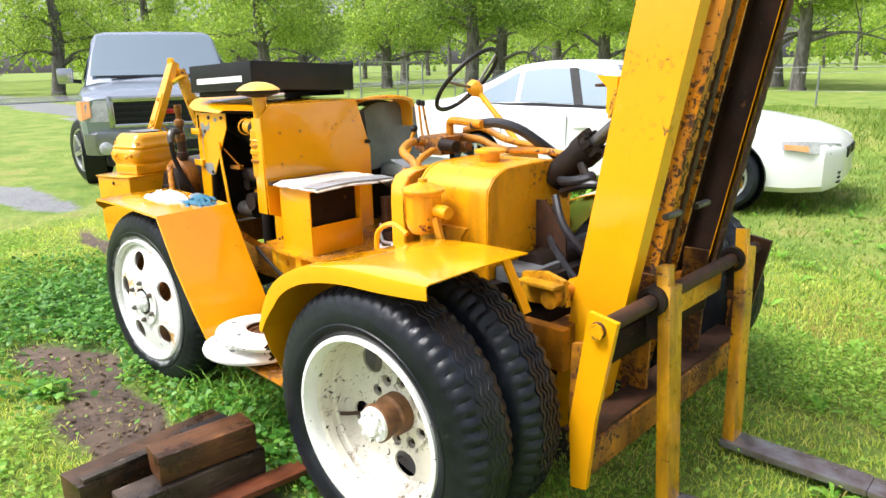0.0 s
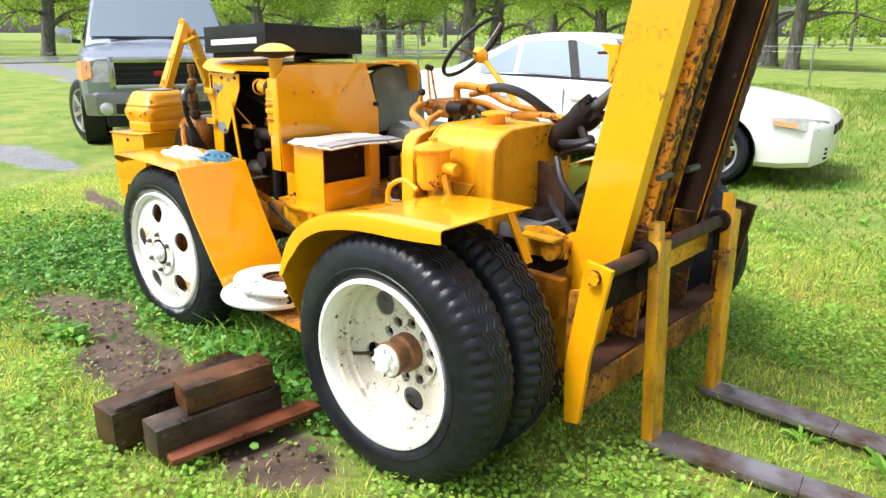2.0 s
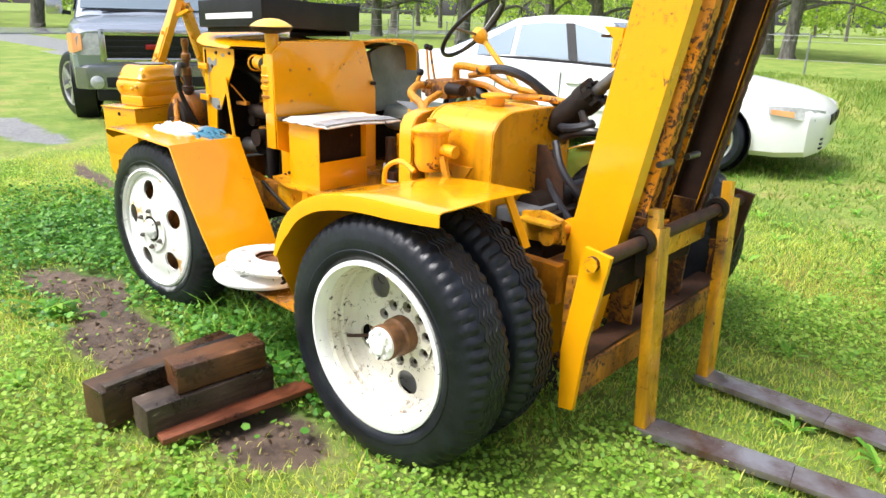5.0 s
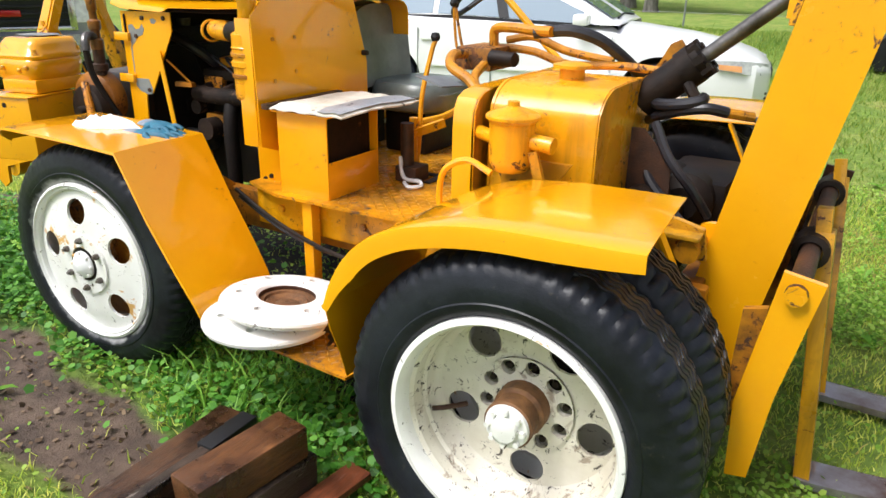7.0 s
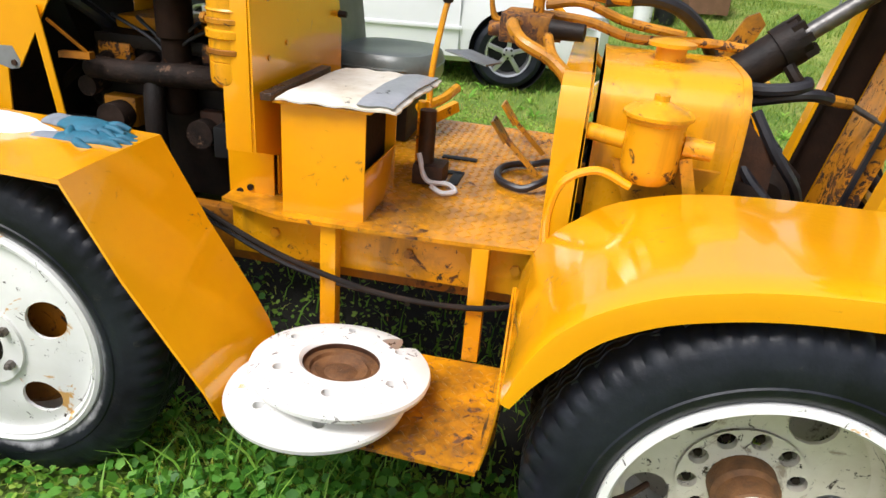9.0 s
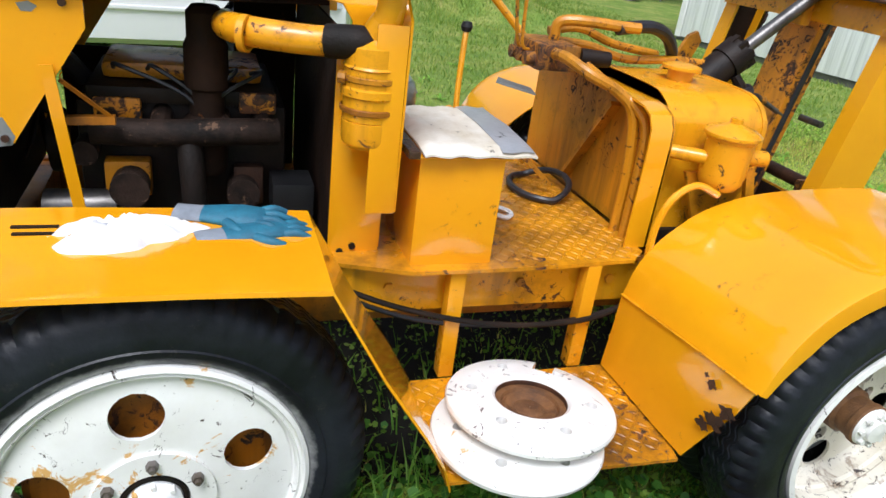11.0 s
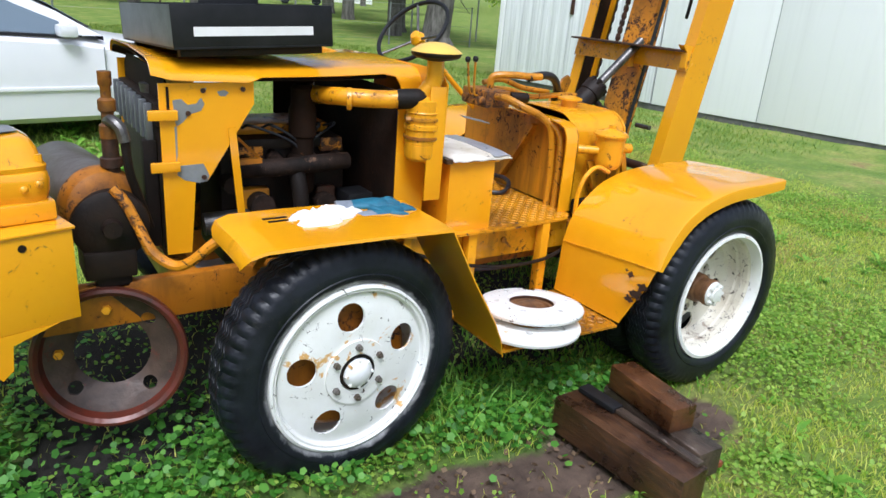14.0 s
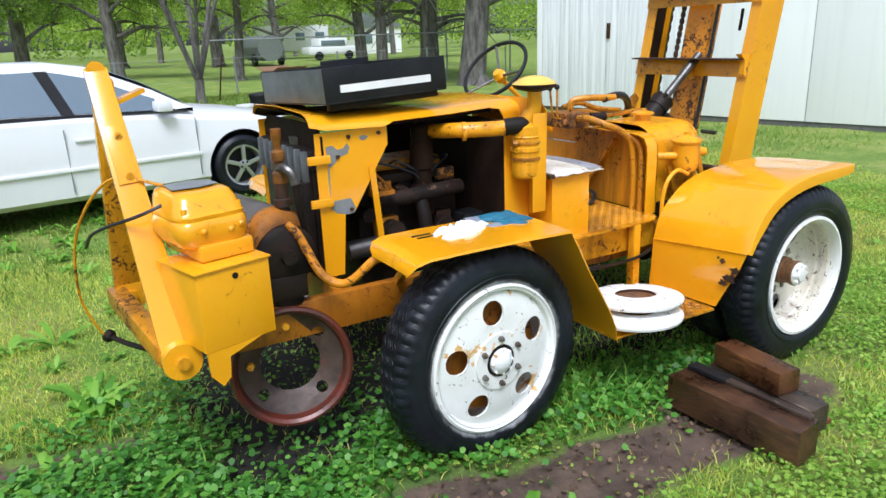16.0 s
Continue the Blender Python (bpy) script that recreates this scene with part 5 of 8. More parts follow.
for z in (0.82, 0.84):
    bm = B()
    cyl(bm, (-1.66 + 2 * (z - 0.82), 0.617, z), (-1.66 + 2 * (z - 0.82), 0.607, z), 0.012, seg=8)
    part("bolt", bm, M_OIL, lift)
bm = B()
c = Vector((-1.58, 0.50, 0))
d = Vector((-1.612, 0.535, 0))
lathe(bm, [(0.001, 1.21), (0.06, 1.21), (0.076, 1.225), (0.079, 1.24), (0.079, 1.29), (0.076, 1.292), (0.079, 1.295), (0.079, 1.36), (0.087, 1.365), (0.087, 1.385), (0.080, 1.39), (0.080, 1.44), (0.085, 1.444), (0.080, 1.45), (0.080, 1.5), (0.05, 1.525), (0.001, 1.53)], Matrix.Translation(d), 32)
tube(bm, [d + Vector((0, 0, 1.51)), d.lerp(c, 0.5) + Vector((0, 0, 1.55)), c + Vector((0, 0, 1.60)), c + Vector((0, 0, 1.70))], [0.05, 0.045, 0.04, 0.04], 18)
cleaner = part("air_cleaner", bm, M_YELW, lift, "yellow oil-bath air cleaner")
bm = B()
lathe(bm, [(0.083, 1.315), (0.087, 1.318), (0.087, 1.33), (0.083, 1.333)], Matrix.Translation(d), 28, closed=True)
part("clamp_band", bm, M_RAIL, cleaner)
bm = B()
lathe(bm, [(0.083, 1.405), (0.087, 1.408), (0.087, 1.42), (0.083, 1.423)], Matrix.Translation(d), 28, closed=True)
cyl(bm, d + Vector((-0.096, -0.01, 1.412)), d + Vector((-0.076, -0.02, 1.412)), 0.018, seg=8)
part("clamp_band", bm, M_YELG, cleaner)
bm = B()
lathe(bm, [(0.04, 1.685), (0.095, 1.697), (0.112, 1.706), (0.118, 1.718), (0.112, 1.728)], Matrix.Translation(c), 36)
part("cap_skirt", bm, M_OIL, cleaner)
bm = B()
lathe(bm, [(0.113, 1.722), (0.121, 1.726), (0.112, 1.734), (0.08, 1.754), (0.04, 1.767), (0.001, 1.770)], Matrix.Translation(c), 36)
part("rain_cap", bm, M_CAP, cleaner, "pale yellow mushroom rain cap")
bm = B()
tube(bm, [(-2.0, 0.95, 1.47), (-2.0, 0.80, 1.485), (-1.975, 0.68, 1.497), (-1.90, 0.615, 1.498), (-1.78, 0.575, 1.497), (-1.69, 0.54, 1.505)], 0.042, 14)
pipe = part("intake_pipe", bm, M_YELW, lift, "yellow intake pipe")
bm = B()
tube(bm, [(-1.74, 0.56, 1.50), (-1.66, 0.525, 1.507), (-1.62, 0.53, 1.50)], 0.047, 14)
part("rubber_sleeve", bm, M_OILR, pipe, "dark perished rubber sleeve")
bm = B()
lathe(bm, [(0.044, -0.012), (0.052, -0.01), (0.052, 0.01), (0.044, 0.012)], pose(-1.955, 0.63, 1.493, 90, 0, 65), 16, closed=True)
part("hose_clip", bm, M_YELW, pipe)

bm = B()
hp = [(0.70, 1.46), (0.70, 1.545), (0.712, 1.58), (0.745, 1.608), (0.80, 1.622), (1.18, 1.634), (1.56, 1.622), (1.615, 1.608), (1.648, 1.58), (1.66, 1.545), (1.66, 1.46)]
HOOD = ((-2.80, 0.03, 1.585), (-2.72, 0.012, 1.565), (-2.40, -0.002, 1.555), (-2.37, 0.0, 1.565), (-2.34, 0.0, 1.578), (-2.0, 0.0, 1.585), (-1.74, 0.008, 1.597), (-1.675, 0.009, 1.585), (-1.645, 0.010, 1.54), (-1.635, 0.010, 1.44), (-1.53, 0.010, 1.44))
sheet(bm, [[(x, y, lo if k in (0, 10) else max(z + dz, lo + 0.003 * min(k, 10 - k))) for k, (y, z) in enumerate(hp)] for x, dz, lo in HOOD], 0.006)
hood = part("hood", bm, M_YEL, lift, "long yellow engine hood with rounded shoulders")
# extra sheet below the hood, dark for the shade there
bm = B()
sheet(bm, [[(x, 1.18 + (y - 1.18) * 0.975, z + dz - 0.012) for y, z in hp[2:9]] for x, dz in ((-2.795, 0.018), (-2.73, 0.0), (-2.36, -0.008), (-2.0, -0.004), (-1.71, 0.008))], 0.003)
part("hood_shade_sheet", bm, M_GRIME_SHADE, hood, "dark sheet added under the hood for its shade")
# same black on the stiffener, for the unlit hood mouth
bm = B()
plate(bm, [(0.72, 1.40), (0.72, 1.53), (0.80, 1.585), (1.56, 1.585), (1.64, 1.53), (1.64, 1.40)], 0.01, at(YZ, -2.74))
part("hood_lip", bm, M_GRIME_SHADE, hood, "front stiffener, black for the shade in the hood mouth")
for y, s in ((0.735, 0), (1.67, 1)):
    bm = B()
    plate(bm, [(-2.77, 0.80), (-2.665, 0.80), (-2.635, 1.125), (-2.58, 1.13), (-2.37, 1.46), (-2.37, 1.555), (-2.77, 1.55)], 0.007, at(XZ, 0, y, 0))
    side = part("side_panel", bm, M_YEL, lift, "yellow side panel with bare primer patches")
    if s:
        continue
    for pts in ([(-2.715, 1.48), (-2.68, 1.485), (-2.655, 1.46), (-2.62, 1.465), (-2.60, 1.49), (-2.585, 1.465), (-2.60, 1.435), (-2.65, 1.42), (-2.675, 1.39), (-2.705, 1.37), (-2.712, 1.42)],
                [(-2.71, 1.20), (-2.60, 1.205), (-2.575, 1.15), (-2.585, 1.125), (-2.62, 1.12), (-2.68, 1.135), (-2.71, 1.16)],
                [(-2.53, 1.515), (-2.50, 1.522), (-2.48, 1.51), (-2.495, 1.495), (-2.52, 1.495)], [(-2.59, 1.53), (-2.575, 1.53), (-2.58, 1.512)], [(-2.713, 1.37), (-2.703, 1.37), (-2.706, 1.25), (-2.712, 1.21)]):
        bm = B()
        plate(bm, pts, 0.0012, at(XZ, 0, y - 0.0072, 0))
        part("bare_patch", bm, M_PRIMER, side, "flaked paint, grey primer showing")
    for x, z in ((-2.655, 1.425), (-2.60, 1.145), (-2.42, 1.525), (-2.59, 1.52)):
        bm = B()
        cyl(bm, (x, y - 0.007, z), (x, y - 0.016, z), 0.011, seg=8)
        part("rivet", bm, M_RUST, side)
    for z in (1.42, 1.20):
        bm = B()
        box(bm, (-2.82, y - 0.03, z - 0.022), (-2.70, y - 0.008, z + 0.022), 0.006)
        part("hinge_strap", bm, M_YEL, side)
bm = B()
bar(bm, (-2.475, 0.715, 1.36), (-2.43, 0.735, 0.90), 0.006, 0.034, (1, 0, 0))
part("strap", bm, M_YEL, lift, "flat yellow stay")
bm = B()
bar(bm, (-2.45, 0.74, 1.315), (-2.33, 0.78, 1.20), 0.006, 0.012, (1, 0, 0))
bar(bm, (-2.45, 0.79, 1.185), (-2.32, 0.79, 1.19), 0.03, 0.024)
part("lever", bm, M_RAIL, lift)

# engine
bm = B()
box(bm, (-2.46, 0.98, 0.62), (-1.80, 1.4, 1.20), 0.03)
box(bm, (-2.42, 0.94, 1.20), (-1.84, 1.42, 1.255), 0.015)
engine = part("engine", bm, M_OIL, lift, "oil-blackened petrol engine")
bm = B()
box(bm, (-2.38, 1.02, 1.257), (-1.88, 1.32, 1.315), 0.025)
part("rocker_cover", bm, M_YELG, engine, "grimy yellow rocker cover")
bm = B()
tube(bm, [(-2.40, 0.88, 1.13), (-2.2, 0.86, 1.13), (-2.0, 0.86, 1.14), (-1.84, 0.88, 1.14)], 0.045, 12)
manifold = part("exhaust_manifold", bm, M_MANI, lift, "rusted exhaust manifold")
for x in (-2.36, -2.2, -2.02, -1.88):
    bm = B()
    tube(bm, [(x, 0.99, 1.16), (x, 0.92, 1.15), (x, 0.875, 1.137)], 0.035, 10)
    part("runner", bm, M_MANI, manifold)
bm = B()
tube(bm, [(-2.12, 0.87, 1.13), (-2.11, 0.83, 1.0), (-2.10, 0.82, 0.8), (-2.10, 0.82, 0.6)], 0.04, 12)
part("downpipe", bm, M_OILR, engine)
bm = B()
lathe(bm, [(0.05, 0.98), (0.062, 1.0), (0.062, 1.08), (0.075, 1.10), (0.075, 1.16), (0.055, 1.18), (0.055, 1.26), (0.068, 1.27), (0.068, 1.40), (0.058, 1.42), (0.058, 1.50), (0.04, 1.52)], at(Matrix(), -2.06, 0.93, 0), 20)
part("carburettor", bm, M_GRIME_SHADE, engine, "soot-black carburettor stack")
for lo, hi, mt in (((-2.40, 0.93, 1.14), (-2.26, 0.97, 1.22), M_MAST), ((-1.96, 0.93, 1.18), (-1.84, 0.97, 1.25), M_MAST), ((-2.38, 0.90, 0.90), (-2.24, 0.97, 1.02), M_YELG), ((-1.98, 0.92, 0.86), (-1.88, 0.97, 1.0), M_RUST)):
    part("cover_plate", box(B(), lo, hi, 0.012), mt, engine, "rust-orange cover on the oily block")
for k, x in enumerate((-2.34, -2.24, -2.0, -1.92)):
    bm = B()
    tube(bm, [(x, 1.0, 1.30), (x + 0.03, 0.93, 1.32), (-2.1 + 0.02 * k, 0.90, 1.22), (-2.12 + 0.03 * k, 0.9, 1.05)], 0.007, 6)
    part("ignition_lead", bm, M_HOSE, engine)
for x, z, r, l in ((-2.30, 0.95, 0.06, 0.16), (-1.95, 0.92, 0.055, 0.12), (-2.43, 1.05, 0.04, 0.1)):
    bm = B()
    cyl(bm, (x, 0.98 - l, z), (x, 1.0, z), r, r * 0.92, 16)
    part("accessory", bm, M_MANI, engine)
bm = B()
cyl(bm, (-2.56, 0.92, 0.86), (-2.34, 0.90, 0.87), 0.055, seg=16)
part("starter_motor", bm, M_STEEL, engine)
bm = B()
lathe(bm, [(0.03, -0.02), (0.11, -0.02), (0.11, 0.02), (0.03, 0.02)], pose(-2.55, 1.18, 1.0, 0, 90, 0), 20)
for k in range(4):
    a = k * math.pi / 2 + 0.4
    bar(bm, (-2.6, 1.18, 1.12), (-2.6, 1.18 + 0.24 * math.cos(a), 1.12 + 0.24 * math.sin(a)), 0.006, 0.08, (0.5, math.sin(a), -math.cos(a)))
part("fan", bm, M_OIL, engine)
bm = B()
tube(bm, [(-2.78, 0.95, 1.42), (-2.65, 0.93, 1.43), (-2.5, 1.0, 1.34), (-2.44, 1.1, 1.24)], 0.03, 10)
part("radiator_hose", bm, M_HOSE, engine)
bm = B()
box(bm, (-1.86, 0.80, 0.86), (-1.72, 0.96, 0.98), 0.01)
part("coil", bm, M_PLAST, engine)

# radiator with its fins and top tank
bm = B()
box(bm, (-2.77, 0.80, 0.80), (-2.68, 1.60, 1.36), 0.008)
rad = part("radiator", bm, M_OIL, lift, "dark radiator with a finned shroud")
bm = B()
box(bm, (-2.78, 0.78, 1.36), (-2.67, 1.62, 1.46), 0.015)
part("top_tank", bm, M_OIL, rad)
bm = B()
cyl(bm, (-2.73, 1.1, 1.46), (-2.73, 1.1, 1.50), 0.04, 0.045, 16)
part("filler_cap", bm, M_STEEL, rad)
for k in range(8):
    bm = B()
    box(bm, (-2.81, 0.81 + 0.105 * k, 1.29), (-2.782, 0.85 + 0.105 * k, 1.455), 0.006)
    part("fin", bm, M_GALVD, rad)
bm = B()
box(bm, (-2.83, 0.80, 0.82), (-2.775, 0.86, 1.30), 0.006)
part("side_tank", bm, M_OILR, rad)

# fuel tank, cowl plates and filter
bm = B()
tp = [(0.665, 0.86), (0.665, 1.23), (0.69, 1.31), (0.75, 1.355), (0.84, 1.372), (1.16, 1.372), (1.25, 1.355), (1.31, 1.31), (1.335, 1.23), (1.335, 0.86)]
plate(bm, [tuple(p)[:2] for p in smooth_path([(y, z, 0) for y, z in tp], 4)], 0.44, at(YZ, -0.48))
tank = part("fuel_tank", bm, M_YELW, lift, "round-shouldered yellow tank, paint chipped at the rim")
bm = B()
rim_out = [tuple(p)[:2] for p in smooth_path([(1.0 + (y - 1.0) * 1.012, 1.11 + (z - 1.11) * 1.012, 0) for y, z in tp], 4)]
plate(bm, rim_out, 0.018, at(YZ, -0.065))
part("tank_rim", bm, M_YELW, tank)
bm = B()
plate(bm, [(0.80, 1.26), (0.86, 1.30), (0.95, 1.31), (1.0, 1.29), (0.94, 1.255), (0.88, 1.21), (0.83, 1.20)], 0.0015, at(YZ, -0.0465))
part("bare_patch", bm, M_PRIMER, tank, "flaked paint, grey primer showing")
bm = B()
plate(bm, rim_out, 0.012, at(YZ, -0.48))
part("tank_rim", bm, M_YELW, tank)
bm = B()
lathe(bm, [(0.001, 1.44), (0.04, 1.44), (0.078, 1.43), (0.078, 1.418), (0.05, 1.414), (0.05, 1.36)], at(Matrix(), -0.27, 0.96, 0), 24)
part("tank_cap", bm, M_YELW, tank, "yellow filler cap")
bm = B()
cp = [(0.585, 0.82), (0.585, 1.20), (0.592, 1.27), (0.62, 1.315), (0.67, 1.335), (0.74, 1.342), (1.60, 1.342), (1.69, 1.32), (1.72, 1.25), (1.72, 0.82)]
plate(bm, cp, 0.008, at(YZ, -0.515))
dash = part("dash_panel", bm, M_DECKL, lift, "tall yellow cowl panel, oily inside")
bm = B()
sheet(bm, [[(x, y, z) for y, z in cp[:7]] for x in (-0.60, -0.585, -0.505)], 0.008)
part("cowl_flange", bm, M_YEL, dash, "rolled edge of the cowl")
bm = B()
bar(bm, (-0.535, 0.95, 1.27), (-0.535, 1.25, 0.86), 0.02, 0.05, (1, 0, 0))
part("cowl_brace", bm, M_YELG, dash)
bm = B()
lathe(bm, [(0.001, 1.08), (0.06, 1.085), (0.078, 1.11), (0.082, 1.13), (0.084, 1.26), (0.088, 1.265), (0.088, 1.275)], at(Matrix(), -0.314, 0.526, 0), 28)
filt = part("oil_filter", bm, M_YELW, lift, "yellow filter canister with a conical lid")
bm = B()
lathe(bm, [(0.088, 1.274), (0.100, 1.278), (0.100, 1.288), (0.085, 1.300), (0.03, 1.318), (0.022, 1.322), (0.022, 1.338), (0.001, 1.340)], at(Matrix(), -0.314, 0.526, 0), 32)
part("lid", bm, M_YELW, filt)
bm = B()
cyl(bm, (-0.23, 0.526, 1.20), (-0.15, 0.521, 1.195), 0.03, seg=16)
part("outlet", bm, M_YELW, filt)
bm = B()
bar(bm, (-0.22, 0.506, 1.17), (-0.18, 0.506, 1.04), 0.02, 0.035, (1, 0, 0))
part("petcock", bm, M_YELG, filt)
bm = B()
cyl(bm, (-0.385, 0.545, 1.19), (-0.50, 0.62, 1.19), 0.026, seg=12)
part("inlet", bm, M_YELW, filt)
bm = B()
plate(bm, [(-0.42, 1.12), (-0.10, 1.12), (-0.20, 0.98), (-0.34, 0.94)], 0.02, at(XZ, 0, 0.60, 0))
part("filter_bracket", bm, M_YELG, filt)
bm = B()
tube(bm, [(-0.36, 0.46, 1.08), (-0.46, 0.46, 1.115), (-0.55, 0.45, 1.07), (-0.58, 0.46, 0.97), (-0.575, 0.47, 0.85), (-0.56, 0.48, 0.76)], 0.013, 8)
part("fuel_hose", bm, M_YEL, lift, "curved yellow fuel hose")
bm = B()
tube(bm, [(-0.30, 0.52, 0.94), (-0.25, 0.5, 0.92), (-0.2, 0.52, 0.93)], 0.008, 6)
part("wire_end", bm, M_TAPE, lift)
bm = B()
box(bm, (-0.42, 0.64, 0.78), (0.02, 1.36, 0.865), 0.01)
part("tank_tray", bm, M_OIL, lift)
bm = B()
box(bm, (0.04, 1.25, 0.74), (0.34, 1.75, 0.96), 0.04)
lathe(bm, [(0.001, 0.10), (0.07, 0.10), (0.09, 0.08), (0.12, 0.04), (0.12, -0.06)], pose(0.18, 1.24, 0.88, 90, 0, 0), 20)
part("drive_housing", bm, M_OIL, lift, "oil-black drive housing behind the tank")
for k, pts in enumerate(([(0.06, 1.05, 1.22), (0.14, 1.0, 1.10), (0.24, 1.02, 0.98), (0.30, 1.10, 0.86)], [(0.02, 1.12, 1.16), (0.06, 1.02, 1.02), (0.16, 0.98, 0.92), (0.26, 0.98, 0.82)])):
    bm = B()
    tube(bm, pts, 0.02, 8)
    part("drive_hose", bm, M_HOSE, lift)

# valve block, levers and hydraulic lines
bm = B()
box(bm, (-0.86, 1.04, 1.36), (-0.68, 1.30, 1.46), 0.012)
for y in (1.08, 1.15, 1.22):
    cyl(bm, (-0.90, y, 1.40), (-0.64, y, 1.40), 0.026, seg=12)
valve = part("valve_block", bm, M_CARR, lift, "oily hydraulic valve block")
bm = B()
cyl(bm, (-0.68, 1.05, 1.42), (-0.56, 1.03, 1.42), 0.035, 0.03, 14)
part("spool_cap", bm, M_OIL, valve)
for y, x, z in ((1.11, -0.915, 1.638), (1.16, -0.935, 1.63)):
    bm = B()
    tube(bm, [(-0.86, y + 0.02, 1.42), (-0.90, y + 0.01, 1.45), (x, y, z)], 0.007, 8)
    lever = part("control_lever", bm, M_YELG, lift)
    bm = B()
    lathe(bm, [(0.001, -0.018), (0.013, -0.014), (0.018, 0.0), (0.013, 0.014), (0.001, 0.018)], at(Matrix(), x, y, z), 14)
    part("knob", bm, M_PLAST, lever, "black ball knob")
bm = B()
plate(bm, [(-1.02, 0.99), (-0.86, 0.96), (-0.82, 1.10), (-0.95, 1.14)], 0.006, pose(0, 0, 1.30, 0, 12, 0) @ pose(0, 0, -0.2))
part("guard_plate", bm, M_GALV, valve, "bent grey guard plate")
for pts, r, mat, nm in (
        ([(-0.80, 1.02, 1.43), (-0.80, 0.92, 1.435), (-0.75, 0.82, 1.40), (-0.64, 0.79, 1.35), (-0.575, 0.76, 1.27), (-0.55, 0.75, 1.05), (-0.55, 0.75, 0.80)], 0.022, M_YELG, "hydraulic_pipe"),
        ([(-0.68, 0.98, 1.40), (-0.65, 0.84, 1.36), (-0.58, 0.75, 1.31), (-0.55, 0.70, 1.24), (-0.548, 0.685, 1.1), (-0.548, 0.685, 0.80)], 0.019, M_YELG, "hydraulic_pipe"),
        ([(-0.74, 1.18, 1.46), (-0.73, 1.17, 1.53), (-0.64, 1.13, 1.545), (-0.50, 1.10, 1.54), (-0.42, 1.08, 1.54)], 0.022, M_YELG, "hydraulic_pipe"),
        ([(-0.508, 1.100, 1.531), (-0.438, 1.110, 1.540), (-0.340, 1.121, 1.545), (-0.238, 1.160, 1.513), (-0.149, 1.221, 1.441), (-0.092, 1.300, 1.368)], 0.026, M_HOSE, "hydraulic_hose"),
        ([(-0.70, 1.24, 1.45), (-0.55, 1.22, 1.44), (-0.38, 1.20, 1.40), (-0.15, 1.20, 1.41), (0.05, 1.2, 1.40)], 0.018, M_YELG, "hydraulic_pipe"),
        ([(-0.72, 1.28, 1.48), (-0.58, 1.27, 1.50), (-0.42, 1.26, 1.45), (-0.2, 1.25, 1.42)], 0.018, M_YELG, "hydraulic_pipe"),
        ([(-0.029, 1.300, 1.338), (0.001, 1.200, 1.294), (0.051, 1.121, 1.283), (0.144, 1.090, 1.296), (0.206, 1.100, 1.312), (0.214, 1.129, 1.323)], 0.024, M_HOSE, "hydraulic_hose"),
        ([(-0.019, 1.250, 1.194), (0.042, 1.150, 1.232), (0.149, 1.100, 1.271), (0.240, 1.100, 1.287), (0.308, 1.140, 1.273)], 0.022, M_HOSE, "hydraulic_hose"),
        ([(0.300, 1.140, 1.272), (0.395, 1.200, 1.256)], 0.020, M_YELG, "hose_fitting"),
        ([(0.403, 1.200, 1.249), (0.538, 1.200, 1.187)], 0.012, M_STEEL, "hydraulic_line")):
    bm = B()
    tube(bm, pts, r, 10)
    part(nm, bm, mat, lift)

# tilt cylinder
a, b = (Vector(p) for p in ((-0.044, 1.190, 1.277), (0.181, 1.190, 1.469)))
bm = B()
cyl(bm, a, b, 0.072, seg=20)
d = (b - a).normalized()
cyl(bm, b - d * 0.09, b - d * 0.03, 0.08, seg=24)
for k in range(8):
    u, v = ring_basis(d)[1:]
    c = b - d * 0.03 + (u * math.cos(k * math.pi / 4) + v * math.sin(k * math.pi / 4)) * 0.062
    bar(bm, c, c + d * 0.045, 0.03, 0.03)
ram = part("lift_ram", bm, M_OIL, lift, "dark oily hydraulic ram")
bm = B()
cyl(bm, b, b + d * 0.48, 0.03, seg=14)
part("ram_rod", bm, M_STEEL, ram, "bright steel rod")
bm = B()
tube(bm, [a.lerp(b, 0.75) + Vector((0.02, -0.05, -0.05)), a.lerp(b, 0.78) + Vector((0.05, -0.07, -0.10)), a.lerp(b, 0.82) + Vector((0.075, -0.06, -0.125))], 0.022, 8)
part("port", bm, M_OIL, ram)
bm = B()
plate(bm, [(-0.12, 1.34), (-0.05, 1.42), (-0.01, 1.50), (0.03, 1.52), (0.06, 1.48), (0.02, 1.38), (-0.03, 1.30)], 0.02, at(XZ, 0.02, 1.36, 0.0))
part("lug", bm, M_YELG, ram)
bm = B()
box(bm, (-0.02, 0.80, 0.55), (0.20, 1.58, 0.90), 0.03)
cyl(bm, (0.06, 0.85, 0.90), (0.06, 1.5, 0.90), 0.08)
part("gearbox", bm, M_OIL, lift, "black greasy transmission case")
bm = B()
plate(bm, [(-0.02, 1.20), (0.03, 1.20), (0.15, 1.07), (0.16, 0.86), (-0.02, 0.86)], 0.012, at(XZ, 0, 1.02, 0))
part("gusset", bm, M_RUST, lift, "oily brown gusset plate")
bm = B()
box(bm, (-0.03, 0.70, 0.86), (0.16, 0.98, 0.93), 0.012)
part("master_cylinder", bm, M_GALVD, lift, "wet grey casting beside the tank")

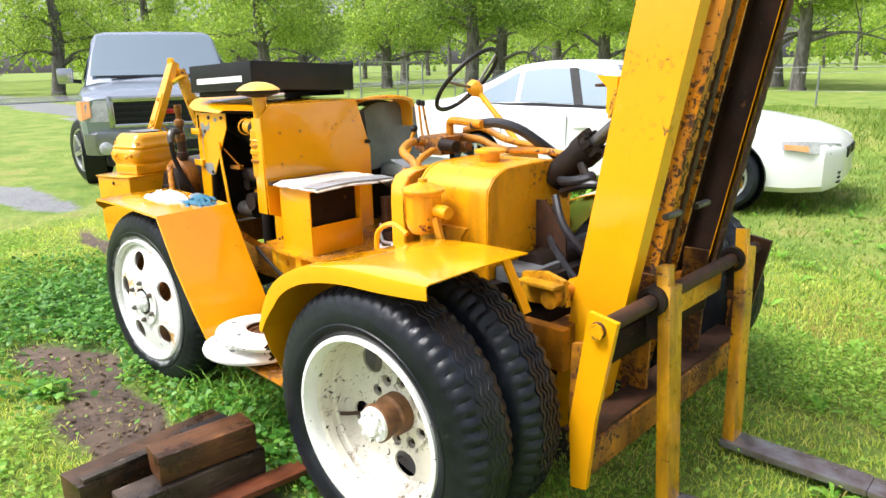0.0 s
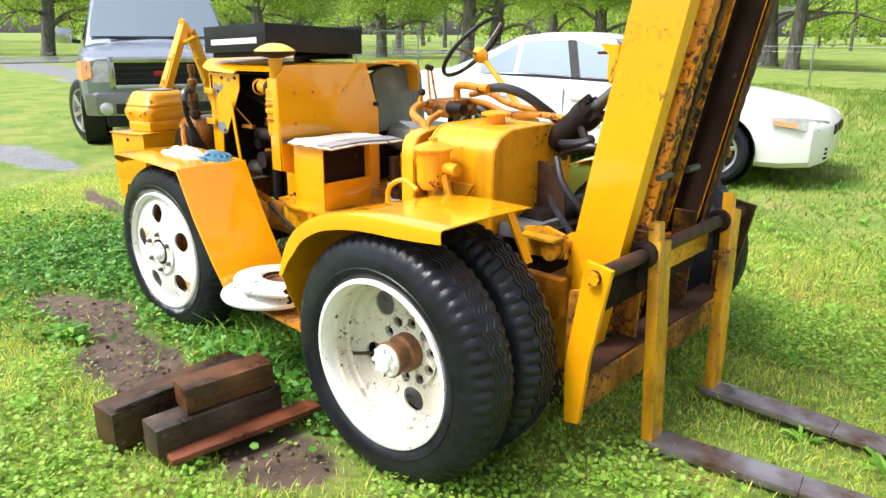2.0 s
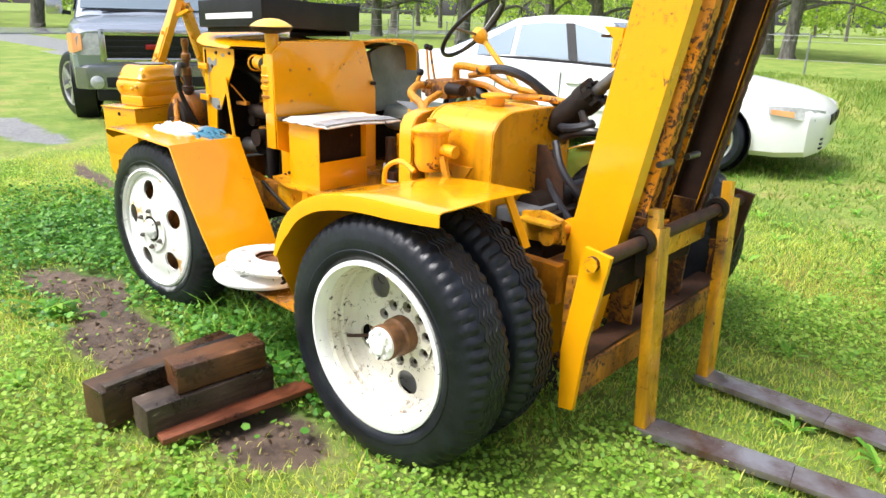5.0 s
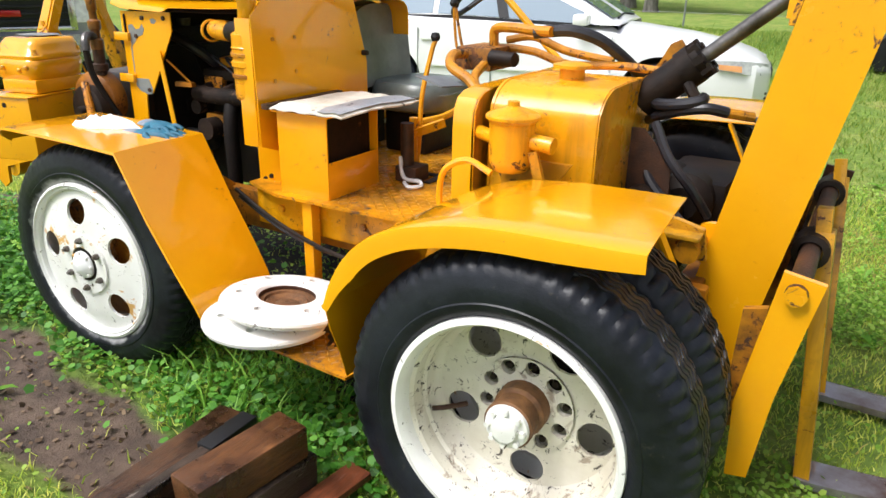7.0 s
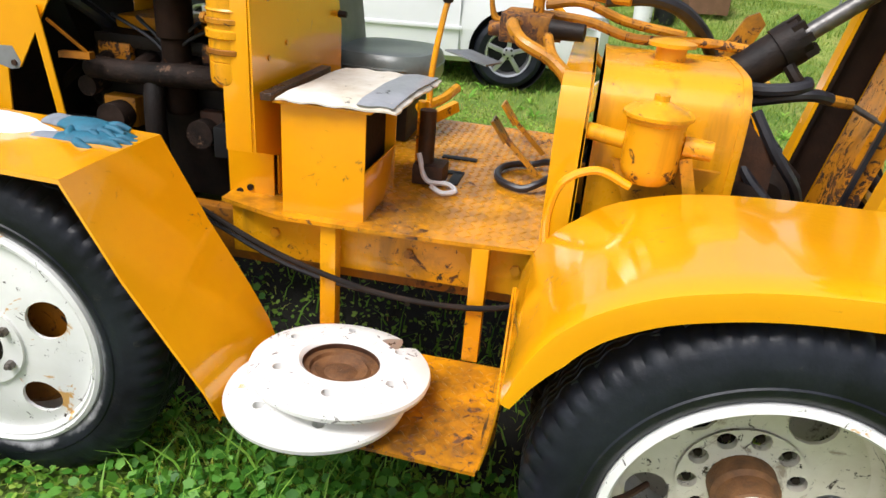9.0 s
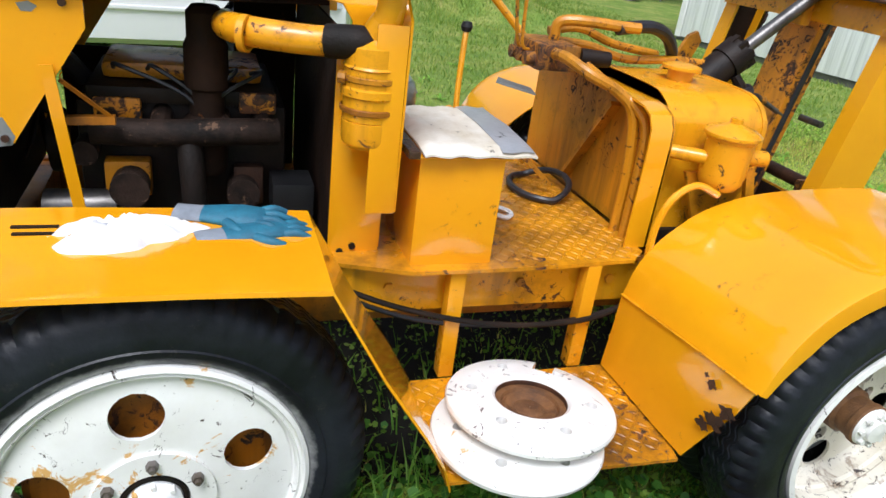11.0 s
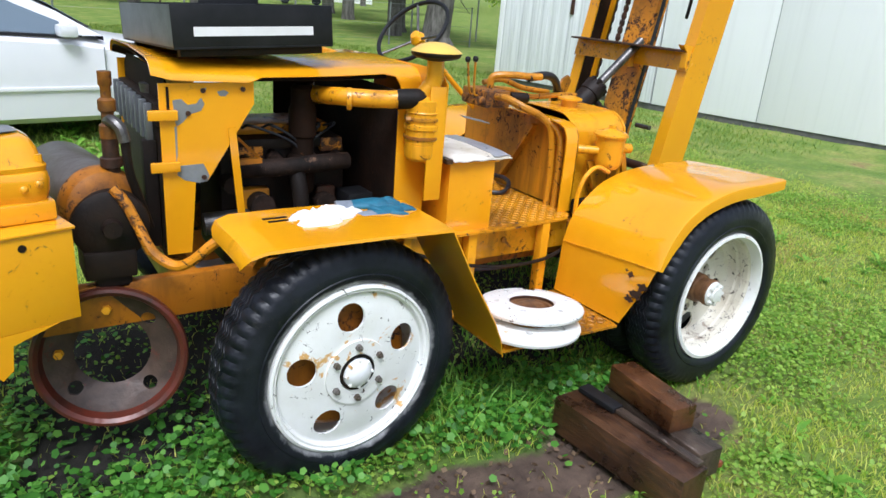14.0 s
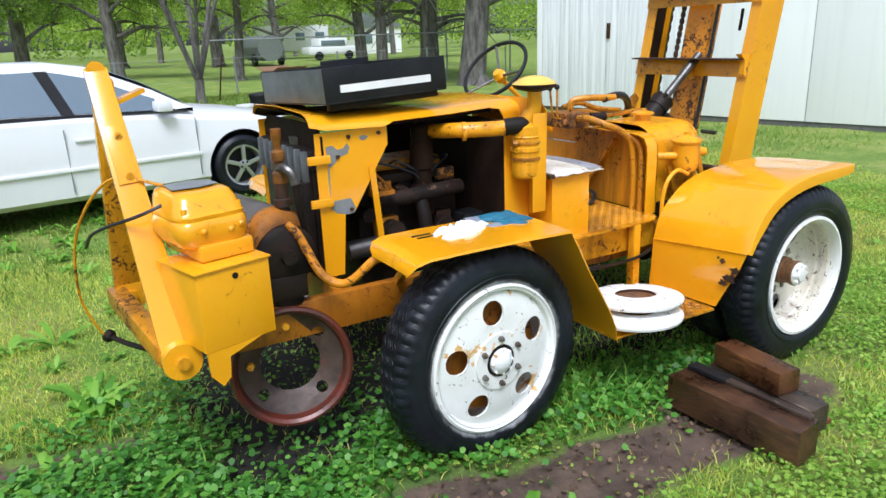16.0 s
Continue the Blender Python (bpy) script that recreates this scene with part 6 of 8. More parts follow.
# steering
sc, hub_c = Vector((-1.03, 1.66, 1.745)), Vector((-0.985, 1.70, 1.655))
axis_s = Vector((-0.52, -0.12, 0.50)).normalized()
ms = Matrix.Translation(sc) @ axis_s.to_track_quat("Z", "X").to_matrix().to_4x4()
bm = B()
n = 56
rings = []
for k in range(n):
    t = 2 * math.pi * k / n
    u = Vector((math.cos(t), math.sin(t), 0))
    rings.append([bm.verts.new(ms @ (u * (0.25 + 0.014 * math.cos(p)) + Vector((0, 0, 0.014 * math.sin(p))))) for p in (2 * math.pi * j / 8 for j in range(8))])
for k in range(n):
    for j in range(8):
        bm.faces.new((rings[k][j], rings[(k + 1) % n][j], rings[(k + 1) % n][(j + 1) % 8], rings[k][(j + 1) % 8]))
swheel = part("steering_wheel", bm, M_PLAST, lift, "thin black steering wheel")
for k in range(3):
    t = 2 * math.pi * k / 3 + 0.5
    bm = B()
    tube(bm, [ms @ Vector((0, 0, -0.07)), ms @ Vector((0.11 * math.cos(t), 0.11 * math.sin(t), -0.04)), ms @ Vector((0.245 * math.cos(t), 0.245 * math.sin(t), 0))], 0.009, 8)
    part("spoke", bm, M_STEEL, swheel)
bm = B()
lathe(bm, [(0.001, -0.02), (0.03, -0.025), (0.05, -0.06), (0.045, -0.1), (0.02, -0.13), (0.001, -0.13)], ms, 20)
part("hub", bm, M_YEL, swheel, "yellow steering hub")
bm = B()
tube(bm, [ms @ Vector((0, 0, -0.1)), (-0.55, 1.66, 1.30), (-0.35, 1.62, 1.1)], 0.018, 10)
part("column", bm, M_YEL, swheel)

# seat
bm = B()
rows = []
for r, z in ((0.5, 1.055), (0.86, 1.055), (0.95, 1.07), (1.0, 1.10), (1.0, 1.15), (0.97, 1.185), (0.90, 1.205), (0.75, 1.212), (0.45, 1.208), (0.02, 1.204)):
    ring = []
    for k in range(48):
        a = 2 * math.pi * k / 48
        q = (abs(math.cos(a)) ** 3.2 + abs(math.sin(a)) ** 3.2) ** (-1 / 3.2)
        ring.append((-1.42 + 0.235 * r * q * math.cos(a), 1.63 + 0.27 * r * q * math.sin(a), z))
    rows.append(ring + ring[:1])
g = [[bm.verts.new(p) for p in ring[:-1]] for ring in rows]
for a, b in zip(g, g[1:]):
    for k in range(48):
        bm.faces.new((a[k], a[(k + 1) % 48], b[(k + 1) % 48], b[k]))
bm.faces.new(g[0])
bm.faces.new(g[-1])
seat = part("seat_cushion", bm, M_VINYL, lift, "dark grey-green vinyl seat")
bm = B()
tube(bm, [ring_p for ring_p in rows[4][::4] + rows[4][:1]], 0.006, 6, 2)
part("piping", bm, M_VINYL, seat)
bm = B()
sheet(bm, [[(-1.625 - 0.05 * t - 0.03 * (1 - (2 * v - 1) ** 2), 1.30 + 0.48 * v, 1.17 + 0.43 * t - 0.05 * t * t * abs(2 * v - 1) ** 3) for v in (0.0, 0.06, 0.2, 0.4, 0.6, 0.8, 0.94, 1.0)] for t in (0.0, 0.1, 0.4, 0.7, 0.9, 0.97, 1.0)], 0.05)
part("backrest", bm, M_VINYL, seat)
bm = B()
tube(bm, [(-1.645, 1.27, 1.05), (-1.675, 1.27, 1.53), (-1.69, 1.32, 1.615), (-1.705, 1.54, 1.635), (-1.69, 1.76, 1.615), (-1.675, 1.81, 1.53), (-1.645, 1.81, 1.05)], 0.014, 8)
part("back_rail", bm, M_YELW, seat)
bm = B()
box(bm, (-1.55, 1.45, 0.82), (-1.28, 1.82, 1.055), 0.02)
part("pedestal", bm, M_OIL, seat)
bm = B()
tube(bm, [(-1.16, 1.16, 1.06), (-1.10, 1.30, 1.07), (-1.06, 1.42, 1.10)], 0.02, 8)
part("seat_strut", bm, M_YELW, seat)
bm = B()
tube(bm, [(-1.12, 1.12, 0.84), (-1.115, 1.14, 1.0), (-1.12, 1.17, 1.2), (-1.10, 1.22, 1.40), (-1.09, 1.24, 1.46)], 0.012, 8)
bl = part("brake_lever", bm, M_YELW, lift)
bm = B()
lathe(bm, [(0.001, -0.022), (0.018, -0.018), (0.024, 0.0), (0.018, 0.018), (0.001, 0.022)], at(Matrix(), -1.09, 1.24, 1.475), 14)
part("knob", bm, M_PLAST, bl, "black ball knob")
bm = B()
bar(bm, (-1.13, 1.08, 1.02), (-1.02, 1.22, 1.07), 0.03, 0.04)
cyl(bm, (-1.13, 1.11, 0.78), (-1.13, 1.11, 1.1), 0.022, seg=10)
part("lever_bracket", bm, M_YELW, bl)
bm = B()
box(bm, (-1.12, 0.93, 0.822), (-1.0, 1.05, 0.9), 0.01)
cyl(bm, (-1.08, 0.98, 0.9), (-1.08, 0.98, 1.1), 0.032, seg=12)
part("floor_valve", bm, M_RUST, lift)
bm = B()
tube(bm, [(-1.03, 0.88, 0.84), (-0.98, 0.84, 0.835), (-0.94, 0.88, 0.835), (-0.98, 0.93, 0.84), (-1.06, 0.92, 0.85), (-1.10, 0.95, 0.94)], 0.010, 6)
part("white_wire", bm, M_TAPE, lift)
for y in (1.12, 1.42):
    bm = B()
    bar(bm, (-0.66, y, 0.86), (-0.82, y + 0.03, 1.0), 0.02, 0.012, (0, 1, 0.04))
    bar(bm, (-0.80, y + 0.05, 0.97), (-0.86, y + 0.05, 1.05), 0.10, 0.012, (1, 0, 0.54))
    part("pedal", bm, M_YELG, lift)
bm = B()
line = [(-0.70 + 0.12 * math.cos(t), 1.16 + 0.16 * math.sin(t), 0.84 + 0.05 * max(0, math.cos(t))) for t in (2 * math.pi * k / 12 for k in range(12))]
tube(bm, line + [line[0]], 0.014, 8)
part("strap_loop", bm, M_HOSE, lift, "black strap looped on the deck")

# mast
LEAN_T = math.tan(radians(11.0))


def mx(x, z):
    return x + (z - 1.0) * LEAN_T


def mast_bar(y0, y1, xa, xb, z0, z1, material, name, label="", parent=None):
    bm = B()
    plate(bm, [(mx(xa, z0), z0), (mx(xb, z0), z0), (mx(xb, z1), z1), (mx(xa, z1), z1)], y1 - y0, at(XZ, 0, y1, 0))
    return part(name, bm, material, parent or lift, label)


TOP = 2.75
for y0, s, front in ((0.74, 1, 0.65), (1.80, -1, 0.60)):
    a, b = sorted((y0, y0 + 0.014 * s))
    web = mast_bar(a, b, 0.404, front, 0.22, TOP, M_YELM, "mast_channel", "outer mast channel, chipped yellow")
    for xa, xb in ((0.404, 0.42), (front - 0.016, front)):
        a, b = sorted((y0 + 0.014 * s, y0 + 0.085 * s))
        mast_bar(a, b, xa, xb, 0.22, TOP, M_YELM, "flange", "", web)
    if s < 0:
        inner = mast_bar(y0 - 0.034, y0 - 0.018, 0.424, 0.582, 0.2, TOP - 0.1, M_GRIME_SHADE, "inner_channel", "dark inside of the far channel")
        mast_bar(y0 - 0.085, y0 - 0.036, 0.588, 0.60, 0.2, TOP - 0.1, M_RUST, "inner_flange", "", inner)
        mast_bar(y0 - 0.085, y0 - 0.036, 0.424, 0.438, 0.2, TOP - 0.1, M_GRIME_SHADE, "inner_flange", "", inner)
    else:
        inner = mast_bar(1.19, 1.42, 0.455, 0.52, 0.3, TOP - 0.1, M_MAST, "centre_beam", "rust-streaked orange beam between the channels")
        mast_bar(1.19, 1.206, 0.52, 0.55, 0.3, TOP - 0.1, M_MAST, "beam_lip", "", inner)
        mast_bar(1.404, 1.42, 0.52, 0.55, 0.3, TOP - 0.1, M_MAST, "beam_lip", "", inner)
    yc = 1.265 if s > 0 else y0 - 0.06
    xc = 0.565 if s > 0 else 0.615
    chain = None
    for k in range(54):
        z = 0.42 + 0.041 * k
        bm = B()
        x = mx(xc, z)
        box(bm, (-0.009, -0.016 if k % 2 else -0.024, -0.026), (0.009, 0.016 if k % 2 else 0.024, 0.026), 0.006, pose(x, yc, z, 0, 11, 0))
        if chain is None:
            chain = part("lift_chain", bm, M_RUST, lift, "rusty leaf chain")
            part("anchor", box(B(), (x - 0.03, yc - 0.03, 0.36), (x + 0.03, yc + 0.03, 0.41), 0.006), M_OIL, chain)
        else:
            part("link", bm, M_RUST, chain)
for z, h in ((1.685, 0.06), (2.19, 0.05), (2.72, 0.06)):
    xb = mast_bar(0.74, 1.80, 0.386, 0.402, z - h, z + h, M_YELW, "crossbar", "rust-spotted mast crossbar")
    bm = B()
    box(bm, (mx(0.30, z), 0.76, z + h), (mx(0.40, z), 1.78, z + h + 0.012), 0.003)
    part("crossbar_flange", bm, M_RUST, xb)
mast_bar(1.155, 1.172, 0.47, 0.488, 0.6, TOP - 0.2, M_HOSE, "mast_hose")
for y, s in ((1.00, 1), (1.30, 1)):
    bm = B()
    cyl(bm, (mx(0.59, 1.19), y + 0.05, 1.19), (mx(0.59, 1.19), y + 0.18, 1.19), 0.016, seg=12)
    part("mast_pin", bm, M_STEEL, lift)
bm = B()
for k in range(20):
    z = 1.68 + 0.05 * k
    lathe(bm, [(0.012, -0.026), (0.019, -0.01), (0.019, 0.01), (0.012, 0.026)], at(Matrix(), mx(0.46, z), 1.475, z), 8)
part("hoist_chain", bm, M_RUST, lift, "hanging hoist chain")
bm = B()
tube(bm, [(mx(0.5, 2.1), 0.96, 2.1), (mx(0.5, 2.0), 0.955, 2.0), (mx(0.49, 1.97), 0.95, 1.95)], 0.012, 6)
part("hook", bm, M_OIL, lift)
bm = B()
box(bm, (mx(0.33, 1.66), 1.19, 1.60), (mx(0.38, 1.66), 1.27, 1.72), 0.008)
part("rod_clevis", bm, M_YELG, lift)
bm = B()
plate(bm, [(0.45, 1.79), (0.545, 1.785), (0.53, 1.64), (0.497, 1.645), (0.498, 1.745), (0.475, 1.765)], 0.045, at(XZ, 0, 0.79, 0))
part("mast_bracket", bm, M_YEL, lift)

# trunnion
bm = B()
plate(bm, [(0.15, 0.81), (0.15, 0.945), (0.27, 0.965), (0.37, 0.94), (0.39, 0.83)], 0.03, at(XZ, 0, 0.70, 0))
tr = part("trunnion_bracket", bm, M_FORK, lift, "yellow mast pivot bracket")
bm = B()
cyl(bm, (0.33, 0.62, 0.865), (0.33, 0.80, 0.865), 0.042, seg=16)
part("pivot_pin", bm, M_YELG, tr)
bm = B()
lathe(bm, [(0.001, -0.014), (0.08, -0.014), (0.08, 0.014), (0.001, 0.014)], pose(0.385, 0.785, 0.86, 90, 0, 0), 28)
part("pivot_plate", bm, M_YEL, tr)
bm = B()
box(bm, (0.17, 0.60, 0.915), (0.37, 0.72, 0.93), 0.003)
part("shelf", bm, M_FORK, tr)

# carriage and forks
bm = B()
cyl(bm, (0.70, 0.39, 0.885), (0.70, 2.02, 0.885), 0.033, seg=16)
part("fork_shaft", bm, M_RUST, lift, "rusty steel fork shaft")
for y in (0.42, 1.98):
    bm = B()
    plate(bm, [(0.655, 0.945), (0.775, 0.925), (0.70, 0.52), (0.668, 0.20), (0.60, 0.188), (0.585, 0.47)], 0.026, at(XZ, 0, y + 0.013, 0))
    arm = part("carriage_arm", bm, M_YEL if y < 1 else M_RUST, lift, "tapered side arm of the carriage")
    bm = B()
    cyl(bm, (0.70, y - 0.04, 0.885), (0.70, y - 0.01, 0.885), 0.034, 0.03, 8)
    part("shaft_bolt", bm, M_YELW, arm)
    bm = B()
    plate(bm, [(0.56, 0.78), (0.63, 0.80), (0.60, 0.35), (0.55, 0.35)], 0.03, at(XZ, 0, y + 0.06, 0))
    part("inner_plate", bm, M_CARR, arm)
bm = B()
bar(bm, (0.645, 0.435, 0.33), (0.645, 1.967, 0.33), 0.07, 0.14, bevel=0.006)
cb = part("carriage_bar", bm, M_CARR, lift, "rusty lower carriage bar")
bm = B()
bar(bm, (0.60, 0.435, 0.408), (0.60, 1.967, 0.408), 0.13, 0.014)
part("bar_flange", bm, M_RUST, cb)
for y in (0.98, 1.52):
    bm = B()
    plate(bm, [(0.52, 0.95), (0.64, 0.95), (0.62, 0.28), (0.50, 0.28)], 0.02, at(XZ, 0, y, 0))
    part("carriage_plate", bm, M_CARR, cb)
bm = B()
plate(bm, [(0.62, 0.70), (0.64, 0.82), (0.66, 0.82), (0.64, 0.66), (0.62, 0.66)], 1.0, at(XZ, 0, 1.5, 0))
part("carriage_back", bm, M_GRIME_SHADE, cb)
for y0, y1, z0, z1, mt in ((0.45, 0.83, 0.70, 0.80, M_GRIME_SHADE), (0.96, 1.62, 0.73, 0.83, M_FORK)):
    bm = B()
    box(bm, (0.655, y0, z0), (0.668, y1, z1), 0.003)
    part("shaft_plate", bm, mt, cb, "grimy plate under the fork shaft")


def fork(yt, yb, tip):
    bm = B()
    bar(bm, (0.735, yt, 0.945), (0.835, yb, 0.0), 0.115, 0.055, (1, 0, 0), 0.006)
    up = part("fork_upright", bm, M_FORK, lift, "worn yellow fork upright")
    bm = B()
    bar(bm, (0.715, yt - 0.015, 1.03), (0.78, (yt + yb) / 2, 0.5), 0.065, 0.05, (1, 0, 0), 0.005)
    part("fork_tongue", bm, M_FORK, up)
    bm = B()
    lathe(bm, [(0.04, -0.05), (0.062, -0.045), (0.062, 0.075), (0.04, 0.08)], pose(0.70, yt - 0.02, 0.885, 90, 0, 0), 18)
    bar(bm, (0.69, yt - 0.035, 0.88), (0.705, yt - 0.04, 0.72), 0.085, 0.05, (1, 0, 0), 0.01)
    part("fork_eye", bm, M_OIL, up)
    bm = B()
    bar(bm, (0.80, yb, 0.018), (tip[0] * 0.4 + 0.48, yb * 0.6 + tip[1] * 0.4, 0.012), 0.15, 0.035, bevel=0.006)
    bar(bm, (tip[0] * 0.4 + 0.48, yb * 0.6 + tip[1] * 0.4, 0.012), (tip[0], tip[1], -0.005), 0.15, 0.026, bevel=0.006)
    part("fork_blade", bm, M_WET, up, "rusty wet steel fork blade lying in the grass")


fork(0.905, 0.80, (2.45, 1.07))
fork(1.74, 1.49, (2.4, 1.52))

# rear: winch case, gear housing, motor, pump and crane legs
m4 = pose(-3.165, 0.365, 0, 0, 0, 15)
bm = B()
box(bm, (-0.345, 0, 0.735), (0, 0.33, 1.085), 0.006, m4)
case = part("winch_case", bm, M_YEL, lift, "square yellow steel case")
bm = B()
box(bm, (-0.355, -0.008, 1.087), (0.008, 0.34, 1.097), 0.003, m4)
part("lid", bm, M_YEL, case)
bm = B()
cyl(bm, m4 @ Vector((-0.17, -0.001, 1.045)), m4 @ Vector((-0.17, -0.004, 1.045)), 0.014, seg=14)
part("keyhole", bm, M_OIL, case)
bm = B()
plate(bm, [(-0.335, 0.735), (-0.33, 0.62), (-0.285, 0.565), (-0.248, 0.595), (-0.238, 0.69), (-0.08, 0.735)], 0.02, m4 @ at(XZ, 0, 0.02, 0))
part("case_bracket", bm, M_YEL, case)
m5 = pose(-3.385, 0.60, 0, 0, 0, 12)


def lump(bm, rings, m, power=4.2, seg=44):
    """Rounded-square rings (centre x, y, half sizes, height) skinned into one cast body."""
    rows = []
    for cx, cy, hx, hy, z in rings:
        row = []
        for k in range(seg):
            a = 2 * math.pi * k / seg
            q = (abs(math.cos(a)) ** power + abs(math.sin(a)) ** power) ** (-1 / power)
            p = Vector((cx + hx * q * math.cos(a), cy + hy * q * math.sin(a), z))
            row.append(bm.verts.new(m @ (p + Vector(noise.noise_vector(p * 9)) * 0.006)))
        rows.append(row)
    for a, b in zip(rows, rows[1:]):
        for k in range(seg):
            bm.faces.new((a[k], a[(k + 1) % seg], b[(k + 1) % seg], b[k]))
    bm.faces.new(rows[0][::-1])
    bm.faces.new(rows[-1])
    return bm


gear = part("gear_housing", lump(B(), [(-0.005, 0, 0.13, 0.16, 1.15), (-0.005, 0, 0.15, 0.18, 1.175), (-0.008, 0, 0.162, 0.19, 1.21), (-0.008, 0, 0.165, 0.192, 1.25), (-0.005, 0, 0.158, 0.186, 1.275), (-0.005, 0, 0.152, 0.18, 1.282)], m5, 6.0), M_YEL, lift, "rounded cast yellow winch gear housing", 50)
part("base_flange", box(B(), (-0.10, -0.19, 1.099), (0.15, 0.20, 1.175), 0.014, m5), M_YEL, gear)
part("top_cover", lump(B(), [(-0.005, 0.01, 0.158, 0.186, 1.283), (-0.005, 0.01, 0.16, 0.188, 1.30), (-0.005, 0.015, 0.148, 0.175, 1.315), (-0.005, 0.02, 0.142, 0.165, 1.355), (-0.005, 0.03, 0.128, 0.145, 1.385), (-0.005, 0.03, 0.11, 0.125, 1.392)], m5, 6.0), M_YEL, gear, "", 50)
for x, z in ((-0.07, 1.235), (0.05, 1.225), (0.10, 1.24)):
    bm = B()
    lathe(bm, [(0.014, -0.01), (0.014, 0.008), (0.008, 0.014), (0.001, 0.016)], m5 @ pose(x, -0.19, z, 90, 0, 0), 12)
    part("boss", bm, M_YELW, gear)
bm = B()
plate(bm, [(-0.13, -0.06), (-0.02, -0.085), (0.08, -0.06), (0.085, 0.05), (0.02, 0.10), (-0.11, 0.09)], 0.002, m5 @ at(Matrix(), 0.01, 0.03, 1.4005))
part("bare_patch", bm, M_PRIMER, gear, "bare grey patch")
for x, y in ((-0.125, -0.14), (0.12, -0.14), (0.125, 0.16)):
    bm = B()
    cyl(bm, m5 @ Vector((x, y, 1.29)), m5 @ Vector((x, y, 1.335)), 0.016, 0.013, 8)
    part("bolt", bm, M_YEL, gear)
bm = B()
lathe(bm, [(0.001, 0.36), (0.06, 0.36), (0.14, 0.33), (0.158, 0.29), (0.158, -0.26), (0.14, -0.3), (0.001, -0.3)], pose(-3.07, 1.0, 1.06, 90, 0, 10), 32)
motor = part("winch_motor", bm, M_DRUM, lift, "stained grey steel motor drum")
bm = B()
lathe(bm, [(0.001, 0.07), (0.035, 0.07), (0.04, 0.03), (0.12, 0.025), (0.146, 0.012), (0.15, -0.01), (0.15, -0.05), (0.13, -0.07)], pose(-3.005, 0.615, 1.0, 90, 0, -2), 32)
part("end_plate", bm, M_OIL, motor, "black greasy end plate")
bm = B()
lathe(bm, [(0.001, 0.372), (0.05, 0.372), (0.11, 0.368), (0.15, 0.345), (0.164, 0.31), (0.164, 0.27), (0.16, 0.265)], pose(-3.07, 1.0, 1.06, 90, 0, 10), 32)
part("end_cap", bm, M_RAIL, motor, "grimy orange end cap")
bm = B()
box(bm, (-3.12, 0.58, 0.78), (-2.92, 0.78, 0.90), 0.015)
box(bm, (-3.08, 0.60, 0.72), (-2.94, 0.74, 0.80), 0.015)
part("pump", bm, M_OIL, motor, "oily hydraulic pump")
bm = B()
tube(bm, [(-2.99, 0.60, 1.16), (-2.95, 0.58, 1.10), (-2.91, 0.56, 1.0), (-2.87, 0.52, 0.90), (-2.80, 0.47, 0.85), (-2.74, 0.42, 0.88), (-2.66, 0.37, 0.965), (-2.60, 0.36, 0.98)], 0.022, 10)
part("suction_hose", bm, M_MAST, lift, "paint-splashed yellow hose")
bm = B()
lathe(bm, [(0.001, 1.60), (0.026, 1.60), (0.026, 1.55), (0.02, 1.54), (0.02, 1.50), (0.034, 1.49), (0.034, 1.45), (0.024, 1.44), (0.024, 1.40), (0.036, 1.39), (0.036, 1.34)], at(Matrix(), -2.97, 0.70, 0), 12)
stack = part("pipe_fitting", bm, M_RAIL, lift, "stack of rusty pipe fittings")
bm = B()
cyl(bm, (-2.97, 0.70, 1.0), (-2.97, 0.70, 1.345), 0.032, seg=14)
lathe(bm, [(0.034, 1.22), (0.043, 1.225), (0.043, 1.26), (0.034, 1.265)], at(Matrix(), -2.97, 0.70, 0), 14)
part("lower_pipe", bm, M_RUST, stack, "dark rusty pipe")
bm = B()
tube(bm, [(-2.97, 0.69, 1.41), (-2.96, 0.64, 1.415), (-2.94, 0.61, 1.39), (-2.93, 0.60, 1.34)], 0.024, 10)
part("elbow", bm, M_STEEL, stack, "grey pipe elbow")
bm = B()
tube(bm, [(-2.93, 0.60, 1.35), (-2.92, 0.61, 1.22), (-2.88, 0.65, 1.08), (-2.84, 0.70, 0.95)], 0.018, 8)
part("hose", bm, M_OILR, stack)

mw = pose(-3.06, 0.53, 0.45, 90, 0, -12) @ pose(0, 0, 0, -8, 0, 0)
bm = B()
lathe(bm, [(0.275, -0.10), (0.29, -0.09), (0.298, -0.045), (0.306, -0.010), (0.300, 0.010), (0.286, 0.014), (0.270, 0.002), (0.262, -0.025), (0.258, -0.04)], mw, 56)
cw = part("cable_wheel", bm, M_REDW, lift, "red rusty wheel rim hung under the winch")
bm = B()
holed_disc(bm, 0.152, 0.26, 4, 0.206, 0.03, -0.04, -0.055, mw, 0.75, lambda r: -0.5 * (0.26 - r))
part("disc", bm, M_REDD, cw, "brown rusted wheel disc with a wide opening")
for k in (1, 3):
    a = 0.9 + k * math.pi / 4 * 0.9
    bm = B()
    cyl(bm, mw @ Vector((0.20 * math.cos(a), 0.20 * math.sin(a), -0.045)), mw @ Vector((0.20 * math.cos(a), 0.20 * math.sin(a), -0.02)), 0.022, 0.018, 6)
    part("bolt", bm, M_YELW, cw)
bm = B()
cyl(bm, (-3.02, 0.72, 0.62), (-3.0, 1.3, 0.62), 0.035)
part("stub_axle", bm, M_OIL, cw)


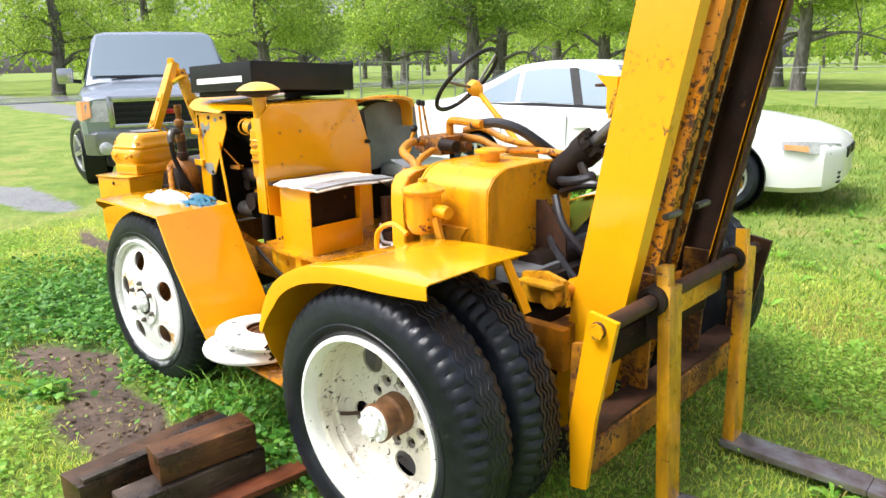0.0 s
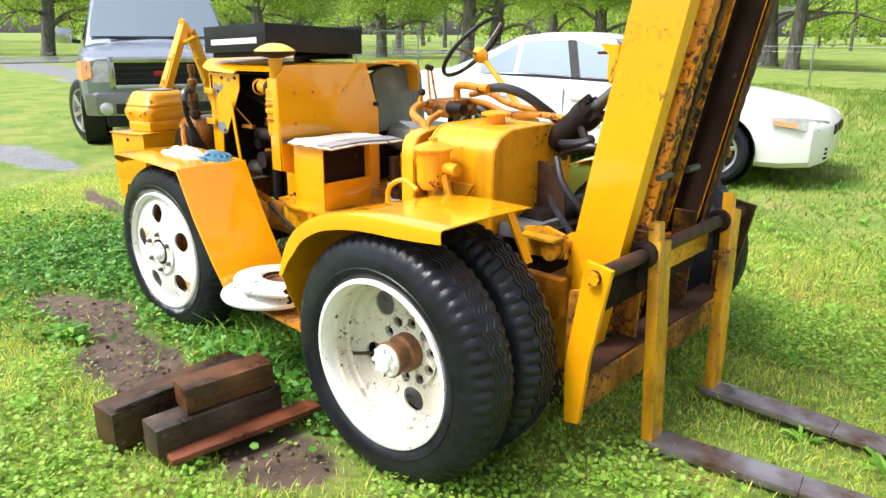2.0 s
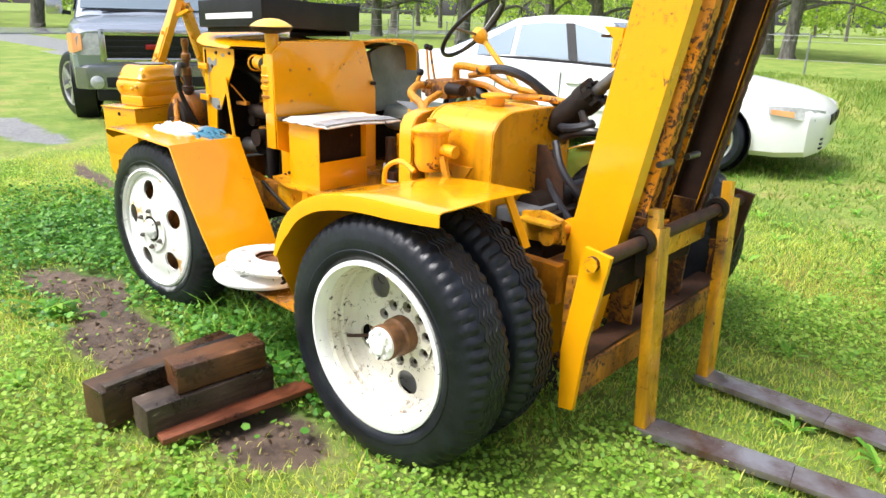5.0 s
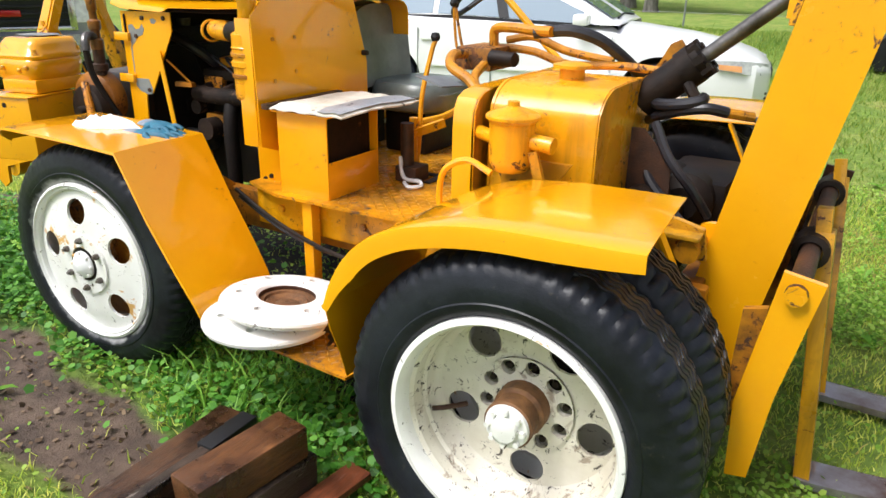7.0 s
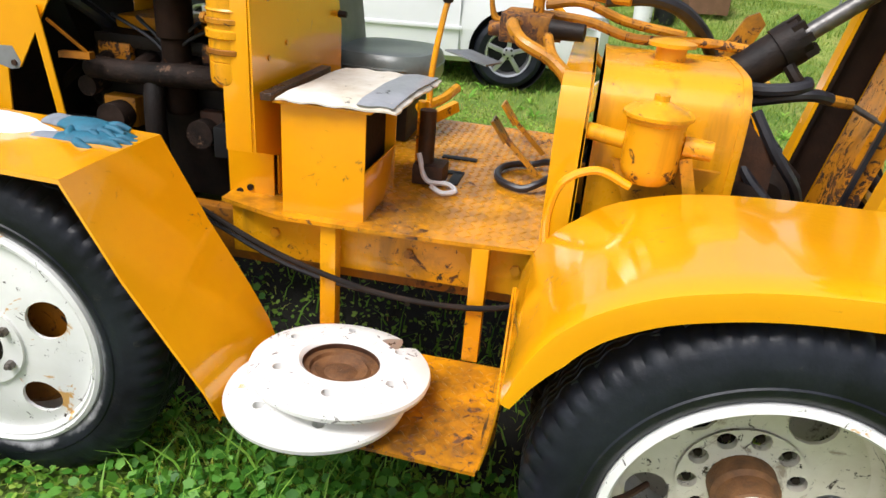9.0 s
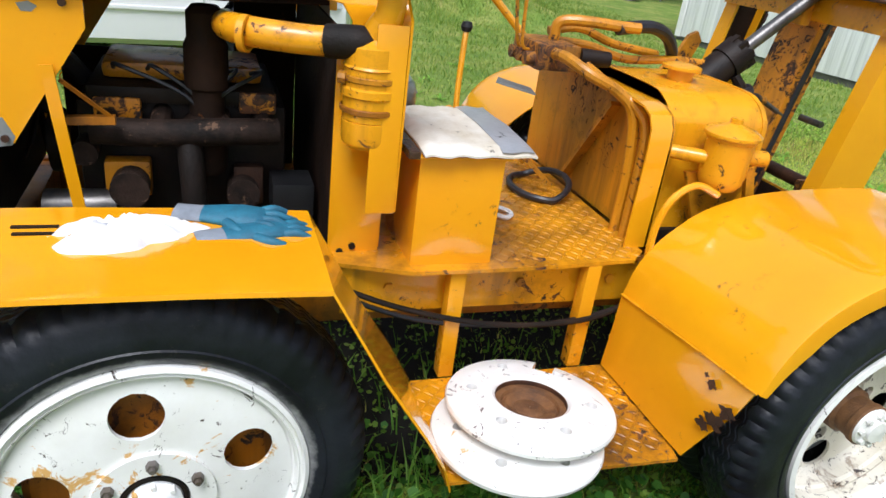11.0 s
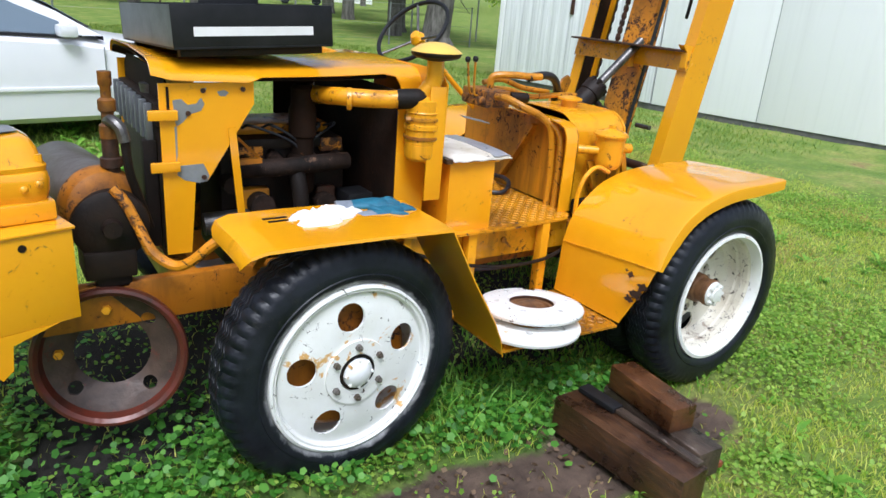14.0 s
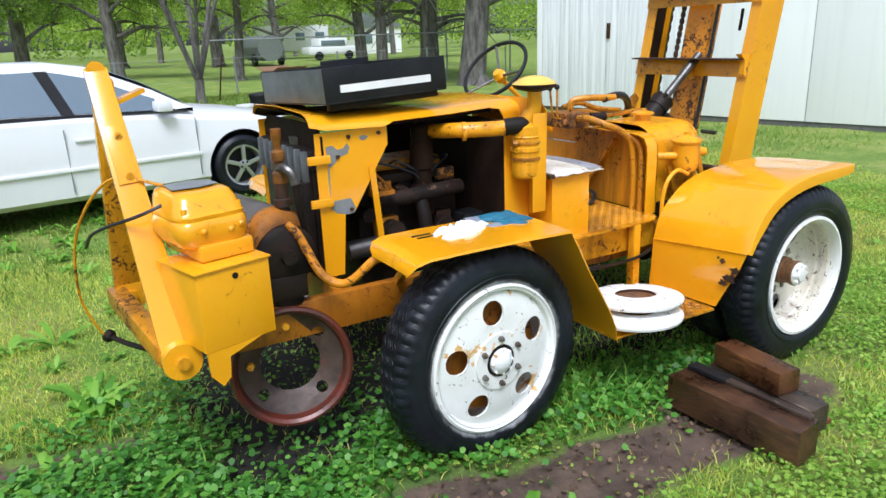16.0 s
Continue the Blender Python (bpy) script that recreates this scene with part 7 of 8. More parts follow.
def crane_leg(foot, head, material):
    foot, head = Vector(foot), Vector(head)
    bm = B()
    d = head - foot

    def taper(bm):
        for v in bm.verts:
            t = (v.co - foot).dot(d) / d.length_squared
            c = foot + d * t
            v.co.x = c.x + (v.co.x - c.x) * (1.12 - 0.40 * t)
        return bm

    taper(bar(bm, foot, head, 0.018, 0.135, (1, 0, 0.05), 0.004))
    leg = part("crane_leg", bm, material, lift, "tall yellow crane leg leaning back")
    for s in (-1, 1):
        off = Vector((0.062 * s, 0.022, 0))
        bm = B()
        taper(bar(bm, foot + off, head + off, 0.05, 0.012, (1, 0, 0.05)))
        part("leg_flange", bm, material, leg)
    bm = B()
    lathe(bm, [(0.001, -0.012), (0.04, -0.012), (0.04, 0.012), (0.001, 0.012)], Matrix.Translation(head) @ pose(0, 0, 0, 90, 0, 0), 20)
    part("rounded_head", bm, material, leg)
    for f, w in ((0.77, 0.05), (0.63, 0.05)):
        p = foot + d * f
        bm = B()
        cyl(bm, p + Vector((0.01, -0.03, 0)), p + Vector((0.01, -0.005, 0)), 0.018, seg=6)
        part("bolt", bm, M_YELW, leg)
    p = foot + d * 0.82
    bm = B()
    taper(bar(bm, foot + d * 0.60, foot + d * 0.80, 0.035, 0.10, (1, 0, 0.05), 0.003))
    part("splice_plate", bm, material, leg)
    bm = B()
    lathe(bm, [(0.001, -0.03), (0.085, -0.03), (0.085, 0.03), (0.001, 0.03)], Matrix.Translation(foot) @ pose(0, 0, 0, 90, 0, 0), 24)
    part("foot_plate", bm, material, leg)
    bm = B()
    cyl(bm, foot + Vector((0, -0.055, 0)), foot + Vector((0, 0.05, 0)), 0.03, seg=8)
    part("foot_pin", bm, M_YELW, leg)
    return leg


crane_leg((-3.575, 0.45, 0.665), (-3.665, 1.03, 1.90), M_YELM)
crane_leg((-3.65, 1.42, 0.70), (-3.645, 1.06, 1.85), M_YELW)
bm = B()
bar(bm, (-3.70, 0.99, 1.72), (-3.48, 1.05, 1.80), 0.06, 0.02, (0, 0, 1))
part("crane_tongue", bm, M_YEL, lift)
bm = B()
bar(bm, (-3.62, 0.5, 0.68), (-3.72, 1.45, 0.70), 0.09, 0.1, bevel=0.008)
bar(bm, (-3.3, 0.72, 0.66), (-3.62, 0.72, 0.66), 0.09, 0.1, bevel=0.008)
part("crane_base", bm, M_YELG, lift)
bm = B()
tube(bm, [(-3.45, 0.62, 1.36), (-3.62, 0.62, 1.30), (-3.80, 0.85, 1.20), (-3.84, 1.0, 1.10)], 0.008, 6)
part("black_cord", bm, M_HOSE, lift)
bm = B()
tube(bm, [(-3.50, 0.7, 1.40), (-3.70, 0.9, 1.42), (-3.86, 1.15, 1.15), (-3.90, 1.28, 0.8), (-3.84, 1.30, 0.58), (-3.80, 1.30, 0.53)], 0.007, 6)
rope = part("winch_cable", bm, M_YELW, lift, "loose yellow winch cable")
bm = B()
lathe(bm, [(0.001, -0.03), (0.03, -0.02), (0.03, 0.02), (0.001, 0.03)], pose(-3.80, 1.30, 0.53, 40, 30, 0), 10)
tube(bm, [(-3.80, 1.30, 0.53), (-3.72, 1.20, 0.50), (-3.60, 1.05, 0.48), (-3.50, 0.9, 0.50)], 0.014, 6)
part("cable_hook", bm, M_OIL, rope)

# ---- loose things on the machine ----
mb = pose(-2.375, 1.12, 1.672, -2.4, -2.4, 3)
chest = thing("tool_tray", (-2.375, 1.12, 1.672), "open black steel tray with a white stripe lying on the hood", "tray")
part("floor", box(B(), (-0.355, -0.42, 0.012), (0.355, 0.44, 0.02), 0.002, mb), M_BLACK, chest)
for lo, hi, mt, lb in (((-0.355, -0.42, 0.02), (0.355, -0.412, 0.188), M_BLACK, ""), ((-0.355, 0.432, 0.02), (0.355, 0.44, 0.188), M_BLACK, ""), ((-0.355, -0.412, 0.02), (-0.347, 0.432, 0.185), M_GALVD, "scuffed grey end wall"), ((0.347, -0.412, 0.02), (0.355, 0.432, 0.188), M_BLACK, ""), ((0.03, 0.441, 0.16), (0.355, 0.449, 0.215), M_BLACK, "raised lip of the tray")):
    part("tray_wall", box(B(), lo, hi, 0.002, mb), mt, chest, lb)
part("white_stripe", box(B(), (-0.27, -0.4225, 0.063), (0.258, -0.4205, 0.10), 0, mb), M_TAPE, chest, "white tape stripe")
for y in (-0.36, 0.36):
    part("runner", box(B(), (-0.32, y - 0.02, -0.02), (0.32, y + 0.02, 0.012), 0.003, mb), M_OIL, chest)

DISCS = ((0.384, -0.035, -0.03, 1.5, 35, 0), (0.452, 0.02, 0.02, 4, 20, 1))

# ---- loose things round the machine ----
def carve(me, cutters):
    """The mesh with the cutters' solids taken out of it."""
    ob = bpy.data.objects.new("carved", me)
    scene.collection.objects.link(ob)
    tmp = []
    for c in cutters:
        bmesh.ops.recalc_face_normals(c, faces=c.faces)
        cm = bpy.data.meshes.new("cutter")
        c.to_mesh(cm)
        c.free()
        co = bpy.data.objects.new("cutter", cm)
        scene.collection.objects.link(co)
        md = ob.modifiers.new("cut", "BOOLEAN")
        md.operation, md.object, md.solver = "DIFFERENCE", co, "EXACT"
        tmp.append(co)
    out = bpy.data.meshes.new_from_object(ob.evaluated_get(bpy.context.evaluated_depsgraph_get()))
    for o in (*tmp, ob):
        bpy.data.objects.remove(o)
    return out


for z, dx, dy, tilt, turn, top in DISCS:
    md = pose(-1.135 + dx, 0.125 + dy, z + 0.024, -tilt, tilt, turn)
    bm = B()
    lathe(bm, [(0.121, 0.046), (0.128, 0.051), (0.20, 0.050), (0.235, 0.042), (0.268, 0.030), (0.272, 0.020), (0.268, 0.006), (0.256, 0.0), (0.126, 0.0), (0.116, 0.01), (0.116, 0.04)], md, 64, closed=True)
    me = finish("brake_disc", bm, M_WHITE)
    cutters = []
    for k in range(6):
        a = k * math.pi / 3 + 0.3
        cb = bmesh.new()
        p = Vector((0.19 * math.cos(a), 0.19 * math.sin(a), 0))
        cyl(cb, UNIT * (md @ (p - Vector((0, 0, 0.05)))), UNIT * (md @ (p + Vector((0, 0, 0.1)))), UNIT * 0.018, seg=16)
        cutters.append(cb)
    if top:
        cb = bmesh.new()
        box(cb, (0.178, -0.034, -0.05), (0.3, 0.034, 0.1), 0, md @ pose(0, 0, 0, 0, 0, 34))
        bmesh.ops.transform(cb, matrix=Matrix.Scale(UNIT, 4), verts=cb.verts)
        cutters.append(cb)
    me = carve(me, cutters)
    me.name = "brake_disc"
    me.polygons.foreach_set("use_smooth", [True] * len(me.polygons))
    me.set_sharp_from_angle(angle=radians(35))
    disc = tagged(new("brake_disc", me), "white-painted flat steel disc with bolt holes, on the step", "disc", "stacked discs")
    bm = B()
    lathe(bm, [(0.1165, 0.003), (0.1145, 0.006), (0.1145, 0.036), (0.1160, 0.038)], md, 48)
    part("bore", bm, M_RUST, disc, "rusty bore of the disc")
    if top:
        bm = B()
        lathe(bm, [(0.001, 0.012), (0.03, 0.016), (0.05, 0.006), (0.08, 0.018), (0.09, 0.010), (0.095, 0.022), (0.115, 0.022)], md, 36)
        part("core", bm, M_HUB, disc, "rusty core of the disc")

# timber beside the machine
def timber(p, q, w, h, material, label, dz=0.0):
    bm = B()
    bar(bm, p, q, w, h, bevel=0.01)
    for v in bm.verts:
        v.co += Vector(noise.noise_vector(v.co * 9)) * 0.006
    solid("timber_block", bm, material, label, "timber", "timber blocks", base=tuple((Vector(p) + Vector(q)) / 2))


timber((-1.045, -0.93, 0.06), (-1.095, -0.18, 0.06), 0.18, 0.19, M_WOOD, "wet brown squared timber block on the mud")
timber((-0.80, -0.83, 0.055), (-0.762, -0.19, 0.055), 0.155, 0.15, M_WOODG, "grey weathered squared timber block")
timber((-0.815, -0.66, 0.20), (-0.768, -0.22, 0.20), 0.15, 0.13, M_WOODO, "brown timber block stacked on a grey one")
bm = B()
bar(bm, (-0.70, -0.80, -0.01), (-0.60, -0.05, -0.005), 0.11, 0.03, bevel=0.004)
solid("plank", bm, M_PLANK, "reddish wet plank lying in the mud", "plank", base=(-0.61, -0.4, 0))
stick = thing("scraper", (-0.98, -0.55, 0.16), "old wooden scraper lying on the timber", "tool")
bm = B()
bar(bm, (-0.985, -0.90, 0.168), (-0.995, -0.42, 0.168), 0.045, 0.02, bevel=0.004)
part("handle", bm, M_WOODG, stick)
bm = B()
bar(bm, (-1.0, -0.43, 0.172), (-1.01, -0.20, 0.172), 0.075, 0.03, bevel=0.008)
part("brush", bm, M_PLAST, stick, "dark bristled end")

# rag and gloves on the rear fender
bm = B()
rows = []
for t in (0.97, 1.0, 0.96, 0.88, 0.76, 0.64, 0.52, 0.40, 0.28, 0.16, 0.05):
    row = []
    for k in range(64):
        a = 2 * math.pi * k / 64
        u, v = t * math.cos(a), t * math.sin(a)
        edge = 1 + 0.14 * math.sin(3 * a + 1) + 0.05 * math.sin(7 * a) + 0.03 * math.sin(13 * a)
        fold = 1 - min(1.0, 2.4 * abs(noise.noise((u * 1.7 + 5, v * 2.6, 1.7))))
        z = 0.010 + 0.062 * (1 - t * t) ** 0.7 * (0.45 + 0.75 * fold) + 0.012 * noise.noise((u * 6, v * 6, 4.0)) * (1 - t)
        row.append(bm.verts.new((-2.26 + u * 0.185 * edge, 0.205 + v * 0.10 * edge + 0.03 * u, 1.048 + (0.0 if len(rows) == 0 else max(0.006, z)))))
    rows.append(row)
for p, q in zip(rows, rows[1:]):
    for k in range(64):
        bm.faces.new((p[k], p[(k + 1) % 64], q[(k + 1) % 64], q[k]))
bm.faces.new(rows[0][::-1])
bm.faces.new(rows[-1])
solid("rag", bm, M_CLOTH, "crumpled white cotton rag on the rear fender", "rag", base=(-2.25, 0.2, 1.05), smooth=60)


def glove(x, y, z, turn, tilt):
    g = thing("work_glove", (x, y, z), "teal rubber-coated work glove on the fender", "glove", "pair of gloves")
    m = pose(x, y, z, tilt, 0, turn)
    bm = B()
    prof = [(-0.10, 0.038, 0.014), (-0.05, 0.045, 0.02), (0.0, 0.05, 0.024), (0.04, 0.048, 0.02), (0.06, 0.04, 0.014)]
    rings = [[bm.verts.new(m @ Vector((px, w * math.cos(a), 0.02 + h * math.sin(a)))) for a in (2 * math.pi * k / 14 for k in range(14))] for px, w, h in prof]
    for a, b in zip(rings, rings[1:]):
        for k in range(14):
            bm.faces.new((a[k], a[(k + 1) % 14], b[(k + 1) % 14], b[k]))
    bm.faces.new(rings[0])
    bm.faces.new(rings[-1])
    for k, (yy, ln, bend) in enumerate(((-0.034, 0.06, -0.02), (-0.012, 0.075, -0.004), (0.012, 0.075, 0.008), (0.034, 0.06, 0.022))):
        tube(bm, [m @ Vector((0.045, yy, 0.02)), m @ Vector((0.045 + ln * 0.5, yy + bend * 0.5, 0.024)), m @ Vector((0.045 + ln, yy + bend, 0.012))], [0.014, 0.013, 0.009], 8, 4)
    tube(bm, [m @ Vector((-0.03, -0.04, 0.02)), m @ Vector((0.0, -0.075, 0.022)), m @ Vector((0.03, -0.085, 0.014))], [0.016, 0.014, 0.010], 8, 4)
    part("palm", bm, M_GLOVE, g, smooth=60)
    bm = B()
    rings = [[bm.verts.new(m @ Vector((px, w * math.cos(a), 0.018 + h * math.sin(a)))) for a in (2 * math.pi * k / 14 for k in range(14))] for px, w, h in ((-0.17, 0.04, 0.012), (-0.14, 0.038, 0.014), (-0.095, 0.039, 0.015))]
    for a, b in zip(rings, rings[1:]):
        for k in range(14):
            bm.faces.new((a[k], a[(k + 1) % 14], b[(k + 1) % 14], b[k]))
    bm.faces.new(rings[0])
    part("cuff", bm, M_GLOVEG, g, "grey knitted cuff", smooth=60)


glove(-1.93, 0.24, 1.050, 12, 0)
glove(-1.98, 0.30, 1.066, -14, 6)

# ---- vehicles ----
UNIT = 1.0


def loft(bm, sections, cap=True):
    """A closed skin through half sections (y, z), mirrored over y = 0; sections are (x, points)."""
    rings = []
    for x, half in sections:
        pts = [(y, z) for y, z in half] + [(-y, z) for y, z in reversed(half) if y > 1e-6]
        rings.append([bm.verts.new((x, y, z)) for y, z in pts])
    n = len(rings[0])
    for a, b in zip(rings, rings[1:]):
        for k in range(n):
            bm.faces.new((a[k], a[(k + 1) % n], b[(k + 1) % n], b[k]))
    if cap:
        bm.faces.new(rings[0])
        bm.faces.new(rings[-1])
    return bm


def local_part(name, bm, material, parent, label="", smooth=35):
    return part(name, bm, material, parent, label, smooth, local=True)


def road_wheel(parent, x, y, r, rim, w, side, spokes, steer=0.0):
    """A car wheel; side: -1 or 1, where its outer face looks along y."""
    m = pose(x, y, r, 0, 0, steer) @ pose(0, 0, 0, 90 if side < 0 else -90, 0, 0)
    bm = B()
    lathe(bm, [(rim, -0.02), (rim + 0.01, 0.0), (r - 0.05, 0.008), (r - 0.012, -0.012), (r, -0.035), (r, -w + 0.035), (r - 0.012, -w + 0.012), (rim, -w + 0.02)], m, 48)
    tyre = local_part("wheel", bm, M_RUB, parent, "black tyre on a bright alloy rim")
    bm = B()
    lathe(bm, [(rim + 0.006, -0.01), (rim, 0.0), (rim - 0.018, -0.006), (rim - 0.03, -0.05), (rim - 0.035, -w + 0.05)], m, 40)
    local_part("rim", bm, M_ALLOY, tyre)
    bm = B()
    disc_cap(bm, rim - 0.02, -0.09, m, 32)
    local_part("brake_shade", bm, M_PLAST, tyre)
    for k in range(spokes):
        a = 2 * math.pi * k / spokes + 0.3
        bm = B()
        p, q = m @ Vector((0, 0, -0.018)), m @ Vector(((rim - 0.01) * math.cos(a), (rim - 0.01) * math.sin(a), -0.012))
        nrm = m.to_3x3() @ Vector((0, 0, 1))
        bar(bm, p, q, 0.2 * rim, 0.02, nrm, 0.006)
        local_part("spoke", bm, M_ALLOY, tyre)
    bm = B()
    lathe(bm, [(0.27 * rim, -0.03), (0.27 * rim, -0.006), (0.2 * rim, 0.0), (0.001, 0.002)], m, 20)
    local_part("hub_cap", bm, M_ALLOY, tyre)
    for k in range(5):
        a = 2 * math.pi * k / 5 + 0.9
        bm = B()
        c = m @ Vector((0.19 * rim * math.cos(a), 0.19 * rim * math.sin(a), 0.0))
        cyl(bm, c, c + (m.to_3x3() @ Vector((0, 0, 0.006))), 0.012, seg=6)
        local_part("wheel_nut", bm, M_PLAST, tyre)


def arch_cutters(xs, r, half, depth=0.3):
    out = []
    for x in xs:
        for s in (-1, 1):
            bm = bmesh.new()
            cyl(bm, (x, s * (half + 0.2), 0.335), (x, s * (half - depth), 0.335), r, seg=40)
            out.append(bm)
    return out


def build_car():
    car = thing("car", (-1.30, 6.39, -0.02), "white four-door saloon car parked on the grass", "car", turn=9)

    def sec(x, hw, zb, zm, zs, zc):
        return x, [(0, zb), (hw * 0.86, zb), (hw * 0.97, zb + 0.06), (hw, zm), (hw * 0.985, (zm + zs) / 2 + 0.02), (hw * 0.965, zs - 0.03), (hw * 0.90, zs), (hw * 0.6, (zs + 2 * zc) / 3), (0, zc)]

    bm = B()
    loft(bm, [sec(0.98, 0.46, 0.30, 0.43, 0.585, 0.61), sec(0.94, 0.64, 0.26, 0.43, 0.63, 0.66), sec(0.84, 0.79, 0.22, 0.45, 0.68, 0.735), sec(0.6, 0.88, 0.20, 0.47, 0.745, 0.82), sec(0.2, 0.92, 0.20, 0.49, 0.81, 0.90),
              sec(-0.3, 0.93, 0.20, 0.51, 0.865, 0.965), sec(-0.75, 0.935, 0.20, 0.53, 0.925, 1.01), sec(-1.6, 0.935, 0.20, 0.55, 0.965, 1.015), sec(-2.5, 0.935, 0.20, 0.57, 0.98, 1.02), sec(-3.1, 0.925, 0.21, 0.59, 1.0, 1.035),
              sec(-3.6, 0.89, 0.25, 0.61, 1.0, 1.04), sec(-3.85, 0.82, 0.30, 0.63, 0.985, 1.015), sec(-3.93, 0.70, 0.34, 0.63, 0.92, 0.95)])
    me = finish("body", bm, M_CARW)
    me = carve(me, arch_cutters((0.0, -2.85), 0.375, 0.93))
    me.name = "body"
    me.polygons.foreach_set("use_smooth", [True] * len(me.polygons))
    me.set_sharp_from_angle(angle=radians(28))
    body = new("body", me)
    body.parent = car
    for x in (0.0, -2.85):
        for s in (-1, 1):
            bm = B()
            lathe(bm, [(0.372, 0.27), (0.372, 0.02)], pose(x, s * 0.66, 0.335, -90 * s, 0, 0), 40)
            disc_cap(bm, 0.372, 0.02, pose(x, s * 0.66, 0.335, -90 * s, 0, 0), 40)
            local_part("arch_liner", bm, M_PLAST, body)
    stations = [(-0.44, 0.82, 0.97, 0.80, 0.985), (-0.79, 0.82, 0.965, 0.72, 1.185), (-1.29, 0.81, 0.97, 0.62, 1.410), (-1.64, 0.81, 0.98, 0.60, 1.465), (-2.09, 0.81, 0.995, 0.60, 1.470), (-2.44, 0.80, 1.0, 0.61, 1.430), (-2.84, 0.78, 0.99, 0.66, 1.250), (-3.38, 0.74, 1.01, 0.70, 1.040)]
    bm = B()
    loft(bm, [(x, [(0, zb), (hb, zb), (hr + 0.03, zt - 0.055), (hr, zt - 0.022), (hr * 0.85, zt), (0, zt + 0.012)]) for x, hb, zb, hr, zt in stations])
    local_part("roof", bm, M_CARW, car)

    def rail(x):
        for a, b in zip(stations, stations[1:]):
            if b[0] <= x <= a[0]:
                t = (a[0] - x) / (a[0] - b[0])
                return [u + (v - u) * t for u, v in zip(a[1:], b[1:])]

    def side_at(x, t, s):
        hb, zb, hr, zt = rail(x)
        return Vector((x, s * (hb + (hr + 0.03 - hb) * t + 0.006), zb + (zt - 0.055 - zb) * t))

    for s in (-1, 1):
        for xa, xb, ta, tb, nm in ((-0.79, -1.55, 0.72, 0.95, "front_window"), (-1.63, -2.33, 0.95, 0.93, "rear_window"), (-2.39, -2.85, 0.92, 0.72, "quarter_window")):
            bm = B()
            xs = [xa + (xb - xa) * k / 6 for k in range(7)]
            lean = [k / 6 if nm == "front_window" else 1 - k / 6 if nm == "rear_window" else 0.0 for k in range(7)]
            sheet(bm, [[side_at(x - 0.15 * h * lean[k], h, s) for h in (0.06, 0.5, ta + (tb - ta) * k / 6)] for k, x in enumerate(xs)], 0.004)
            local_part(nm, bm, M_CARGLASS, car, "tinted side window")
        bm = B()
        sheet(bm, [[side_at(x, 0.0, s) + Vector((0, 0.003 * s, -0.012)), side_at(x, 0.045, s) + Vector((0, 0.004 * s, 0))] for x in (-0.62, -1.39, -2.09, -2.87)], 0.004)
        local_part("window_trim", bm, M_PLAST, car)
        bm = B()
        sheet(bm, [[side_at(x - 0.15 * h, h, s) + Vector((0, 0.003 * s, 0)) for h in (0.05, 0.96)] for x in (-1.53, -1.64)], 0.004)
        local_part("pillar", bm, M_PLAST, car)
        bm = B()
        box(bm, (-0.85, s * 0.93 - 0.10, 0.965), (-0.70, s * 0.93 + 0.09, 1.07), 0.03)
        local_part("mirror", bm, M_CARW, car)
        for x in (-0.47, -1.68, -2.50):
            bm = B()
            box(bm, (x - 0.002, s * 0.927 - 0.0115, 0.30), (x + 0.002, s * 0.927 + 0.0115, 0.88), 0)
            local_part("door_gap", bm, M_GALV, car)
        for x in (-1.50, -2.36):
            bm = B()
            box(bm, (x - 0.10, s * 0.93 - 0.015, 0.76), (x + 0.06, s * 0.93 + 0.015, 0.79), 0.008)
            local_part("door_handle", bm, M_CARW, car)
        bm = B()
        box(bm, (-2.4, s * 0.938 - 0.012, 0.50), (-0.45, s * 0.938 + 0.012, 0.535), 0.008)
        local_part("side_moulding", bm, M_CARW, car)
        bm = B()
        sheet(bm, [[(0.955, s * 0.52, 0.57), (0.94, s * 0.52, 0.66)], [(0.885, s * 0.715, 0.575), (0.86, s * 0.705, 0.685)], [(0.735, s * 0.855, 0.59), (0.715, s * 0.845, 0.705)], [(0.50, s * 0.915, 0.62), (0.48, s * 0.908, 0.70)]], 0.012)
        lamp = local_part("headlight", bm, M_LENS, car, "clear headlight")
        bm = B()
        sheet(bm, [[(0.72, s * 0.872, 0.605), (0.71, s * 0.866, 0.66)], [(0.52, s * 0.922, 0.628), (0.51, s * 0.917, 0.672)]], 0.008)
        local_part("indicator", bm, M_AMBER, lamp, "amber indicator")
        bm = B()
        lathe(bm, [(0.001, 0.01), (0.05, 0.008), (0.06, 0.0)], pose(0.90, s * 0.66, 0.40, 90, 0, 62 if s < 0 else 118), 16)
        local_part("fog_lamp", bm, M_LENS, car)
    bm = B()
    sheet(bm, [[(-0.51, y, 1.035), (-0.87, y * 0.96, 1.241), (-1.25, y * 0.86, 1.412)] for y in (-0.72, -0.4, 0, 0.4, 0.72)], 0.006)
    local_part("windscreen", bm, M_CARGLASS, car, "tinted windscreen")
    bm = B()
    sheet(bm, [[(-2.53, y * 0.9, 1.405), (-2.86, y, 1.255), (-3.28, y * 1.04, 1.085)] for y in (-0.6, -0.3, 0, 0.3, 0.6)], 0.006)
    local_part("back_window", bm, M_CARGLASS, car)
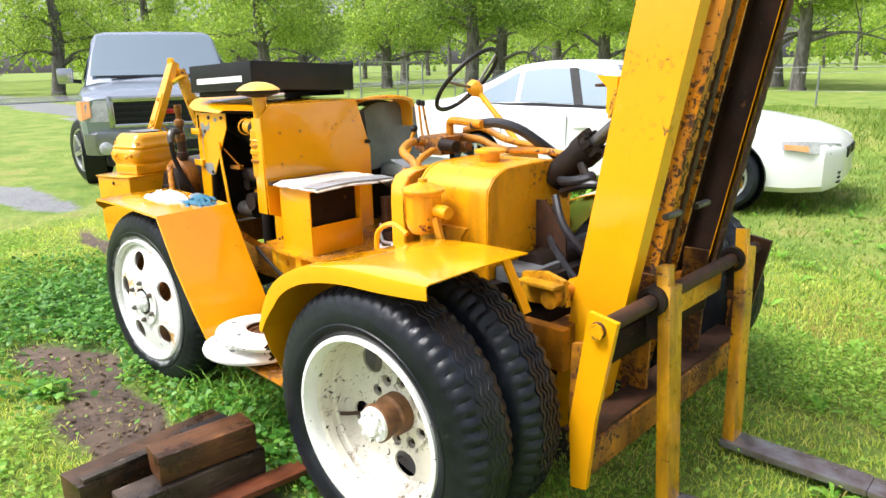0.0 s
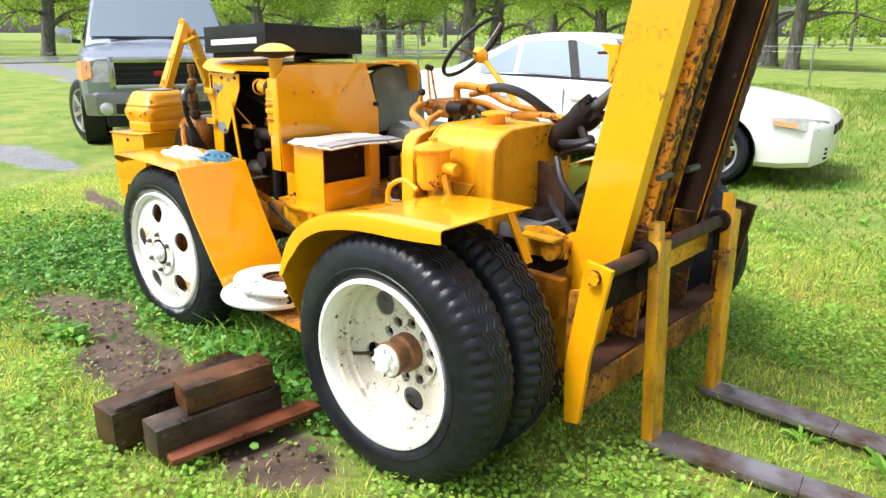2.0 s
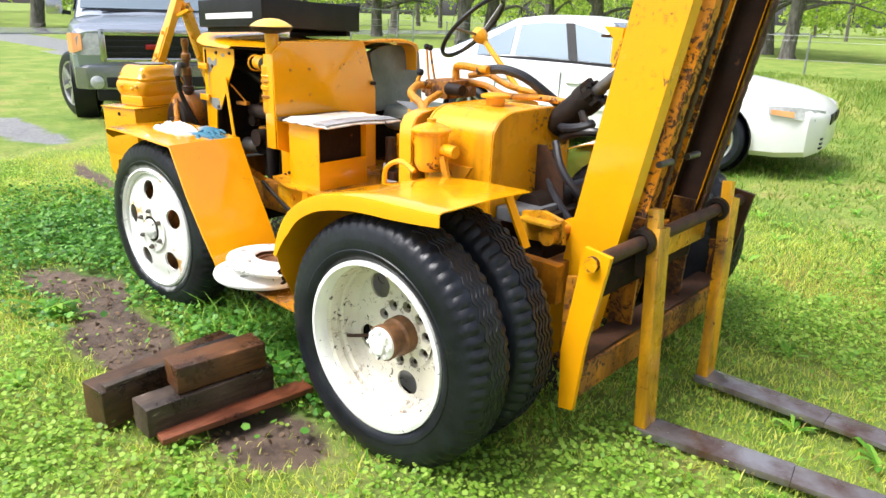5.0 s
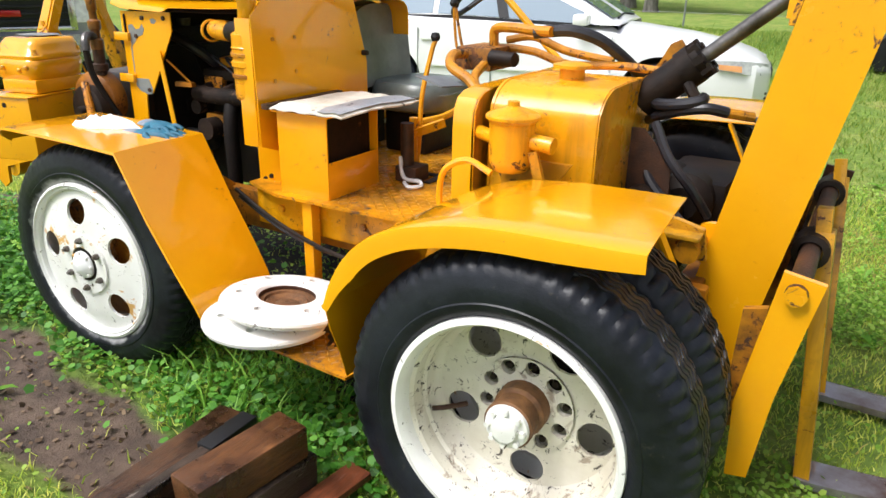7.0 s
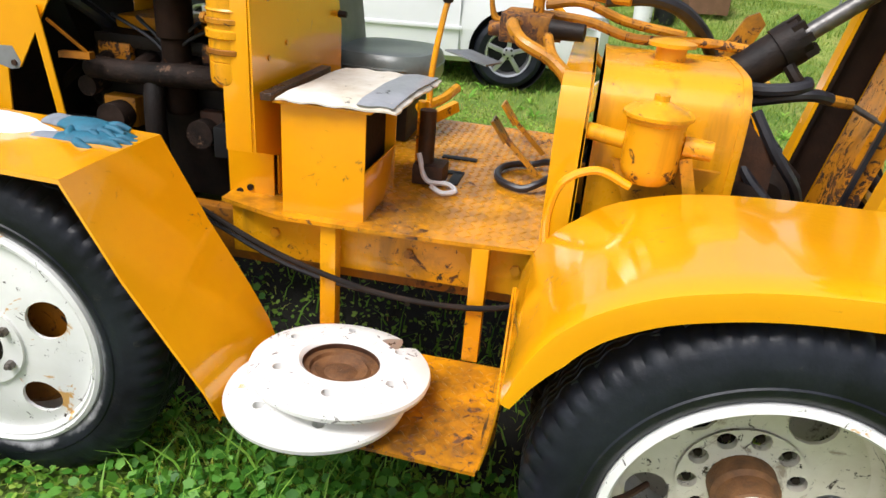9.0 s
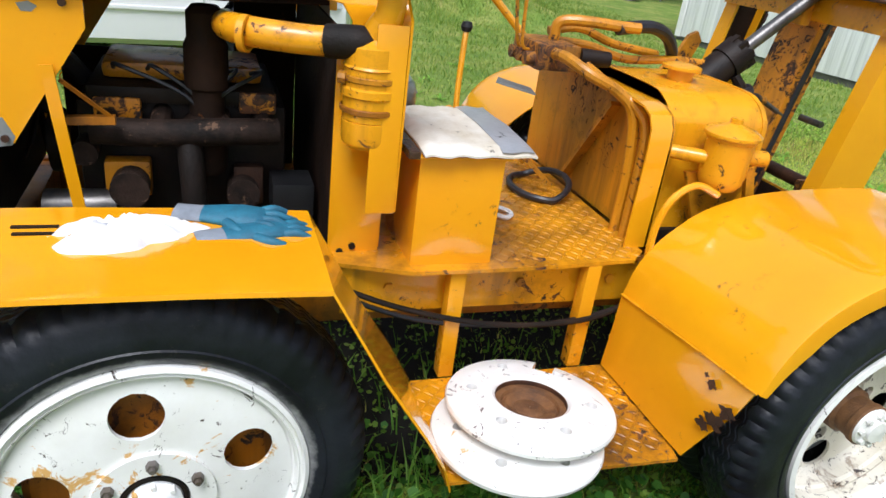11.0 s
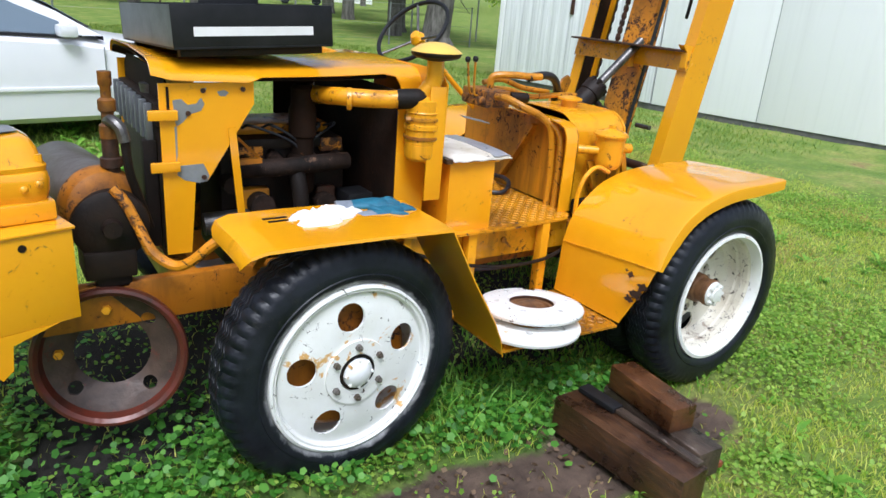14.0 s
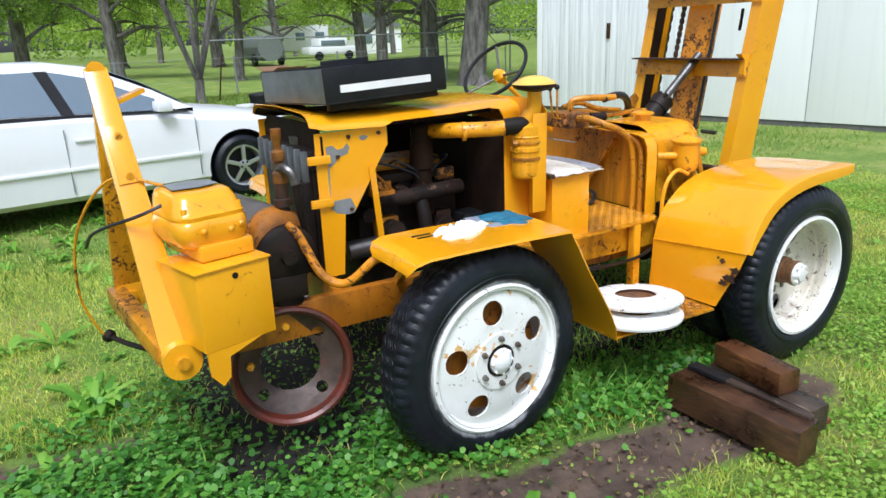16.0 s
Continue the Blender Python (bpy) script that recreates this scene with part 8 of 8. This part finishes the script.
    for s in (-1, 1):
        bm = B()
        box(bm, (0.945, s * 0.20 - 0.15, 0.51), (0.995, s * 0.20 + 0.15, 0.61), 0.02)
        local_part("grille", bm, M_PLAST, car, "black nostril grille")
        for k in range(3):
            bm = B()
            box(bm, (0.88, s * 0.48 - 0.13, 0.30 + 0.045 * k), (0.965, s * 0.48 + 0.13, 0.318 + 0.045 * k), 0.004)
            local_part("bumper_slot", bm, M_PLAST, car)
        for x in (0.0, -2.85):
            road_wheel(car, x, s * 0.93, 0.325, 0.215, 0.21, s, 5)
        bm = B()
        box(bm, (-3.93, s * 0.62 - 0.2, 0.66), (-3.86, s * 0.62 + 0.2, 0.86), 0.03)
        local_part("tail_light", bm, M_REDLENS, car)
    bm = B()
    tube(bm, [(-0.49, -0.55, 1.03), (-0.53, 0.0, 1.045), (-0.49, 0.5, 1.03)], 0.012, 6)
    local_part("wiper", bm, M_PLAST, car)


def build_truck():
    truck = thing("pickup_truck", (-8.2, 3.25, -0.03), "grey-blue pickup truck with chrome bumper parked on the drive", "truck", turn=-24.3)
    truck.scale = (1.08, 1.08, 1.07)

    def sec(x, hw, zb, zs, zc):
        return x, [(0, zb), (hw * 0.92, zb), (hw * 0.99, zb + 0.1), (hw, (zb + zs) / 2), (hw * 0.985, zs - 0.08), (hw * 0.95, zs - 0.02), (hw * 0.85, zs), (hw * 0.5, zc), (0, zc + 0.005)]

    bm = B()
    loft(bm, [sec(0.86, 0.86, 0.52, 1.06, 1.08), sec(0.80, 0.91, 0.48, 1.10, 1.12), sec(0.4, 0.965, 0.46, 1.14, 1.18), sec(-0.3, 1.0, 0.44, 1.17, 1.22), sec(-0.62, 1.0, 0.44, 1.19, 1.24), sec(-2.6, 1.0, 0.44, 1.22, 1.24), sec(-3.6, 1.0, 0.46, 1.24, 1.25), sec(-4.55, 0.98, 0.50, 1.24, 1.25)])
    me = finish("body", bm, M_TRUCK)
    me = carve(me, arch_cutters((0.0, -3.63), 0.46, 1.0))
    me.name = "body"
    me.polygons.foreach_set("use_smooth", [True] * len(me.polygons))
    me.set_sharp_from_angle(angle=radians(28))
    body = new("body", me)
    body.parent = truck
    for x in (0.0, -3.63):
        for s in (-1, 1):
            bm = B()
            mm = pose(x, s * 0.72, 0.36, -90 * s, 0, 0)
            lathe(bm, [(0.455, 0.26), (0.455, 0.02)], mm, 40)
            disc_cap(bm, 0.455, 0.02, mm, 40)
            local_part("arch_liner", bm, M_PLAST, body)
            road_wheel(truck, x, s * 1.02, 0.40, 0.27, 0.25, s, 6, 24.0 if x > -1 else 0.0)
    bm = B()
    loft(bm, [(x, [(0, zb), (hb, zb), (hr + 0.03, zt - 0.07), (hr, zt - 0.03), (hr * 0.85, zt), (0, zt + 0.01)]) for x, hb, zb, hr, zt in ((-0.60, 0.93, 1.18, 0.90, 1.225), (-1.25, 0.95, 1.18, 0.78, 1.85), (-1.5, 0.95, 1.18, 0.76, 1.91), (-2.5, 0.95, 1.2, 0.76, 1.91), (-2.75, 0.95, 1.2, 0.80, 1.75), (-2.82, 0.95, 1.2, 0.88, 1.24))])
    local_part("cab", bm, M_TRUCK, truck)
    bm = B()
    sheet(bm, [[(-0.655, y * 1.06, 1.315), (-0.95, y * 1.0, 1.60), (-1.22, y * 0.90, 1.862)] for y in (-0.80, -0.4, 0, 0.4, 0.80)], 0.008)
    local_part("windscreen", bm, M_CARGLASS, truck, "windscreen reflecting the trees")
    for s in (-1, 1):
        bm = B()
        sheet(bm, [[(x, s * 0.958, 1.26), (x, s * (0.958 - 0.17 * t), 1.26 + 0.52 * t)] for x, t in ((-0.95, 0.45), (-1.3, 0.9), (-1.75, 0.95), (-2.2, 0.95), (-2.6, 0.9))], 0.006)
        local_part("side_window", bm, M_CARGLASS, truck)
        bm = B()
        box(bm, (-0.95, s * 1.16 - 0.10, 1.22), (-0.83, s * 1.16 + 0.10, 1.42), 0.04)
        mirror = local_part("mirror", bm, M_CHROME, truck, "chrome-backed door mirror")
        bm = B()
        bar(bm, (-0.88, s * 0.97, 1.24), (-0.88, s * 1.14, 1.26), 0.06, 0.05)
        local_part("mirror_arm", bm, M_PLAST, mirror)
        bm = B()
        sheet(bm, [[(0.885, s * 0.60, 0.80), (0.875, s * 0.60, 1.04)], [(0.87, s * 0.80, 0.80), (0.855, s * 0.80, 1.045)], [(0.83, s * 0.90, 0.80), (0.81, s * 0.895, 1.045)], [(0.70, s * 0.945, 0.82), (0.68, s * 0.942, 1.04)]], 0.014)
        lamp = local_part("headlight", bm, M_LENS, truck, "square headlight")
        bm = B()
        sheet(bm, [[(0.89, s * 0.80, 0.86), (0.872, s * 0.80, 1.035)], [(0.842, s * 0.90, 0.82), (0.825, s * 0.895, 1.04)], [(0.71, s * 0.952, 0.83), (0.69, s * 0.95, 1.03)]], 0.014)
        local_part("indicator", bm, M_AMBER, lamp, "amber indicator")
        bm = B()
        lathe(bm, [(0.001, 0.02), (0.055, 0.015), (0.075, 0.0), (0.075, -0.02)], pose(0.965, s * 0.68, 0.50, 0, 90, 0), 24)
        local_part("fog_lamp", bm, M_LENS, truck, "round fog lamp")
    bm = B()
    for lo, hi in (((0.86, -0.60, 1.02), (0.90, 0.60, 1.09)), ((0.86, -0.60, 0.72), (0.90, 0.60, 0.77)), ((0.86, -0.62, 0.72), (0.90, -0.55, 1.09)), ((0.86, 0.55, 0.72), (0.90, 0.62, 1.09))):
        box(bm, lo, hi, 0.012)
    grille = local_part("grille_surround", bm, M_CHROME, truck, "chrome grille surround")
    bm = B()
    box(bm, (0.855, -0.56, 0.76), (0.868, 0.56, 1.03))
    local_part("grille_back", bm, M_PLAST, grille)
    for k in range(3):
        bm = B()
        box(bm, (0.868, -0.55, 0.805 + 0.07 * k), (0.892, 0.55, 0.83 + 0.07 * k), 0.006)
        local_part("grille_bar", bm, M_PLAST, grille)
    bm = B()
    box(bm, (0.89, -0.13, 0.865), (0.902, 0.13, 0.925), 0.008)
    local_part("badge", bm, M_REDLENS, grille, "plain red badge")
    bm = B()
    loft(bm, [(x, [(0, 0.42), (hw, 0.42), (hw + 0.005, 0.5), (hw, 0.66), (hw - 0.04, 0.69), (0, 0.69)]) for x, hw in ((0.64, 0.925), (0.82, 0.90), (0.94, 0.78), (0.985, 0.5))])
    bumper = local_part("front_bumper", bm, M_BUMP, truck, "wide chrome front bumper")
    bm = B()
    box(bm, (0.93, -0.58, 0.44), (0.992, 0.58, 0.56), 0.01)
    local_part("air_intake", bm, M_PLAST, bumper)
    bm = B()
    box(bm, (0.78, -0.70, 0.28), (0.93, 0.70, 0.43), 0.04)
    local_part("valance", bm, M_PLAST, bumper)
    bm = B()
    tube(bm, [(-0.63, -0.6, 1.29), (-0.66, 0.0, 1.28), (-0.63, 0.55, 1.29)], 0.014, 6)
    local_part("wiper", bm, M_PLAST, truck)


build_car()
build_truck()
